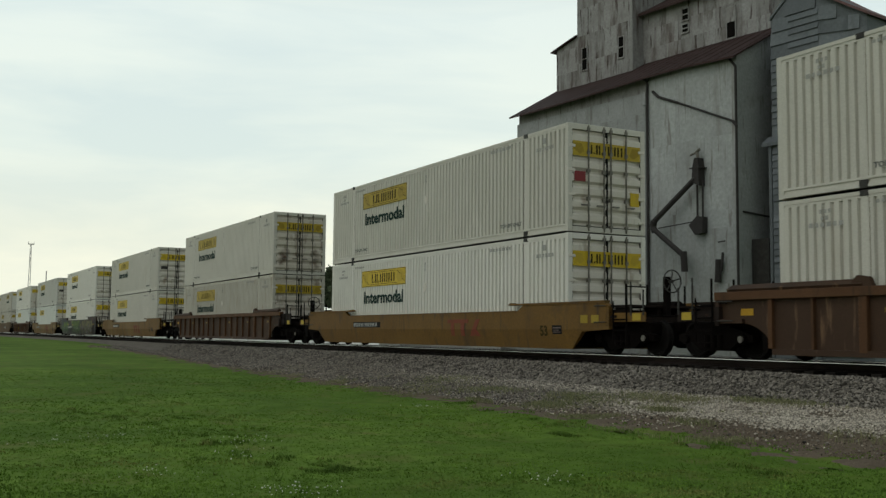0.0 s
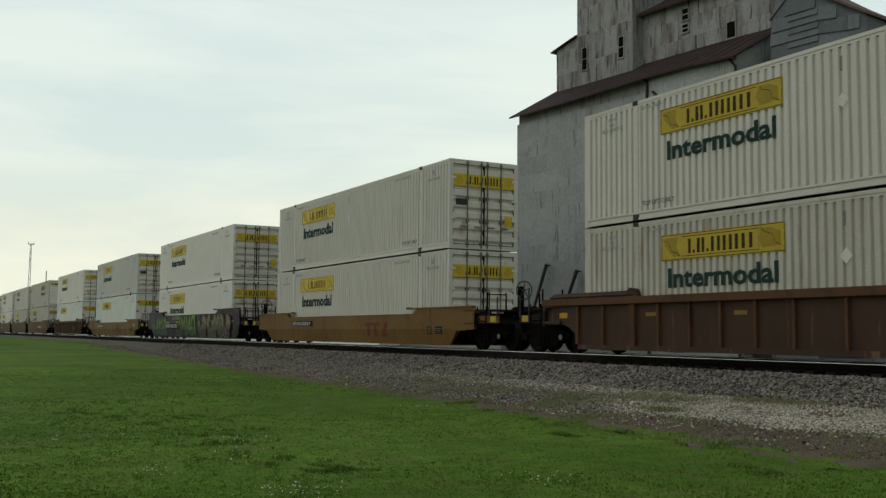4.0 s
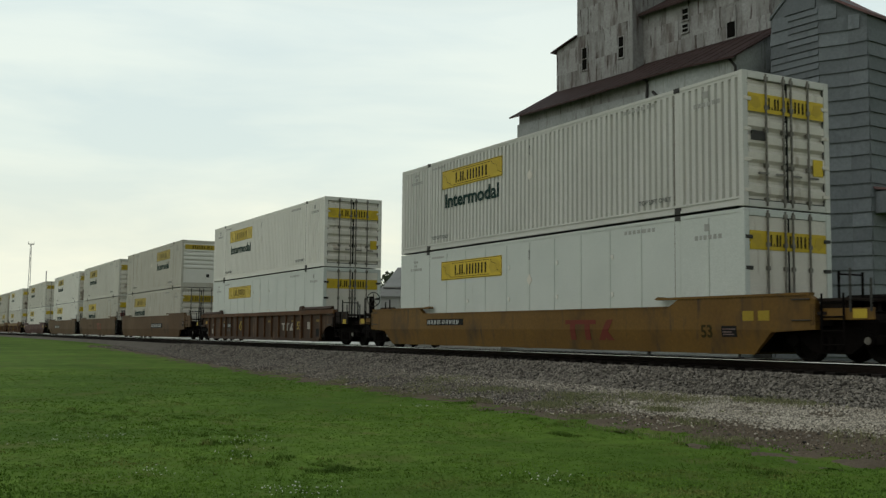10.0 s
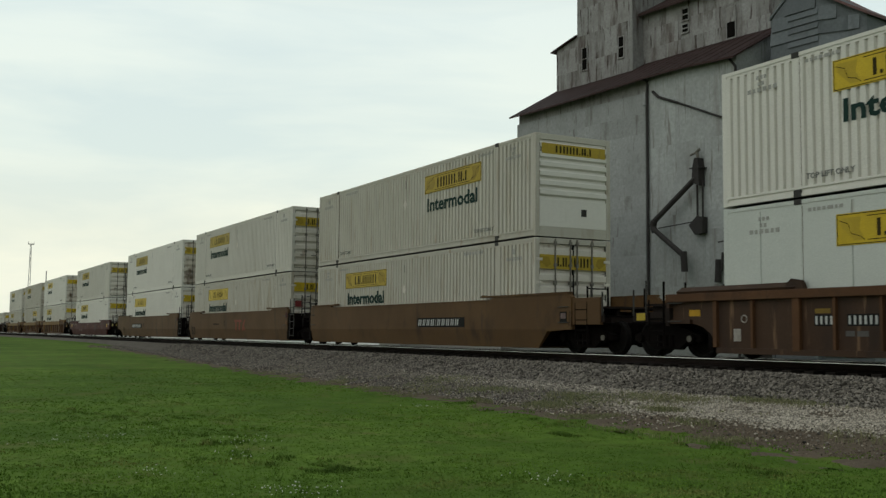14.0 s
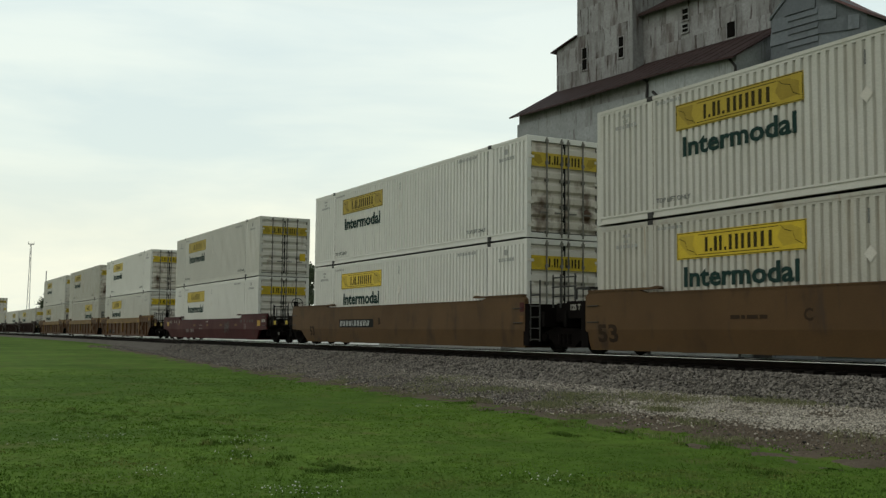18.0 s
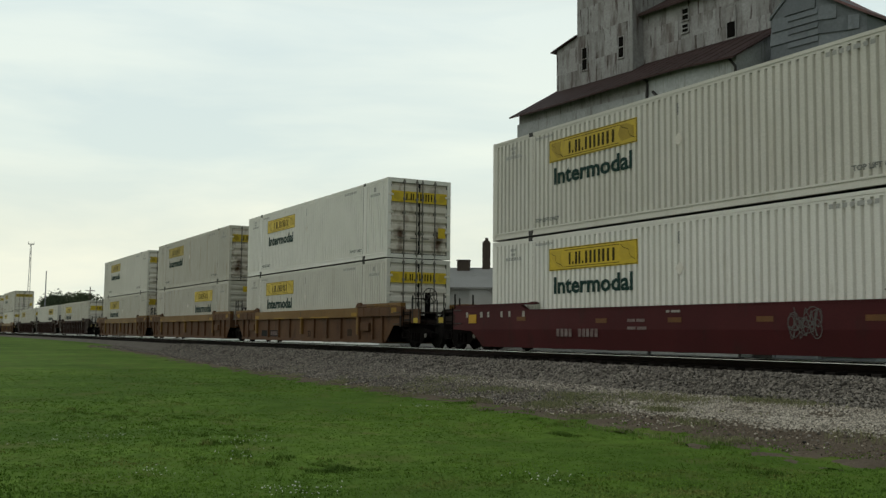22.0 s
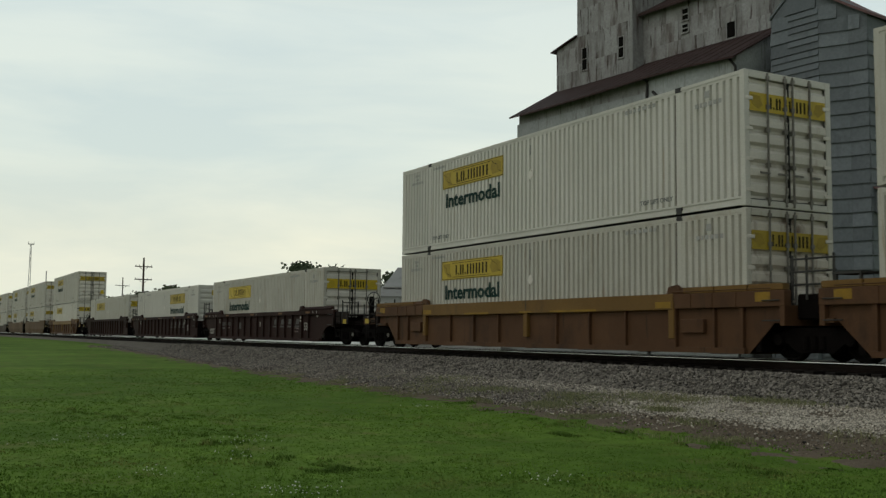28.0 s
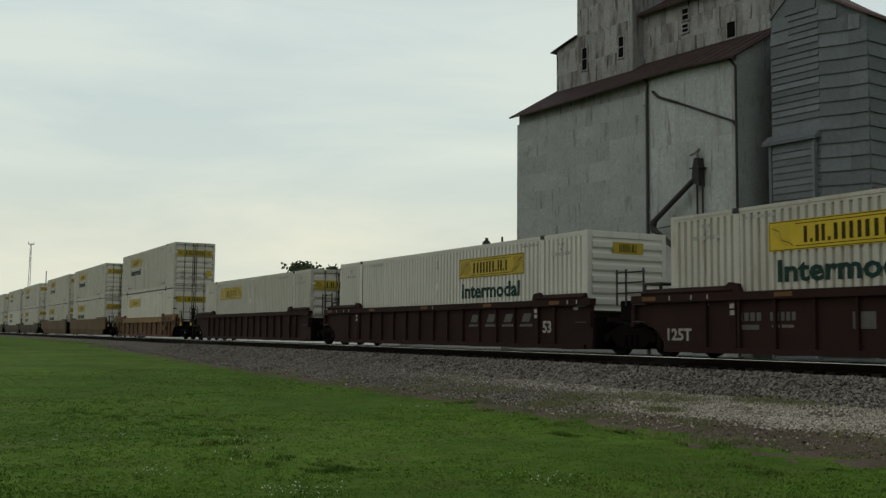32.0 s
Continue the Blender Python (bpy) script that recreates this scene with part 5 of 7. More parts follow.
    sg = piece("door_sign", "door sign", "dull_yellow" if dull else "yellow", boxes((HALF - 0.02, HALF - 0.008, -1.13, 1.13, 2.03, 2.43)), root, label="yellow sign across the doors")
    piece("lettering", "door bars", "brown_letter", name_bars(-0.62, 2.11, 1.3, 0.25, HALF - 0.008, 0.005, "x"), sg)
    for q in (-1, 1):
        piece("emblem", "door emblem %d %d" % (q, dull), "amber" if dull else "mid_yellow", lambda bm, q=q: prism(bm, [(q * 1.09, 2.38), (q * 1.09, 2.2), (q * 0.9, 2.08), (q * 0.76, 2.16), (q * 0.84, 2.36)], "x", HALF - 0.008, HALF - 0.004), sg)
    if extra == "red":
        piece("red_sticker", "red sticker", "red_sticker", boxes((HALF - 0.012, HALF - 0.004, -1.08, -0.72, 1.35, 1.62)), root, label="faded red sticker")
    if extra in ("red", "yellow_box"):
        piece("yellow_placard", "yellow placard", "yellow", boxes((HALF - 0.012, HALF - 0.004, 0.78, 1.08, 0.78, 1.15)), root, label="small yellow placard")
    if extra == "vent":
        piece("door_vent", "door vent", "casting", boxes((HALF - 0.012, HALF + 0.006, -1.06, -0.6, 1.42, 1.62)), root, label="dark louvred door vent")
        piece("yellow_placard", "yellow placard", "yellow", boxes((HALF - 0.012, HALF - 0.004, 0.62, 0.95, 0.72, 1.05)), root, label="small yellow placard")
    return root


# ---- well cars: middle at x = 0, rail top at z = 0 ----
def wheelset(parent, x):
    def build(bm):
        rod(bm, (0, -1.0, 0), (0, 1.0, 0), 0.075, 10)
        for s in (-1, 1):
            n = 24
            prof = ((0.09, 0.10), (0.32, 0.075), (0.37, 0.10), (0.42, 0.10), (0.445, 0.10), (0.445, 0.075), (0.42, 0.065), (0.415, -0.04), (0.37, -0.045), (0.32, 0.03), (0.09, 0.0))
            rings = [[bm.verts.new((r * math.cos(2 * math.pi * i / n), s * (0.76 - q), r * math.sin(2 * math.pi * i / n))) for r, q in prof] for i in range(n)]
            for i in range(n):
                for j in range(len(prof) - 1):
                    bm.faces.new((rings[i][j], rings[i][j + 1], rings[(i + 1) % n][j + 1], rings[(i + 1) % n][j]))
            for k in range(4):
                a = k * math.pi / 2 + 0.4
                rod(bm, (0.2 * math.cos(a), s * 0.66, 0.2 * math.sin(a)), (0.2 * math.cos(a), s * 0.73, 0.2 * math.sin(a)), 0.045, 6)
    w = piece("wheelset", "wheelset", "wheel", build, parent)
    w.matrix_parent_inverse = Matrix.Translation((x, 0, 0.42))
    WHEELS.append(w)
    return w


WHEELS = []


def truck(car, x):
    def frame_of(bm, s):
        y0, y1 = sorted((s * 0.96, s * 1.12))
        prism(bm, [(-1.12, 0.36), (-1.12, 0.5), (-0.55, 0.66), (0.55, 0.66), (1.12, 0.5), (1.12, 0.36), (0.7, 0.36), (0.42, 0.17), (-0.42, 0.17), (-0.7, 0.36)], "y", y0, y1)
        for a in (-0.87, 0.87):
            rod(bm, (a, s * 1.1, 0.42), (a, s * 1.2, 0.42), 0.11, 10)
        for a in (-0.2, 0.0, 0.2):
            rod(bm, (a, s * 1.13, 0.24), (a, s * 1.13, 0.5), 0.07, 8)
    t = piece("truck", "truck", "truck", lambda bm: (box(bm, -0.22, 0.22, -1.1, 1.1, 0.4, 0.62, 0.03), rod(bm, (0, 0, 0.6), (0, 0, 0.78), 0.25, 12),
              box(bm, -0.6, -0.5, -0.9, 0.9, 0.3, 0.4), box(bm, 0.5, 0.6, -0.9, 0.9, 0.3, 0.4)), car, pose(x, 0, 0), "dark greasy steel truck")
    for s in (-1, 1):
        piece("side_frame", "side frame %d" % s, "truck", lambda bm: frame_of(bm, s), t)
    for a in (-0.87, 0.87):
        wheelset(t, a)
    return t


def end_outline(right, left, low=False):
    """The end lengths of the side: longer over a coupler end than over a shared truck."""
    far = 9.7 if low else 10.05
    return (far if right == "c" else 9.25), (far if left == "c" else 9.25)


def side_smooth(er, el, s, top, raise_h):
    def build(bm):
        y = s * 1.50
        t = [(-el, 0.62), (er, 0.62), (er, raise_h - 0.09), (er - 0.15, raise_h), (6.25, raise_h), (5.95, top), (-5.95, top), (-6.25, raise_h), (-el + 0.15, raise_h), (-el, raise_h - 0.09)]
        prism(bm, t, "y", *sorted((y, s * 1.37)))
        # lower half, leaning inwards
        lo = [(8.42, 0.12), (8.95, 0.57), (er - 0.1, 0.62)] if er > 8.6 else [(er - 0.12, 0.12), (er, 0.62)]
        lo += [(-el + 0.1, 0.62), (-8.95, 0.57), (-8.42, 0.12)] if el > 8.6 else [(-el, 0.62), (-el + 0.12, 0.12)]
        out = [bm.verts.new((x, s * (1.50 - 0.09 * (0.62 - z) / 0.5), z)) for x, z in lo]
        inn = [bm.verts.new((x, s * 1.36, z)) for x, z in lo]
        bm.faces.new(out), bm.faces.new(inn[::-1])
        for i in range(len(lo)):
            j = (i + 1) % len(lo)
            bm.faces.new((out[i], inn[i], inn[j], out[j]))
        box(bm, -5.9, 5.9, *sorted((s * 1.33, s * 1.515)), top - 0.02, top + 0.015)
    return build


def arch(end, e, straight):
    """The side's lower end over the truck: a rounded or a straight rise, then level to the end; nothing where the side stops short."""
    if end < 8.6:
        return [(e * (end - 0.05), 0.13), (e * end, 0.75)]
    if straight:
        return [(e * 8.2, 0.13), (e * 8.9, 0.77), (e * end, 0.77)]
    return [(e * (8.2 + 0.85 * (1 - math.cos(a))), 0.13 + 0.62 * math.sin(a)) for a in (0.0, 0.35, 0.7, 1.05, 1.35, 1.57)] + [(e * end, 0.75)]


def side_ribbed(er, el, s, top, straight):
    def build(bm):
        prism(bm, arch(el, -1, straight)[::-1] + arch(er, 1, straight) + [(er, top - 0.1), (-el, top - 0.1)], "y", *sorted((s * 1.385, s * 1.36)))
        box(bm, -el, er, *sorted((s * 1.31, s * 1.50)), top - 0.17, top)
        box(bm, -8.15, 8.15, *sorted((s * 1.34, s * 1.47)), 0.125, 0.24)
        for e, q in ((1, er), (-1, el)):
            if q > 8.6:
                box(bm, *sorted((e * 8.95, e * q)), *sorted((s * 1.36, s * 1.47)), 0.75, 0.84)
                box(bm, *sorted((e * (q - 0.1), e * q)), *sorted((s * 1.36, s * 1.475)), 0.84, top - 0.17)
    return build


def guide(s, e, q, top):
    """The loading guide along the top of a side's end: a thin tilted plank with a worn wedge at its inner end."""
    def build(bm):
        a, b = 6.0, max(7.4, q - 0.35)
        prism(bm, [(s * 1.30, top + 0.03), (s * 1.47, top), (s * 1.50, top + 0.05), (s * 1.33, top + 0.15)], "x", *sorted((e * a, e * b)))
        prism(bm, [(e * (a - 0.22), top), (e * (a - 0.14), top + 0.17), (e * (a + 0.1), top + 0.21), (e * (a + 0.22), top + 0.12), (e * (a + 0.24), top)], "y", *sorted((s * 1.36, s * 1.47)))
    return build


def well_car(x, style, paint, right="c", left="c", pitch=1.0, label="", trim=None, apron=False, truck_left=True, truck_right=True, brake=True, group="well cars of the train"):
    car = tagged(new("well_car"), label, "rail car", group)
    car.matrix_basis = pose(x - HALF, 0, 0)
    er, el = end_outline(right, left, style == "ribbed")
    if paint == "car_dark" and right == "a":
        er = 8.45
    top, rh = {"car_tan": (1.46, 1.54), "car_grey": (1.44, 1.64), "car_maroon": (1.15, 1.30)}.get(paint, (1.12, 1.28)) if style == "smooth" else (1.40, 1.53)
    for s in (-1, 1):
        sr, sl = (8.3 if paint == "car_tan" and k == "a" else q for k, q in ((right, er), (left, el)))
        sd = piece("side_panel", "car side %s %.2f %.2f %d %.2f %s" % (style, sr, sl, s, top, trim), paint, side_smooth(sr, sl, s, top, rh) if style == "smooth" else side_ribbed(sr, sl, s, top, bool(trim)), car)
        if style == "ribbed":
            for e, q in ((1, er), (-1, el)):
                piece("loading_guide", "loading guide %d %d %.2f %s" % (s, e, q, paint), paint, guide(s, e, q, top), sd)
            n = round(15.6 / pitch)
            spots = [-7.8 + 15.6 * i / n for i in range(1 if paint == "car_dark" else 0, n if paint == "car_dark" else n + 1)]
            if paint == "car_brown":
                spots = [0.1] + [e * k for e in (-1, 1) for k in (1.14, 2.14, 3.13, 4.08, 5.1, 7.15, 8.2)]
            if trim:
                spots = [e * k for e in (-1, 1) for k in (1.45, 2.87, 4.3, 7.26, 8.06)]
            if paint == "car_brown":
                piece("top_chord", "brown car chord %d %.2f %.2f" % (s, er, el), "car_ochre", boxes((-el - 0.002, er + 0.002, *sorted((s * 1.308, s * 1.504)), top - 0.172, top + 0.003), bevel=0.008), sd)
            for k in spots:
                wide = 0.05 if abs(k) > 7.7 or abs(k) < 0.1 else 0.03
                # Brown cars' ribs in ochre: light and dust on their edges, as colour.
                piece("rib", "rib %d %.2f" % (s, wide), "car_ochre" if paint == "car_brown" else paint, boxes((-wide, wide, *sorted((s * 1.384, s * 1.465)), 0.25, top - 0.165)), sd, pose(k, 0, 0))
            for e, q in ((1, er), (-1, el)):
                # Corner posts get the same lightened ochre as the ribs.
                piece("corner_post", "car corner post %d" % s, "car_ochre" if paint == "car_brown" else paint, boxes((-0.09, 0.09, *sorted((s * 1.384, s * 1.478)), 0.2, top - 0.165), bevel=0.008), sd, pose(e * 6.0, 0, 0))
                if not trim and q > 8.6 and paint != "car_dark":
                    piece("corner_patch", "corner patch %d %d" % (s, e), "worn_yellow", boxes((*sorted((e * (q - 0.62), e * (q + 0.002))), *sorted((s * 1.49, s * 1.503)), top - 0.165, top - 0.02)), sd, label="worn yellow corner patch")
                    if e == -1:
                        piece("reflector", "end reflector %d" % s, "reflector", boxes((-0.17, 0.17, *sorted((s * 1.386, s * 1.392)), -0.07, 0.07)), sd, pose(e * 8.88, 0, 0.98), "yellow reflector")
        if style == "smooth":
            for e, q in ((1, sr), (-1, sl)):
                if q > 8.2:
                    piece("end_lip", "end lip %d %d %.2f %.2f" % (s, e, q, rh), paint, lambda bm, e=e, q=q: prism(bm, [(e * 5.55, rh + 0.0), (e * 5.5, rh + 0.03), (e * 5.62, rh + 0.075), (e * 5.8, rh + 0.05), (e * (q - 0.12), rh + 0.05), (e * (q - 0.12), rh + 0.001), (e * 6.2, rh + 0.001)], "y", *sorted((s * 1.36, s * 1.525))), sd)
        if trim:
            piece("top_chord", "top chord trim %d %s%s" % (s, right, left), trim, boxes((-6.05, 6.05, *sorted((s * 1.30, s * 1.512)), 1.06, 1.415), bevel=0.01), sd)
            for k, w in ((0.05, 0.3), (2.25, 1.0), (-2.6, 0.7)):
                piece("yellow_streak", "chord streak %d %.1f" % (s, w), "worn_yellow", boxes((-w, w, *sorted((s * 1.512, s * 1.5145)), 1.065, 1.12)), sd, pose(k, 0, 0), "worn bright yellow streak")
            piece("chord_seam", "chord seam %d" % s, "casting", boxes((0.07, 0.095, *sorted((s * 1.512, s * 1.515)), 1.13, 1.41)), sd)
            for k in (-5.97, 0.03, 5.97):
                piece("post", "chord post %d" % s, trim, boxes((-0.09, 0.09, *sorted((s * 1.385, s * 1.50)), 0.42, 1.07), bevel=0.01), sd, pose(k, 0, 0))
            for e, q in ((1, er), (-1, el)):
                piece("end_chord", "end chord %d %d %.2f" % (s, e, q), paint, boxes((*sorted((e * 6.1, e * (q + 0.01))), *sorted((s * 1.32, s * 1.508)), 1.08, 1.395), bevel=0.008), sd)
                for k in (6.6, 7.25, 7.95):
                    piece("chord_gusset", "chord gusset %d" % s, paint, boxes((-0.025, 0.025, *sorted((s * 1.508, s * 1.522)), 1.09, 1.39)), sd, pose(e * k, 0, 0))
                piece("corner_patch", "chord patch %d" % s, "worn_yellow", boxes((-0.2, 0.2, *sorted((s * 1.508, s * 1.514)), 1.18, 1.37)), sd, pose(e * (q - 0.55), 0, 0), "worn bright yellow patch")
                piece("corner_patch", "chord patch small %d" % s, "worn_yellow", boxes((-0.26, 0.26, *sorted((s * 1.512, s * 1.517)), 1.1, 1.24)), sd, pose(e * 5.72, 0, 0), "worn bright yellow patch")
                piece("side_box", "side box %d" % s, paint, boxes((-0.36, 0.36, *sorted((s * 1.385, s * 1.49)), 0.55, 0.85), bevel=0.01), sd, pose(e * 6.62, 0, 0))
                for k in range(3):
                    piece("guide_box", "guide box %d" % s, trim, boxes((-0.46, 0.46, *sorted((s * 1.30, s * 1.49)), 1.405, 1.535), bevel=0.008), sd, pose(e * (q - 0.5 - k * 0.96), 0, 0))
        for k in () if style == "smooth" or paint == "car_dark" or trim else (-5.42, -2.6, 1.72, 4.87, 7.81):
            piece("reflector", "reflector %d" % s, "dim_yellow", boxes((-0.18, 0.18, *sorted((s * 1.386, s * 1.392)), 0.93, 1.02)), sd, pose(k, 0, 0), "small yellow reflector")
        for e, q, kind in ((1, sr, right), (-1, sl, left)):
            for k in (0.5, 0.9):
                def grab(bm, e=e, q=q, k=k):
                    rod(bm, (e * (q - 0.1), s * 1.53, 0.3 + k), (e * (q - 0.55), s * 1.53, 0.3 + k), 0.014, 6)
                piece("grab_iron", "grab iron %d %d %.2f %.2f" % (s, e, q, k), "casting", grab, sd)
    for e, kind, q, has in ((1, right, er, truck_right), (-1, left, el, truck_left)):
        short = paint == "car_tan" and kind == "a"
        # Short ends and bulkheads are near-black: shade behind the sides put into colour.
        coat = "truck" if short else "end_dark" if kind == "c" else paint
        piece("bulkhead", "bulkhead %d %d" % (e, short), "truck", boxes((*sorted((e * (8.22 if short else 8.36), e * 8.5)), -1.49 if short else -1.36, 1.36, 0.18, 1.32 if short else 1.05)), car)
        if short and e == 1:
            lad = piece("end_ladder", "tall ladder stile", "casting", lambda bm: rod(bm, (0, -1.47, 0.3), (0, -1.47, 1.95), 0.022, 6), car, pose(8.55, 0, 0), "dark end ladder with five rungs")
            piece("stile", "tall ladder stile", "casting", None, lad, pose(0.45, 0, 0))
            for z in (0.35, 0.65, 0.95, 1.25, 1.55):
                piece("rung", "tall ladder rung", "casting", lambda bm: rod(bm, (0, -1.47, 0), (0.45, -1.47, 0), 0.018, 6), lad, pose(0, 0, z))
            piece("reflector", "orange end reflector", "dull_orange", boxes((8.06, 8.24, -1.51, -1.5, 0.82, 1.0)), car, label="dull orange reflector")
            piece("end_patch", "brown end patch", "car_maroon", boxes((8.06, 8.26, -1.51, -1.5, 1.1, 1.36)), car, label="dark red end patch")
        if kind == "a" and e == -1:
            joint = piece("joint_cover", "joint cover %.2f" % q, "truck", boxes((-q - 0.85, -q - 0.02, -1.15, 1.15, 0.82, 1.32), bevel=0.03), car, label="dark steel cover over the shared truck")
            piece("handrail", "joint handrail %.2f" % q, "casting", lambda bm, q=q: rod(bm, (-q - 0.95, -1.2, 2.0), (-q + 0.15, -1.2, 2.0), 0.02, 6), joint)
            for z in (1.5, 1.75):
                piece("handrail", "joint handrail %.2f" % q, "casting", None, joint, pose(0, 0, z - 2.0))
            for k in (-0.9, -0.55, 0.1):
                piece("stanchion", "joint stanchion", "casting", lambda bm: rod(bm, (0, -1.2, 1.2), (0, -1.2, 2.08), 0.026, 6), joint, pose(-q + k, 0, 0))
            piece("rack", "joint rack %.2f" % q, "casting", lambda bm, q=q: (box(bm, -q + 0.1, -q + 0.75, -1.25, -0.7, 1.66, 1.71), box(bm, -q + 0.12, -q + 0.17, -1.22, -1.17, 1.4, 1.66), box(bm, -q + 0.68, -q + 0.73, -1.22, -1.17, 1.4, 1.66)), joint, label="dark steel rack on the end")
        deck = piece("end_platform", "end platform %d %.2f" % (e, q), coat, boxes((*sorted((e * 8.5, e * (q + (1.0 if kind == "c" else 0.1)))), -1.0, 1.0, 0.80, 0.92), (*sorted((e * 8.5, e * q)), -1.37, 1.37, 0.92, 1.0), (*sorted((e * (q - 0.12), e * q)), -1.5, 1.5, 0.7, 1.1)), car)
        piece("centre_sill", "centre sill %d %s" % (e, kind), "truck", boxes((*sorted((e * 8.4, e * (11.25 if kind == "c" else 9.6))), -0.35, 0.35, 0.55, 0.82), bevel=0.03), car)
        # Plain dark boxes added to fill the gap between the wheels.
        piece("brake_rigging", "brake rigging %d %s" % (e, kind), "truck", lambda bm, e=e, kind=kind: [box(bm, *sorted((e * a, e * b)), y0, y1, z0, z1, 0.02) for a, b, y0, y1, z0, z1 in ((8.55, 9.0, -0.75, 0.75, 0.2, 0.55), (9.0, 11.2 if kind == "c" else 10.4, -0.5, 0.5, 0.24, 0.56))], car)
        if kind == "c":
            def coup(bm, e=e):
                box(bm, *sorted((e * 11.2, e * 11.55)), -0.12, 0.12, 0.6, 0.85, 0.03)
                prism(bm, [(e * 11.5, -0.2), (e * 11.5, 0.22), (e * 11.72, 0.2), (e * 11.78, 0.02), (e * 11.68, -0.06), (e * 11.75, -0.2)], "z", 0.58, 0.88)
                rod(bm, (e * 11.15, -1.3, 0.95), (e * 11.15, 0.2, 0.95), 0.018, 6)
                rod(bm, (e * 11.3, 0.25, 0.6), (e * 11.7, 0.3, 0.3), 0.03, 6)
            piece("coupler", "coupler %d" % e, "truck", coup, car, label="dark steel coupler with its lifting bar")
            for y in (-1.25, -0.6, 0.6):
                piece("stanchion", "stanchion", "truck", lambda bm: rod(bm, (0, 0, 0.9), (0, 0, 1.72), 0.026, 6), deck, pose(e * (q + 0.35), y, 0))
            if e == 1:
                piece("handrail", "handrail %d %.2f" % (e, q), "truck", lambda bm, e=e, q=q: [rod(bm, (e * (q + 0.35), -1.25, z), (e * (q + 0.35), -0.6, z), 0.018, 6) for z in (1.66,)], deck)
            # Draft box near-black: the shade below the deck is in its colour.
            piece("draft_box", "draft box %d %.2f" % (e, q), "truck", boxes((*sorted((e * q, e * (q + 1.05))), -1.05, 1.05, 0.5, 0.79), bevel=0.03), car)
            piece("crossover_platform", "crossover platform %d %.2f" % (e, q), "end_dark", boxes((*sorted((e * (q - 0.25), e * (q + 0.75))), -1.44, 1.44, 1.16, 1.21)), deck)
            for y in (-1.3, -0.45, 0.45, 1.3):
                piece("bracket", "platform bracket %d %.2f" % (e, q), "end_dark", boxes((*sorted((e * (q + 0.05), e * (q + 0.6))), -0.05, 0.05, 0.96, 1.16)), deck, pose(0, y, 0))
            piece("brake_hose", "brake hose %d" % e, "truck", lambda bm, e=e: (rod(bm, (e * 11.2, 0.35, 0.75), (e * 11.5, 0.4, 0.45), 0.028, 6), rod(bm, (e * 11.5, 0.4, 0.45), (e * 11.75, 0.2, 0.38), 0.028, 6)), car)
            for s in (-1, 1):
                lad = piece("end_ladder", "ladder stile %d" % s, "truck", lambda bm, s=s: rod(bm, (0, s * 1.46, 0.32), (0, s * 1.46, 1.3), 0.02, 6), car, pose(e * (q + 0.12), 0, 0), "dark end ladder with four rungs")
                piece("stile", "ladder stile %d" % s, "truck", None, lad, pose(e * 0.5, 0, 0))
                for z in (0.34, 0.6, 0.86, 1.12):
                    piece("rung", "ladder rung %d %d" % (s, e), "truck", lambda bm, s=s, e=e: rod(bm, (0, s * 1.46, 0), (e * 0.5, s * 1.46, 0), 0.017, 6), lad, pose(0, 0, z))
            plate = piece("end_plate", "end side plate %d %.2f" % (e, q), "end_dark" if paint in ("car_maroon", "car_dark", "car_brown", "car_tan") else paint, boxes((*sorted((e * (q + 0.05), e * (q + 1.25))), -1.42, -1.38, *((0.82, 1.30) if style == "ribbed" and e == 1 else (0.80, 1.02))), bevel=0.008), deck)
            piece("reflector", "end plate reflector %d %.2f" % (e, q), "dull_yellow", boxes((*sorted((e * (q + 0.8), e * (q + 1.1))), -1.428, -1.42, 0.83, 1.0)), plate, label="dull yellow reflector plate")
            # Bright disc on one bearing: a wheel glint put in as colour.
            piece("bearing_cap", "bearing glint", "galv", lambda bm: rod(bm, (0, -1.21, 0), (0, -1.235, 0), 0.07, 10), car, pose(e * (10.12 + 0.87 * e), 0, 0.42), "bright disc for a glint on the bearing")
            for k, h in ((0.75, 0.8), (1.2, 0.6)):
                piece("grab_bar", "end grab bar %.1f" % h, "casting", lambda bm, h=h: rod(bm, (0, -1.43, 0.95), (0, -1.43, 0.95 + h), 0.022, 6), deck, pose(e * (q + k), 0, 0))
            piece("crossover_step", "crossover step %d" % e, "end_dark", boxes((*sorted((e * (q + 0.12), e * (q + 0.55))), -1.45, 1.45, 0.9, 0.96)), deck)
        if apron and kind == "c" and e == 1:
            for s in (-1, 1):
                ap = piece("end_apron", "end apron %d" % s, paint, boxes((q - 0.02, q + 1.15, *sorted((s * 1.36, s * 1.47)), 0.74, 1.42), bevel=0.012), deck)
                piece("notice", "apron notice %d" % s, "black", boxes((q - 0.5, q - 0.2, *sorted((s * 1.5, s * 1.508)), 0.78, 1.08)), ap)
                piece("notice", "apron notice frame %d" % s, "worn_letter", boxes((q - 0.46, q - 0.24, *sorted((s * 1.508, s * 1.511)), 0.9, 1.04)), ap)
        if has:
            truck(car, e * (10.12 if kind == "c" else 9.7))
    for k in range(7):
        piece("cross_bearer", "cross bearer", paint, boxes((-0.14, 0.14, -1.36, 1.36, 0.11, 0.25)), car, pose(-7.2 + k * 2.4, 0, 0))
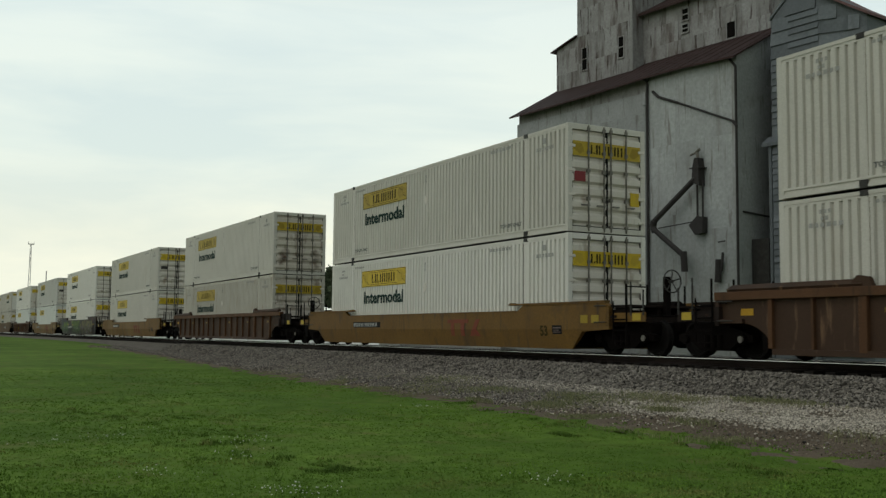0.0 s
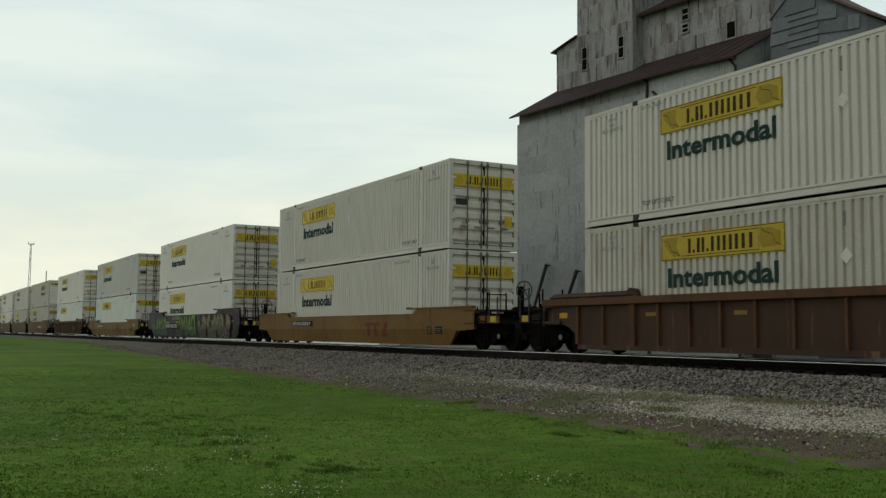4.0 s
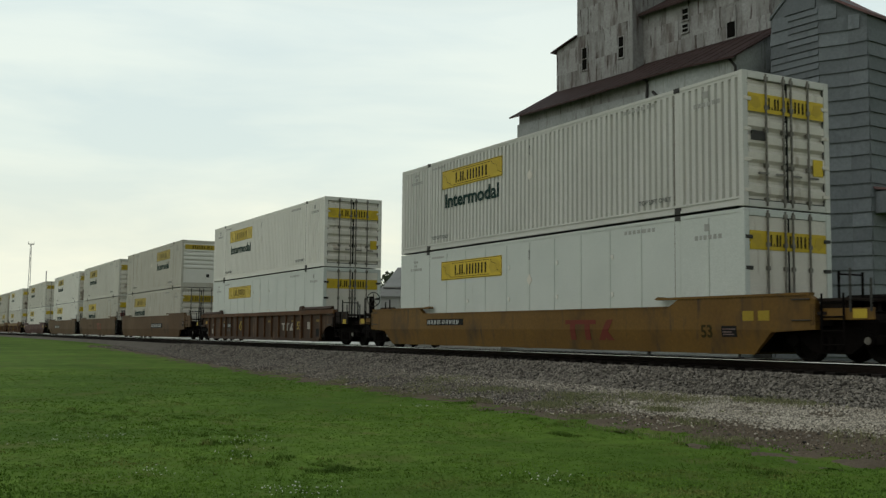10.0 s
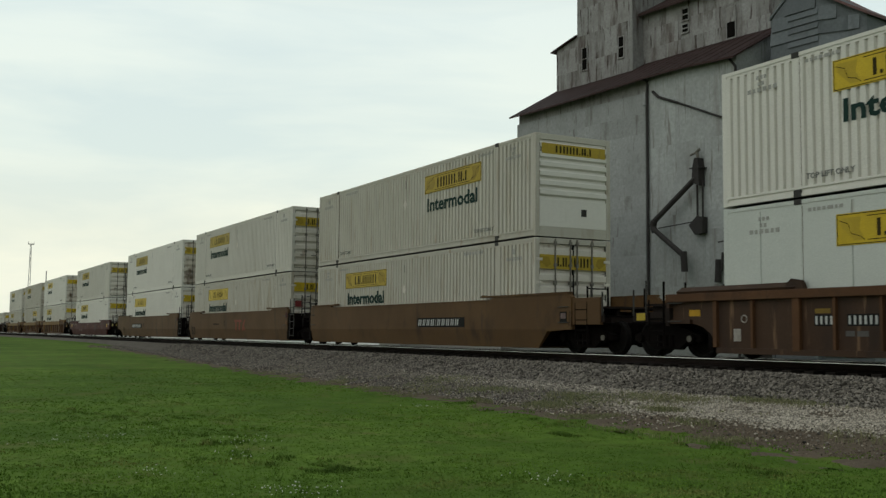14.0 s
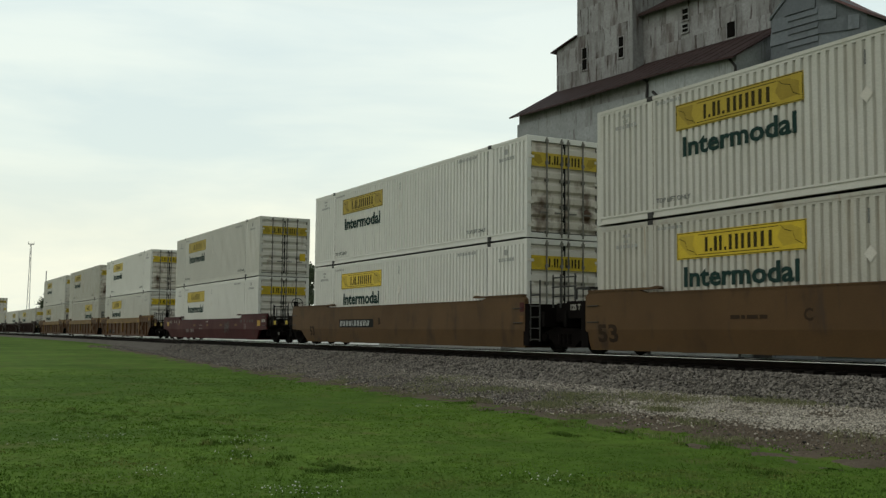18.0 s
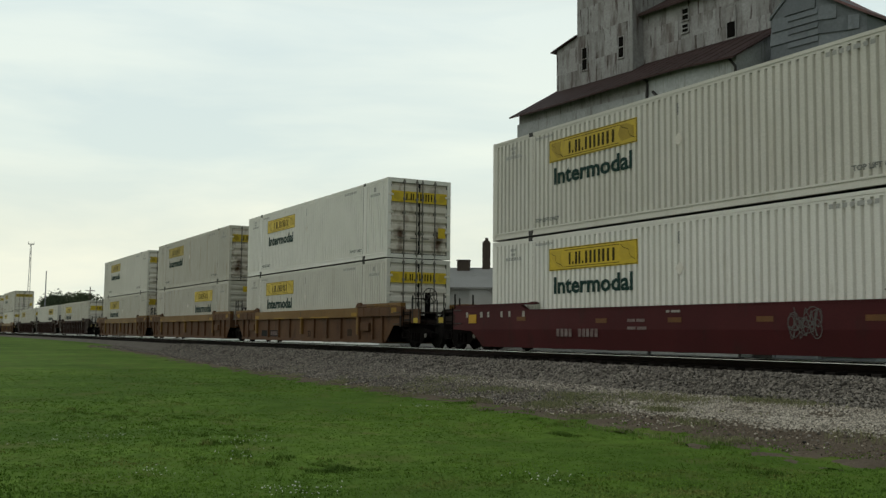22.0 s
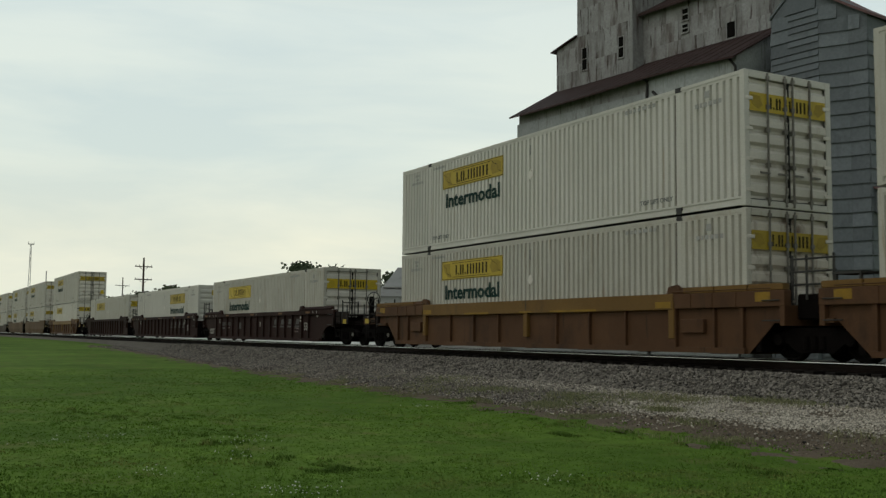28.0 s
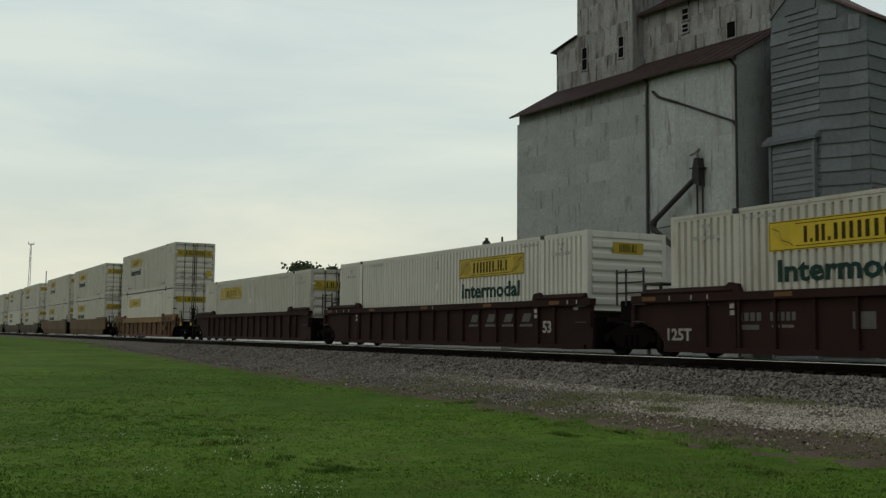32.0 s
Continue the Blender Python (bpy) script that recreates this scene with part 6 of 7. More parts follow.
    if brake and right == "c":
        near = Matrix.Translation((-1.35 if trim else 0.0, 0, 0))
        b = piece("brake_stand", "brake stand", "truck", boxes((10.82, 10.94, -0.48, -0.30, 0.9, 1.9), bevel=0.02), car, near)
        piece("brake_wheel", "brake wheel", "casting", lambda bm: (ring(bm, (11.08, -0.4, 1.78), (1, 0, 0), 0.27, 0.018), [rod(bm, (11.06, -0.4, 1.78), (11.08, -0.4 + 0.27 * math.cos(a), 1.78 + 0.27 * math.sin(a)), 0.014, 6) for a in (0.3, 1.55, 2.8, 4.07, 5.3)],
              rod(bm, (10.98, -0.4, 1.78), (11.1, -0.4, 1.78), 0.04, 8)), b, label="spoked hand brake wheel")
        piece("air_reservoir", "air reservoir", "truck", lambda bm: rod(bm, (9.2, 0.5, 1.15), (10.3, 0.5, 1.15), 0.2, 12), car)
    return car


def lay_on_side(bm, z):
    """Bends what is drawn on a smooth side, with its foot at height z, round the crease below which the side leans inwards."""
    bmesh.ops.bisect_plane(bm, geom=bm.verts[:] + bm.edges[:] + bm.faces[:], plane_co=(0, 0, 0.62 - z), plane_no=(0, 0, 1))
    for v in bm.verts:
        v.co.y += 0.18 * max(0.0, 0.62 - z - v.co.z)


def logo_blocks(car, x, z, material, h=0.42, size=1.0, y=-1.505):
    """A worn road emblem on the near side: one long bar, two upright bars under it and two leaning ones."""
    shapes = ([(0.0, 0.78), (0.0, 1.0), (1.28, 1.0), (1.28, 0.78)], [(0.2, 0.0), (0.2, 0.8), (0.42, 0.8), (0.42, 0.0)], [(0.82, 0.0), (0.82, 0.8), (1.04, 0.8), (1.04, 0.0)],
              [(1.36, 0.0), (1.72, 1.0), (1.96, 1.0), (1.6, 0.0)], [(1.7, 0.0), (1.55, 0.4), (1.72, 0.5), (1.98, 0.0)])
    for k in range(5):
        def build(bm, k=k):
            prism(bm, [(a * size, b * h) for a, b in shapes[k]], "y", -0.004 - 0.0004 * k, 0.0)
            if y < -1.5:
                lay_on_side(bm, z)
        piece("emblem", "emblem %d %.2f %.2f %.2f" % (k, h, size, z), material, build, car, pose(x, y, z))


def number_plate(car, x, z, back=True, n=10, y=-1.507, long=1.35, high=1.0):
    """Road number: plain white bars, some on a black panel."""
    p = car
    if back:
        p = piece("number_panel", "number panel %.3f" % y, "black", boxes((-0.06, 2.26, y - 0.003, y + 0.002, -0.05, 0.25)), car, pose(x, 0, z) @ Matrix.Diagonal((long, 1, high, 1)), "black number panel")
        x = z = 0
    at = 0.0
    for i in range(n):
        w = (0.15, 0.12, 0.13, 0.15, 0.02)[i] if i < 5 else 0.135
        q = 0.36 * w if w > 0.05 else w
        piece("number_bar", "number bar %.3f %.3f" % (w, y), "plate_letter", lambda bm, w=w, q=q: [prism(bm, [(c, 0.0), (c + q, 0.0), (c + q + 0.03, 0.2), (c + 0.03, 0.2)], "y", y - 0.007, y - 0.004) for c in ((0.0, w - q) if w > 0.05 else (0.0,))], p, pose(x + at, 0, z))
        at += w + 0.08


def small_marks(car, x, z, widths, h, y=-1.506, material="white_letter"):
    tagged(piece("stencil", "stencil %s %.2f %.3f" % (widths, h, y), material, bars(0, 0, widths, h, 0.05, y, -0.003), car, pose(x, 0, z)), kind="stuff")


def notice(car, x, z):
    """A small dark printed notice with three lines of pale bars."""
    p = piece("notice", "side notice", "black", lambda bm: (box(bm, 0, 0.43, -1.507, -1.495, 0, 0.23), lay_on_side(bm, z)), car, pose(x, 0, z), "small dark printed notice")
    for k, (a, w) in enumerate(((0.15, 0.36), (0.09, 0.26), (0.04, 0.32))):
        piece("print_line", "notice line %d" % k, "worn_letter", lambda bm, a=a, w=w: (box(bm, 0.04, 0.04 + w, -1.510, -1.507, a, a + 0.025), lay_on_side(bm, z)), p)


def slanted_emblem(car):
    """Four slanted, underlined plain shapes in dim grey: a worn road emblem."""
    for k in (2.22, 3.16, 4.11, 5.05):
        piece("emblem", "slanted emblem", "dim_letter", lambda bm: prism(bm, [(0.12, 0.13), (0.5, 0.13), (0.62, 0.36), (0.24, 0.36)], "y", -1.388, -1.392), car, pose(k, 0, 0.70))
        piece("emblem", "emblem underline", "dim_letter", lambda bm: prism(bm, [(0.0, 0.0), (0.66, 0.0), (0.69, 0.075), (0.06, 0.075)], "y", -1.388, -1.392), car, pose(k, 0, 0.70))


def chord_marks(car):
    """Dull reflectors and small white marks along the top chord and the corner posts."""
    for k in (-8.6, -4.6, -0.5, 3.5, 6.9):
        piece("reflector", "chord reflector", "dull_orange", boxes((-0.23, 0.23, -1.512, -1.498, 1.27, 1.36)), car, pose(k, 0, 0), "dull orange reflector")
    for k in (-7.9, -7.2, -6.7, 0.1, 7.5, 7.9):
        piece("white_mark", "chord mark", "worn_white", boxes((-0.02, 0.02, -1.512, -1.498, 1.27, 1.37)), car, pose(k, 0, 0))
    for k in (-6.0, 6.0):
        for z in (0.92, 1.06):
            piece("white_mark", "post mark", "worn_white", boxes((-0.06, 0.06, -1.485, -1.476, 0, 0.1)), car, pose(k, 0, z))
    for k, z, w in ((-6.9, 1.14, 0.12), (7.6, 1.12, 0.2), (8.1, 1.12, 0.1)):
        if k < 8:
            piece("white_mark", "small mark %.2f" % w, "worn_white", boxes((0, w, -1.392, -1.38, 0, 0.07)), car, pose(k, 0, z))


def scribble(car, x, z, w, h):
    """A tangle of thin pale chalk loops."""
    rnd = random.Random(9)
    for n in range(5):
        bm = bmesh.new()
        pts = []
        for i in range(40):
            a = i * 0.55 + n
            pts.append((x + w * (0.5 + 0.42 * math.sin(a * 0.31 + n) + 0.1 * math.cos(a)), z + h * (0.5 + 0.3 * math.sin(a + rnd.uniform(-0.3, 0.3)) + 0.2 * math.sin(0.23 * a + 2 * n))))
        prev = None
        for i in range(1, 39):
            (ax, az), (bx, bz) = pts[i - 1], pts[i + 1]
            d = math.hypot(bx - ax, bz - az) or 1
            nx, nz = -(bz - az) / d * 0.009, (bx - ax) / d * 0.009
            q = (bm.verts.new((pts[i][0] + nx, -1.506 - 0.001 * n, pts[i][1] + nz)), bm.verts.new((pts[i][0] - nx, -1.506 - 0.001 * n, pts[i][1] - nz)))
            if prev:
                bm.faces.new((prev[0], q[0], q[1], prev[1]))
            prev = q
        part("chalk_loop", bm, "dim_letter", car)


def lettered(car, text, size, x, z, y, material, width=None):
    me = text_mesh(text, size, material, width)
    if y < -1.5 and z < 0.6:
        me = me.copy()
        bm = bmesh.new()
        bm.from_mesh(me)
        lay_on_side(bm, z)
        bm.to_mesh(me)
        bm.free()
    ob = new("lettering", me)
    ob.parent = car
    ob.matrix_basis = pose(x, y, z)
    return ob


def graffiti(car):
    """Bold abstract sprayed shapes along the near side."""
    rnd = random.Random(77)
    layer = [0]

    def on_side(x, z):
        """A point of the side's skin, a hair in front of it; each coat lies over the one before."""
        z = max(0.16, min(1.60 if abs(x) > 6.4 else 1.41, z))
        y = 1.50 if z > 0.62 else 1.50 - 0.09 * (0.62 - z) / 0.5
        return x, -(y + 0.003 + 0.0005 * layer[0]), z

    def blob(x0, z0, w, h, material, lobes, wild=1.0):
        layer[0] += 1
        bm = bmesh.new()
        ph = [rnd.uniform(0, 6.28) for _ in range(3)]
        rings = []
        for q in (0.25, 0.5, 0.75, 1.0):
            row = []
            for i in range(36):
                a = 2 * math.pi * i / 36
                r = q * (1 + wild * (0.22 * math.sin(lobes * a + ph[0]) + 0.14 * math.sin((lobes + 2) * a + ph[1]) + 0.08 * math.sin(7 * a + ph[2])))
                row.append(bm.verts.new(on_side(x0 + w * r * math.cos(a) * 0.5, z0 + h * r * math.sin(a) * 0.5)))
            rings.append(row)
        c = bm.verts.new(on_side(x0, z0))
        for i in range(36):
            j = (i + 1) % 36
            bm.faces.new((rings[0][i], rings[0][j], c))
            for k in range(3):
                bm.faces.new((rings[k][i], rings[k][j], rings[k + 1][j], rings[k + 1][i]))
        part("painted_shape", bm, material, car)

    def fine_of(path, n=6):
        out = []
        for (xa, za), (xb, zb) in zip(path, path[1:]):
            out += [(xa + (xb - xa) * k / n, za + (zb - za) * k / n) for k in range(n)]
        return out + [path[-1]]

    def stroke(name, fine, material, wide, span=2):
        """One brush stroke along a fine path of (x, z)."""
        if len(fine) < 3:
            return
        layer[0] += 1
        bm = bmesh.new()
        prev = None
        for i, (x, z) in enumerate(fine):
            a, b = fine[max(0, i - span)], fine[min(len(fine) - 1, i + span)]
            d = math.hypot(b[0] - a[0], b[1] - a[1]) or 1
            nx, nz = -(b[1] - a[1]) / d * wide, (b[0] - a[0]) / d * wide
            cur = (bm.verts.new(on_side(x + nx, z + nz)), bm.verts.new(on_side(x - nx, z - nz)))
            if prev:
                bm.faces.new((prev[0], cur[0], cur[1], prev[1]))
            prev = cur
        part(name, bm, material, car)

    def bands(fine, lo, hi):
        """The runs of a path that lie between two heights."""
        run, out = [], []
        for p in fine:
            if lo <= p[1] <= hi:
                run.append(p)
            elif run:
                out.append(run)
                run = []
        return out + [run]

    def figure(path, wide, tones, rim, shade=None):
        """One sprayed figure: an outer shade, a black outline, a pale rim low down, the fill from light above to dark below."""
        fine = fine_of(path)
        if shade:
            stroke("painted_shadow", [(p + 0.06, q - 0.04) for p, q in fine], shade, wide + 0.12)
        stroke("painted_outline", fine, "black", wide + 0.045)
        for low in bands(fine, 0.0, rim):
            stroke("painted_glint", low, "graf_pale", wide + 0.018)
        stroke("painted_letter", fine, tones[1], wide)
        for up in bands(fine, 0.82, 2.0):
            stroke("painted_letter", up, tones[0], wide - 0.004)
        for down in bands(fine, 0.0, 0.5):
            stroke("painted_letter", down, tones[2], wide - 0.006)

    def curve(x, w, z0, z1, turns, ph, lean):
        """A loose looping path, no letter."""
        h = z1 - z0
        return [(x + w * (0.12 + 0.6 * u + 0.26 * math.cos(ph + turns * 6.28 * u) + lean * math.sin(3 * (ph + turns * 6.28 * u))), z0 + h * (0.5 + 0.42 * math.sin(ph + turns * 6.28 * u) + 0.12 * math.sin(2.3 * (ph + turns * 6.28 * u)))) for u in [i / 12 for i in range(13)]]

    # the ground coats: blue haze over brown, dark green low down, wine red behind the last figures
    for i in range(11):
        blob(-7.9 + i * 1.68, 0.82, 2.6, 1.5, "graf_dark", 2, 0.25)
    for i in range(26):
        x = -8.4 + i * 0.7
        pick = ("graf_blue", "graf_dark", "graf_blue", "graf_grey") if i < 9 else ("graf_dark", "graf_grey", "graf_dark", "graf_blue") if i < 15 else ("graf_red", "graf_dark", "graf_red", "graf_grey")
        blob(x, rnd.uniform(0.7, 1.2), rnd.uniform(1.2, 1.9), rnd.uniform(0.7, 1.0), pick[i % 4], rnd.choice((2, 3, 4)))
    for i in range(22):
        blob(-8.1 + i * 0.82, 0.3, 1.2, 0.42, ("graf_dark", "graf_moss", "graf_dark")[i % 3], 3)
    blob(-3.15, 1.25, 0.9, 0.4, "graf_red", 3)
    for k in range(5):
        stroke("painted_line", [(-3.45 + 0.14 * k + 0.03 * math.sin(7 * u + k), 1.12 + 0.26 * u) for u in [i / 8 for i in range(9)]], "graf_pale", 0.014)
    for x, z in ((-8.2, 1.15), (-6.6, 1.35), (-5.6, 0.4), (2.6, 1.3)):
        blob(x, z, 0.7, 0.3, "graf_blue", 2)
    for x, w in ((-4.6, 0.9), (-2.1, 0.9), (2.75, 0.5), (5.3, 0.5), (8.9, 1.0)):
        blob(x, 1.02, w, 0.12, "amber", 2, 0.2)
    # green figures before the number panel
    lime = ("graf_lime", "graf_green", "graf_moss")
    blob(-8.35, 0.66, 0.75, 0.6, "graf_green", 2, 0.5)
    for x, w, turns, ph in ((-7.6, 0.8, 1.5, 3.6), (-6.95, 0.8, 1.3, 5.2), (-6.3, 0.85, 1.25, 1.2), (-5.6, 0.85, 1.5, 0.4)):
        figure(curve(x, w, 0.36, 1.34, turns, ph, 0.1), 0.105, lime, 0.8)
    for k in range(9):
        stroke("painted_glint", [(-7.7 + 0.36 * k + 0.12 * u, 0.5 - 0.22 * u + 0.06 * math.sin(9 * u + k)) for u in [i / 8 for i in range(9)]], "graf_pale", 0.012)
    for x in (-7.1, -6.0):
        blob(x, 0.62, 0.28, 0.4, "graf_blue", 2, 0.3)
    # angular lime figures after it
    zig = ([(0.0, 1.28), (0.95, 1.28), (0.95, 0.98), (0.5, 0.7), (0.42, 0.42), (0.95, 0.36), (0.95, 0.2)], [(0.15, 0.25), (0.3, 1.34), (0.62, 0.62), (1.0, 1.34), (1.1, 0.22)], [(0.12, 1.34), (0.3, 0.9), (0.2, 0.3), (0.62, 0.75), (0.8, 1.34), (0.95, 0.6), (0.8, 0.2)], [(0.1, 0.22), (0.2, 1.3), (0.72, 1.3), (0.72, 0.8), (0.45, 0.5), (0.95, 0.62), (0.95, 0.22)])
    for k, (x, shape) in enumerate(zip((-2.55, -1.35, -0.05, 1.15), zig)):
        figure([(x + 1.1 * p, q) for p, q in shape], 0.135, lime, 0.8)
    # rounded tan figures with wine-red shades
    tan = ("graf_tan", "graf_olive", "graf_olive")
    for x, w, turns, ph, lean in ((2.95, 1.75, 1.25, 2.2, 0.05), (4.6, 1.1, 1.1, 0.3, 0.0), (5.5, 1.3, 1.0, 4.0, 0.08), (6.5, 1.35, 1.3, 0.9, 0.0), (7.7, 1.5, 1.2, 2.8, 0.06)):
        figure(curve(x, w, 0.30, 1.36, turns, ph, lean), 0.19, tan, 0.9, "graf_red")
    for x, z, w in ((3.75, 0.75, 0.5), (5.95, 0.3, 0.6), (7.1, 0.9, 0.35), (8.15, 0.5, 0.45)):
        blob(x, z, w + 0.18, 0.52, "graf_red", 2, 0.4)
        blob(x, z, w, 0.36, "graf_haze", 2, 0.4)
        blob(x + 0.03, z, w * 0.4, 0.16, "graf_blue", 3)


# ---- the train, front to back: x of each unit's leading container end at 16 s ----
LOW, HIGH = 0.27, 3.20
TRAIN = []


def C(x, z, **kw):
    ob = container(x, z, **kw)
    TRAIN.append(ob)
    return ob


def car_at(x, *a, **kw):
    ob = well_car(x, *a, **kw)
    TRAIN.append(ob)
    return ob


SMOOTH_Y = "yellow smooth-sided well car with worn paint, carrying two stacked containers"
RIB_B = "brown ribbed well car carrying two stacked containers"
A_, B_, C_, D_, E_, F_, G_ = 159.55, 136.2, 112.8, 89.45, 66.1, 42.72, 19.35
H_, I_, J_, K_, L_, M_, N_ = -4.0, -23.4, -42.78, -66.32, -89.75, -109.15, -128.5
O_, P_, Q_, R_, S_, T_, U_, V_ = -151.9, -171.2, -190.6, -214.3, -237.7, -257.1, -280.5, -299.9
W_ = -323.3

car_at(A_, "ribbed", "car_brown", label=RIB_B)
C(A_, LOW, dull=True, paint="white")
C(A_, HIGH, dull=True, paint="white")

c = car_at(B_, "smooth", "car_yellow", label=SMOOTH_Y)
logo_blocks(c, 1.96, 0.42, "bright_red", 0.5)
number_plate(c, -5.34, 0.72, long=1.03, high=0.66)
lettered(c, "53", 0.37, 7.07, 0.46, -1.504, "brown_letter")
notice(c, 7.65, 0.50)
for k in (8.9, 9.35):
    piece("patch", "paint patch", "amber", boxes((0, 0.3, -1.508, -1.49, 0, 0.2)), c, pose(k, 0, 0.78), "lighter yellow paint patch")
C(B_, LOW, paint="fresh")
C(B_, HIGH, dull=True, paint="white", extra="red")

c = car_at(C_, "ribbed", "car_brown", label=RIB_B)
C(C_, LOW, dull=True, paint="cream", door="sooty")
C(C_, HIGH, dull=True, paint="white", door="sooty")

c = car_at(D_, "smooth", "car_yellow", label=SMOOTH_Y)
logo_blocks(c, 2.1, 0.36, "red_letter", 0.5)
number_plate(c, -5.4, 0.78, long=1.0, high=0.72)
notice(c, 7.6, 0.48)
lettered(c, "53", 0.37, 6.98, 0.46, -1.504, "brown_letter")
C(D_, LOW, paint="white")
C(D_, HIGH, paint="white", extra="vent")

c = car_at(E_, "smooth", "car_grey", label="well car covered in green and blue graffiti, carrying two containers")
graffiti(c)
number_plate(c, -4.75, 0.70, y=-1.575, long=1.36, high=1.05)
C(E_, LOW, paint="fresh", door="sooty")
C(E_, HIGH, paint="fresh", extra="yellow_box")

c = car_at(F_, "smooth", "car_yellow", label=SMOOTH_Y)
logo_blocks(c, 2.0, 0.36, "red_letter", 0.5)
number_plate(c, -5.65, 0.78, long=1.03, high=0.66)
lettered(c, "53", 0.37, 6.96, 0.46, -1.504, "brown_letter")
notice(c, 7.59, 0.47)
for k in (8.2, 8.62):
    piece("patch", "paint patch", "amber", boxes((0, 0.3, -1.508, -1.49, 0, 0.2)), c, pose(k, 0, 0.8), "fresh yellow paint patch")
C(F_, LOW, paint="mint", style="plate", word=False, label="white smooth-plated container with vertical seams and a yellow sign")
C(F_, HIGH, paint="pale", extra="vent")

c = car_at(G_, "ribbed", "car_brown", label="brown ribbed well car with pale road emblem, carrying two containers")
logo_blocks(c, 3.45, 0.56, "worn_white", 0.33, 0.75, -1.39)
lettered(c, "53", 0.46, 5.36, 0.62, -1.39, "amber")
piece("notice", "square notice", "worn_white", boxes((0, 0.4, -1.392, -1.38, 0, 0.3)), c, pose(6.62, 0, 0.62), "small pale notice")
piece("notice", "square label", "black", boxes((0, 0.34, -1.394, -1.38, 0, 0.32)), c, pose(7.6, 0, 0.32), "small dark printed notice")
piece("notice", "tall pale notice", "worn_white", boxes((0, 0.2, -1.392, -1.38, 0, 0.26)), c, pose(-7.72, 0, 0.38), "small pale notice")
piece("round_mark", "round mark", "worn_white", lambda bm: ring(bm, (-7.42, -1.39, 0.84), (0, 1, 0), 0.075, 0.014, 14, 4), c)
piece("round_mark", "round yellow mark", "dull_yellow", lambda bm: ring(bm, (-2.66, -1.39, 0.74), (0, 1, 0), 0.15, 0.02, 18, 4), c)
p = piece("number_panel", "small number panel", "black", boxes((0, 0.5, -1.39, -1.38, 0, 0.22)), c, pose(-5.62, 0, 0.69), "black number panel")
for k in range(4):
    piece("number_bar", "small number bar", "plate_letter", boxes((0, 0.05, -1.394, -1.39, 0.03, 0.19)), p, pose(0.03 + k * 0.115, 0, 0))
p = piece("number_panel", "longer number panel", "black", boxes((0, 0.72, -1.39, -1.38, 0, 0.22)), c, pose(-4.86, 0, 0.69), "black number panel")
for k in range(6):
    piece("number_bar", "small number bar", "plate_letter", None, p, pose(0.03 + k * 0.115, 0, 0))
small_marks(c, -4.9, 0.5, (0.2, 0.25), 0.1, y=-1.39, material="dim_letter")
C(G_, LOW, paint="mint", style="plate", word=False, label="white smooth-plated container with vertical seams and a yellow sign")
C(G_, HIGH, paint="fresh", extra="yellow_box")

THREE = "tan-brown smooth unit of a three-unit well car, carrying two containers"
c = car_at(H_, "smooth", "car_tan", "c", "a", label=THREE, apron=True, brake=False)
number_plate(c, 1.5, 0.74)
C(H_, LOW, dull=True, paint="cream")
C(H_, HIGH, dull=True, paint="cream", nose_right=True, wide_nose=True, plain_nose=True, label="cream ribbed container with its nose end leading")
c = car_at(I_, "smooth", "car_tan", "a", "a", label=THREE, truck_right=False, brake=False)
logo_blocks(c, 0.5, 0.55, "bright_red", 0.54, 0.92)
lettered(c, "53", 0.58, -7.82, 0.33, -1.504, "dark_rub", 0.78)
lettered(c, "C", 0.33, -1.38, 0.8, -1.504, "dark_rub")
small_marks(c, -3.3, 0.84, (0.26, 0.1, 0.3, 0.2), 0.08, material="dark_rub")
plate = piece("end_plate", "end plate", "truck", boxes((-9.2, -8.3, -1.45, -1.36, 0.9, 1.35), bevel=0.01), c, label="dark plate over the shared truck")
ob = new("lettering", text_mesh("125 T", 0.2, "worn_white", 0.42))
ob.parent = plate
ob.matrix_basis = pose(-9.0, -1.452, 1.12)
C(I_, LOW, paint="cream", extra="red")
C(I_, HIGH, dull=True, paint="white", extra="yellow_box")
c = car_at(J_, "smooth", "car_tan", "a", "c", label=THREE, truck_right=False, brake=False)
number_plate(c, -4.7, 0.74)
lettered(c, "B", 0.33, -1.24, 0.8, -1.504, "dark_rub")
lettered(c, "53", 0.5, -7.95, 0.38, -1.504, "dark_rub")
C(J_, LOW, paint="fresh")
C(J_, HIGH, dull=True, paint="fresh", door="sooty")

c = car_at(K_, "smooth", "car_maroon", label="maroon smooth-sided well car with small white markings, carrying two containers")
for k, w in ((-9.24, 0.12), (-8.42, 0.14), (-8.0, 0.1), (-7.27, 0.1), (-6.85, 0.1), (-6.14, 0.12)):
    small_marks(c, k, 0.97, (w,), 0.16, material="worn_white")
piece("reflector", "reflector large", "reflector", boxes((-0.22, 0.22, -1.512, -1.5, 0.80, 1.06)), c, pose(-8.86, 0, 0), "large yellow reflector")
piece("reflector", "reflector wide", "dull_orange", boxes((-0.22, 0.22, -1.512, -1.5, 0.84, 0.95)), c, pose(-6.2, 0, 0.02), "dull orange reflector")
small_marks(c, -4.5, 0.44, (0.13, 0.13, 0.13, 0.13), 0.2, material="worn_letter")
small_marks(c, -3.55, 0.44, (0.12, 0.12, 0.12, 0.12, 0.12), 0.2, material="worn_letter")
small_marks(c, -1.6, 0.62, (0.3, 0.34), 0.07, material="worn_letter")
small_marks(c, -1.6, 0.80, (0.28, 0.3), 0.07, material="worn_letter")
small_marks(c, -0.24, 1.0, (0.12, 0.3), 0.05, material="worn_white")
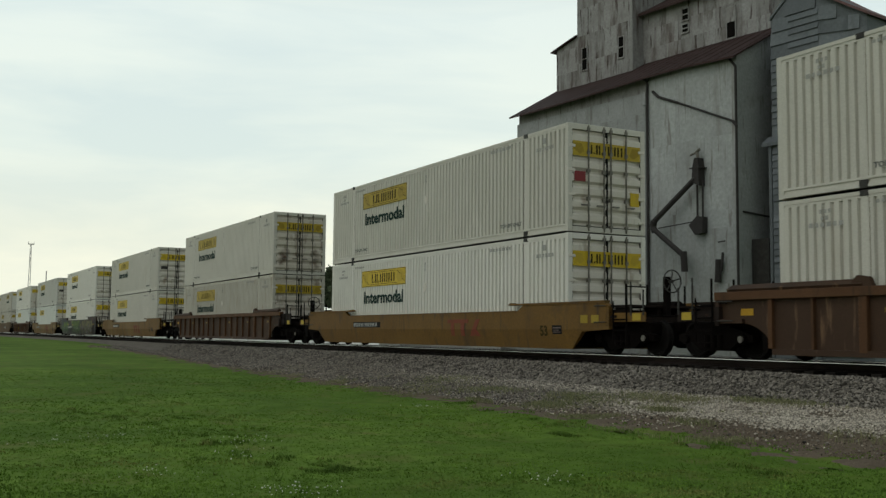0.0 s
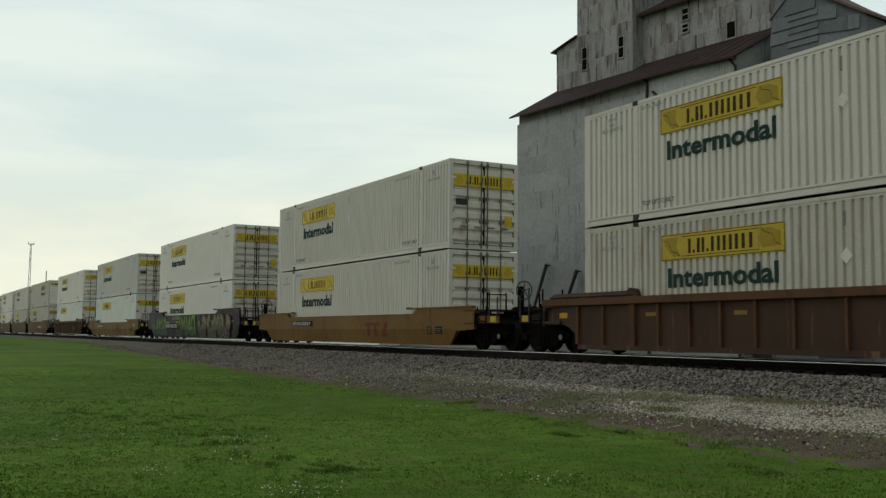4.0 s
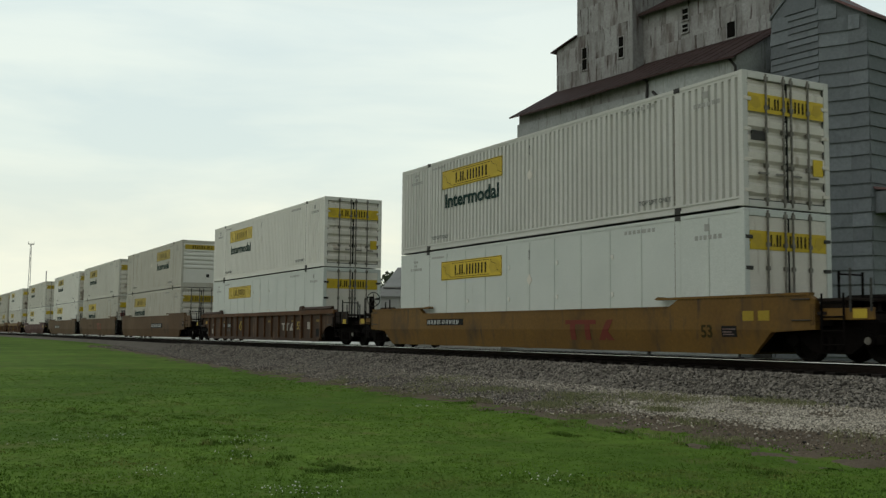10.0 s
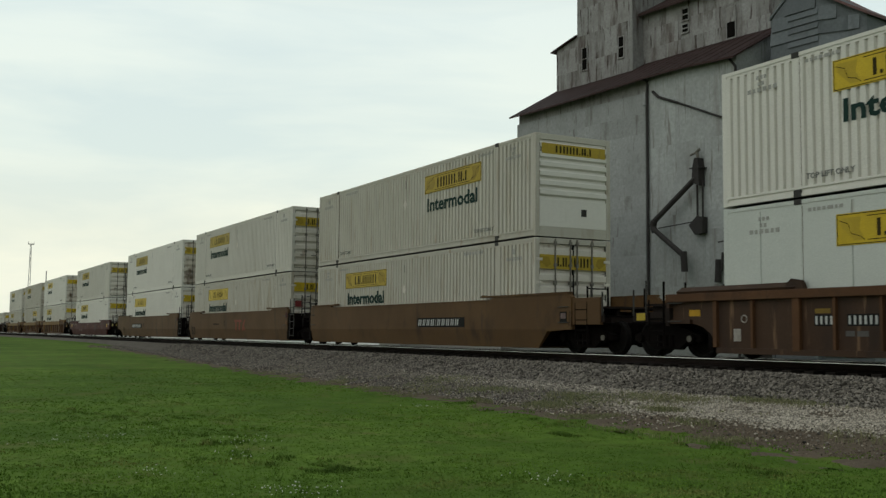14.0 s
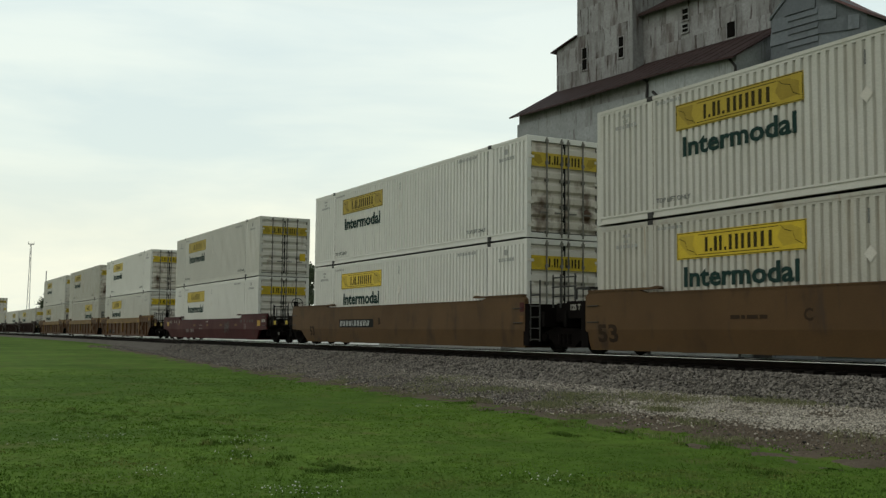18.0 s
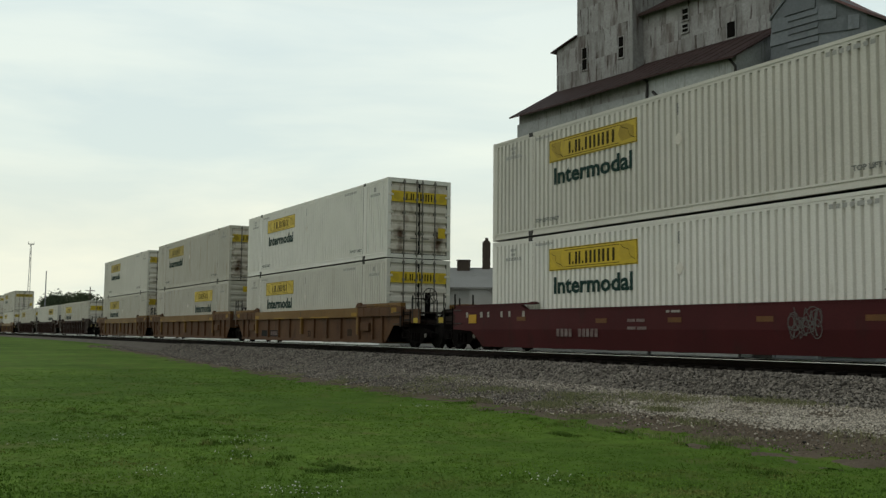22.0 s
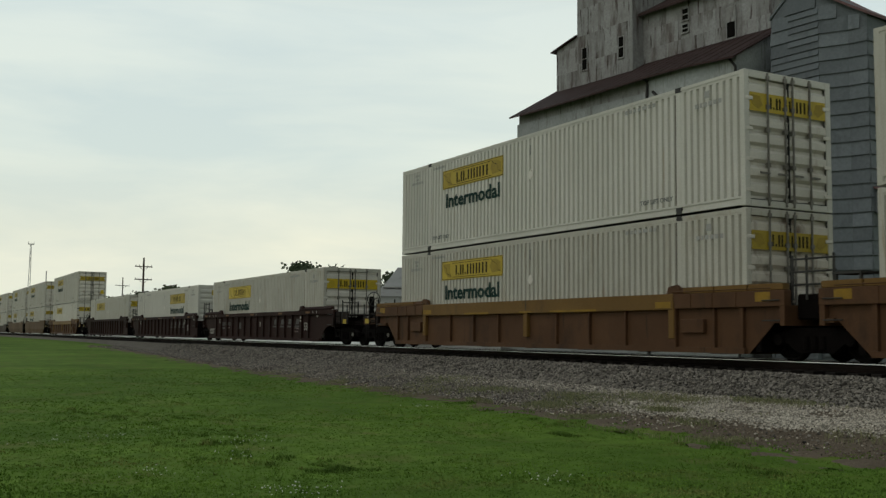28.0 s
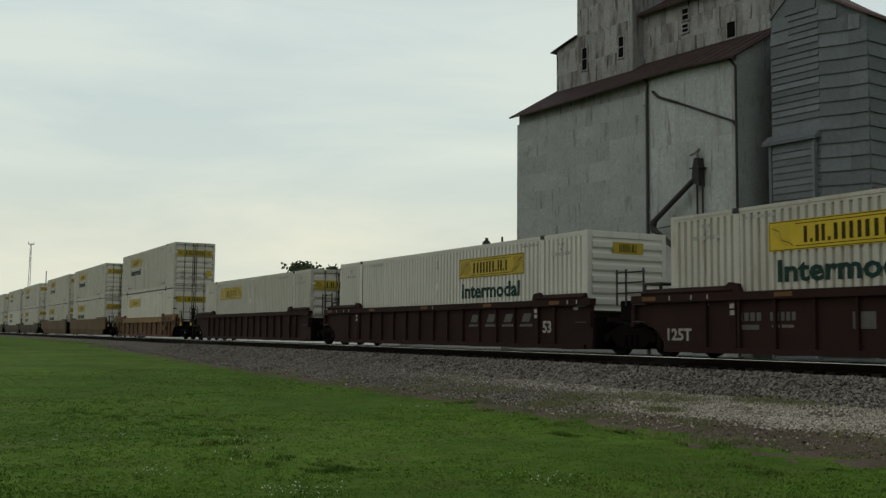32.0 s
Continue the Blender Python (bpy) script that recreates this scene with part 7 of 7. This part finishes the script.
scribble(c, 3.3, 0.44, 0.8, 0.62)
for k, w in ((5.98, (0.1, 0.14)), (6.62, (0.12,)), (7.1, (0.1,)), (7.52, (0.14,)), (7.88, (0.1, 0.06)), (9.35, (0.3, 0.16))):
    small_marks(c, k, 0.95, w, 0.13, material="dim_letter" if k < 9 else "worn_white")
for k in (-2.6, 0.05, 2.7, 5.3):
    piece("reflector", "reflector wide", "dull_orange", boxes((-0.22, 0.22, -1.512, -1.5, 0.84, 0.95)), c, pose(k, 0, -0.06), "dull orange reflector")
piece("reflector", "reflector large", "reflector", None, c, pose(8.92, 0, -0.03), "large yellow reflector")
lettered(c, "53", 0.36, 6.62, 0.62, -1.508, "worn_letter")
C(K_, LOW, paint="fresh", label="clean white ribbed container with yellow signs")
C(K_, HIGH, dull=True, paint="white", extra="yellow_box")

RIB_Y = "yellow ribbed unit of a three-unit well car, carrying two containers"
c = car_at(L_, "ribbed", "car_ochre", "c", "a", 1.35, label=RIB_Y, trim="car_gold")
for k, n in ((-5.38, 0), (-4.14, 6)):
    p = piece("number_panel", "dark number panel", "black", boxes((0, 1.08, -1.394, -1.384, 0, 0.28)), c, pose(k, 0, 0.29), "dark worn number panel")
    for q in range(n):
        piece("number_bar", "worn number bar", "worn_letter", boxes((0, 0.1, -1.398, -1.394, 0.05, 0.23)), p, pose(0.1 + q * 0.15, 0, 0))
lettered(c, "53", 0.36, 0.62, 0.31, -1.39, "dark_rub")
small_marks(c, 4.85, 0.36, (0.42,), 0.26, y=-1.389, material="dark_rub")
C(L_, LOW, paint="white")
C(L_, HIGH, paint="fresh", door="sooty", extra="yellow_box")
c = car_at(M_, "ribbed", "car_ochre", "a", "a", 1.35, label=RIB_Y, trim="car_gold", truck_right=False, brake=False)
C(M_, LOW, paint="cream", nose_right=True, label="white ribbed container with its nose end leading")
C(M_, HIGH, dull=True, paint="cream", door="sooty")
c = car_at(N_, "ribbed", "car_ochre", "a", "c", 1.35, label=RIB_Y, trim="car_gold", truck_right=False, brake=False)
C(N_, LOW, dull=True, paint="cream", door="sooty")
C(N_, HIGH, dull=True, paint="white")

RIB_D = "dark brown ribbed unit of a three-unit well car, carrying one container"
c = car_at(O_, "ribbed", "car_dark", "c", "a", 0.95, label=RIB_D)
lettered(c, "53", 0.43, 6.2, 0.59, -1.39, "worn_white")
small_marks(c, -5.92, 0.80, (0.12, 0.12, 0.12, 0.12), 0.17, y=-1.39, material="dim_letter")
small_marks(c, -5.85, 0.62, (0.5,), 0.1, y=-1.389, material="dim_letter")
small_marks(c, -5.05, 0.80, (0.09, 0.09, 0.09, 0.09, 0.09), 0.17, y=-1.39, material="dim_letter")
small_marks(c, -5.0, 0.66, (0.2, 0.3), 0.06, y=-1.39, material="worn_letter")
lettered(c, "125T", 0.36, -8.1, 0.39, -1.39, "worn_white", 0.78)
chord_marks(c)
lettered(c, "B", 0.3, 0.3, 0.75, -1.39, "worn_white")
small_marks(c, -3.07, 0.64, (0.5,), 0.31, y=-1.39, material="dim_letter")
slanted_emblem(c)
small_marks(c, 5.07, 0.62, (0.08, 0.12, 0.2), 0.07, y=-1.39, material="worn_letter")
small_marks(c, 5.07, 0.49, (0.1, 0.06, 0.22), 0.07, y=-1.39, material="worn_letter")
C(O_, LOW, paint="cream")
c = car_at(P_, "ribbed", "car_dark", "a", "a", 0.95, label=RIB_D, truck_right=False, brake=False)
lettered(c, "53", 0.43, 6.2, 0.54, -1.39, "worn_white")
slanted_emblem(c)
chord_marks(c)
C(P_, LOW, dull=True, paint="white", nose_right=True, label="cream ribbed container with its nose end leading")
c = car_at(Q_, "ribbed", "car_dark", "a", "c", 0.95, label=RIB_D, truck_right=False, brake=False)
C(Q_, LOW, dull=True, paint="cream", word=False)

c = car_at(R_, "ribbed", "car_ochre", label="yellow ribbed well car carrying two containers", trim="car_gold")
C(R_, LOW, dull=True, paint="cream", style="plate", word=False, label="white smooth-plated container with a yellow sign")
C(R_, HIGH, dull=True, paint="cream", extra="yellow_box")
c = car_at(S_, "smooth", "car_tan", "c", "a", label=THREE)
C(S_, LOW, dull=True, paint="cream")
C(S_, HIGH, dull=True, paint="cream")
c = car_at(T_, "smooth", "car_tan", "a", "c", label=THREE, truck_right=False, brake=False)
C(T_, LOW, dull=True, paint="cream")
C(T_, HIGH, dull=True, paint="cream")
c = car_at(U_, "smooth", "car_brown", "c", "a", label=RIB_B)
C(U_, LOW, dull=True, paint="cream")
C(U_, HIGH, dull=True, paint="cream")
c = car_at(V_, "smooth", "car_brown", "a", "c", label=RIB_B, truck_right=False, brake=False)
C(V_, LOW, dull=True, paint="white")
C(V_, HIGH, dull=True, paint="cream")
for q, col in ((W_, "car_brown"), (W_ - 23.4, "car_yellow"), (W_ - 46.8, "car_tan")):
    car_at(q, "smooth", col, label="brown well car carrying two stacked containers")
    C(q, LOW, dull=True, paint="cream")
    C(q, HIGH, dull=True, paint="cream")


def run_of(t):
    """How far the train has gone along the track, in metres from its place at 16 s: it slows a little."""
    u = (t - 16) / 16
    return 9.589 * (t - 16) - 4.303 * u ** 2 + 0.696 * u ** 3 + 0.52 * u ** 4


def motions():
    times = [k * 1.0 for k in range(33)]
    for ob in TRAIN:
        base = ob.matrix_basis.copy()
        walk(ob, [(t, Matrix.Translation((run_of(t), 0, 0)) @ base) for t in times])
    # the wheels roll without slipping; all share the turning of the first
    rows = []
    for k in range(961):
        t = k / 30
        rows.append((t, Matrix.Rotation((run_of(t) - run_of(0)) / 0.42, 4, "Y")))
    first = WHEELS[0]
    walk(first, rows)
    act, slot = first.animation_data.action, first.animation_data.action_slot
    for w in WHEELS[1:]:
        w.rotation_mode = "QUATERNION"
        w.animation_data_create()
        w.animation_data.action = act
        w.animation_data.action_slot = slot


motions()
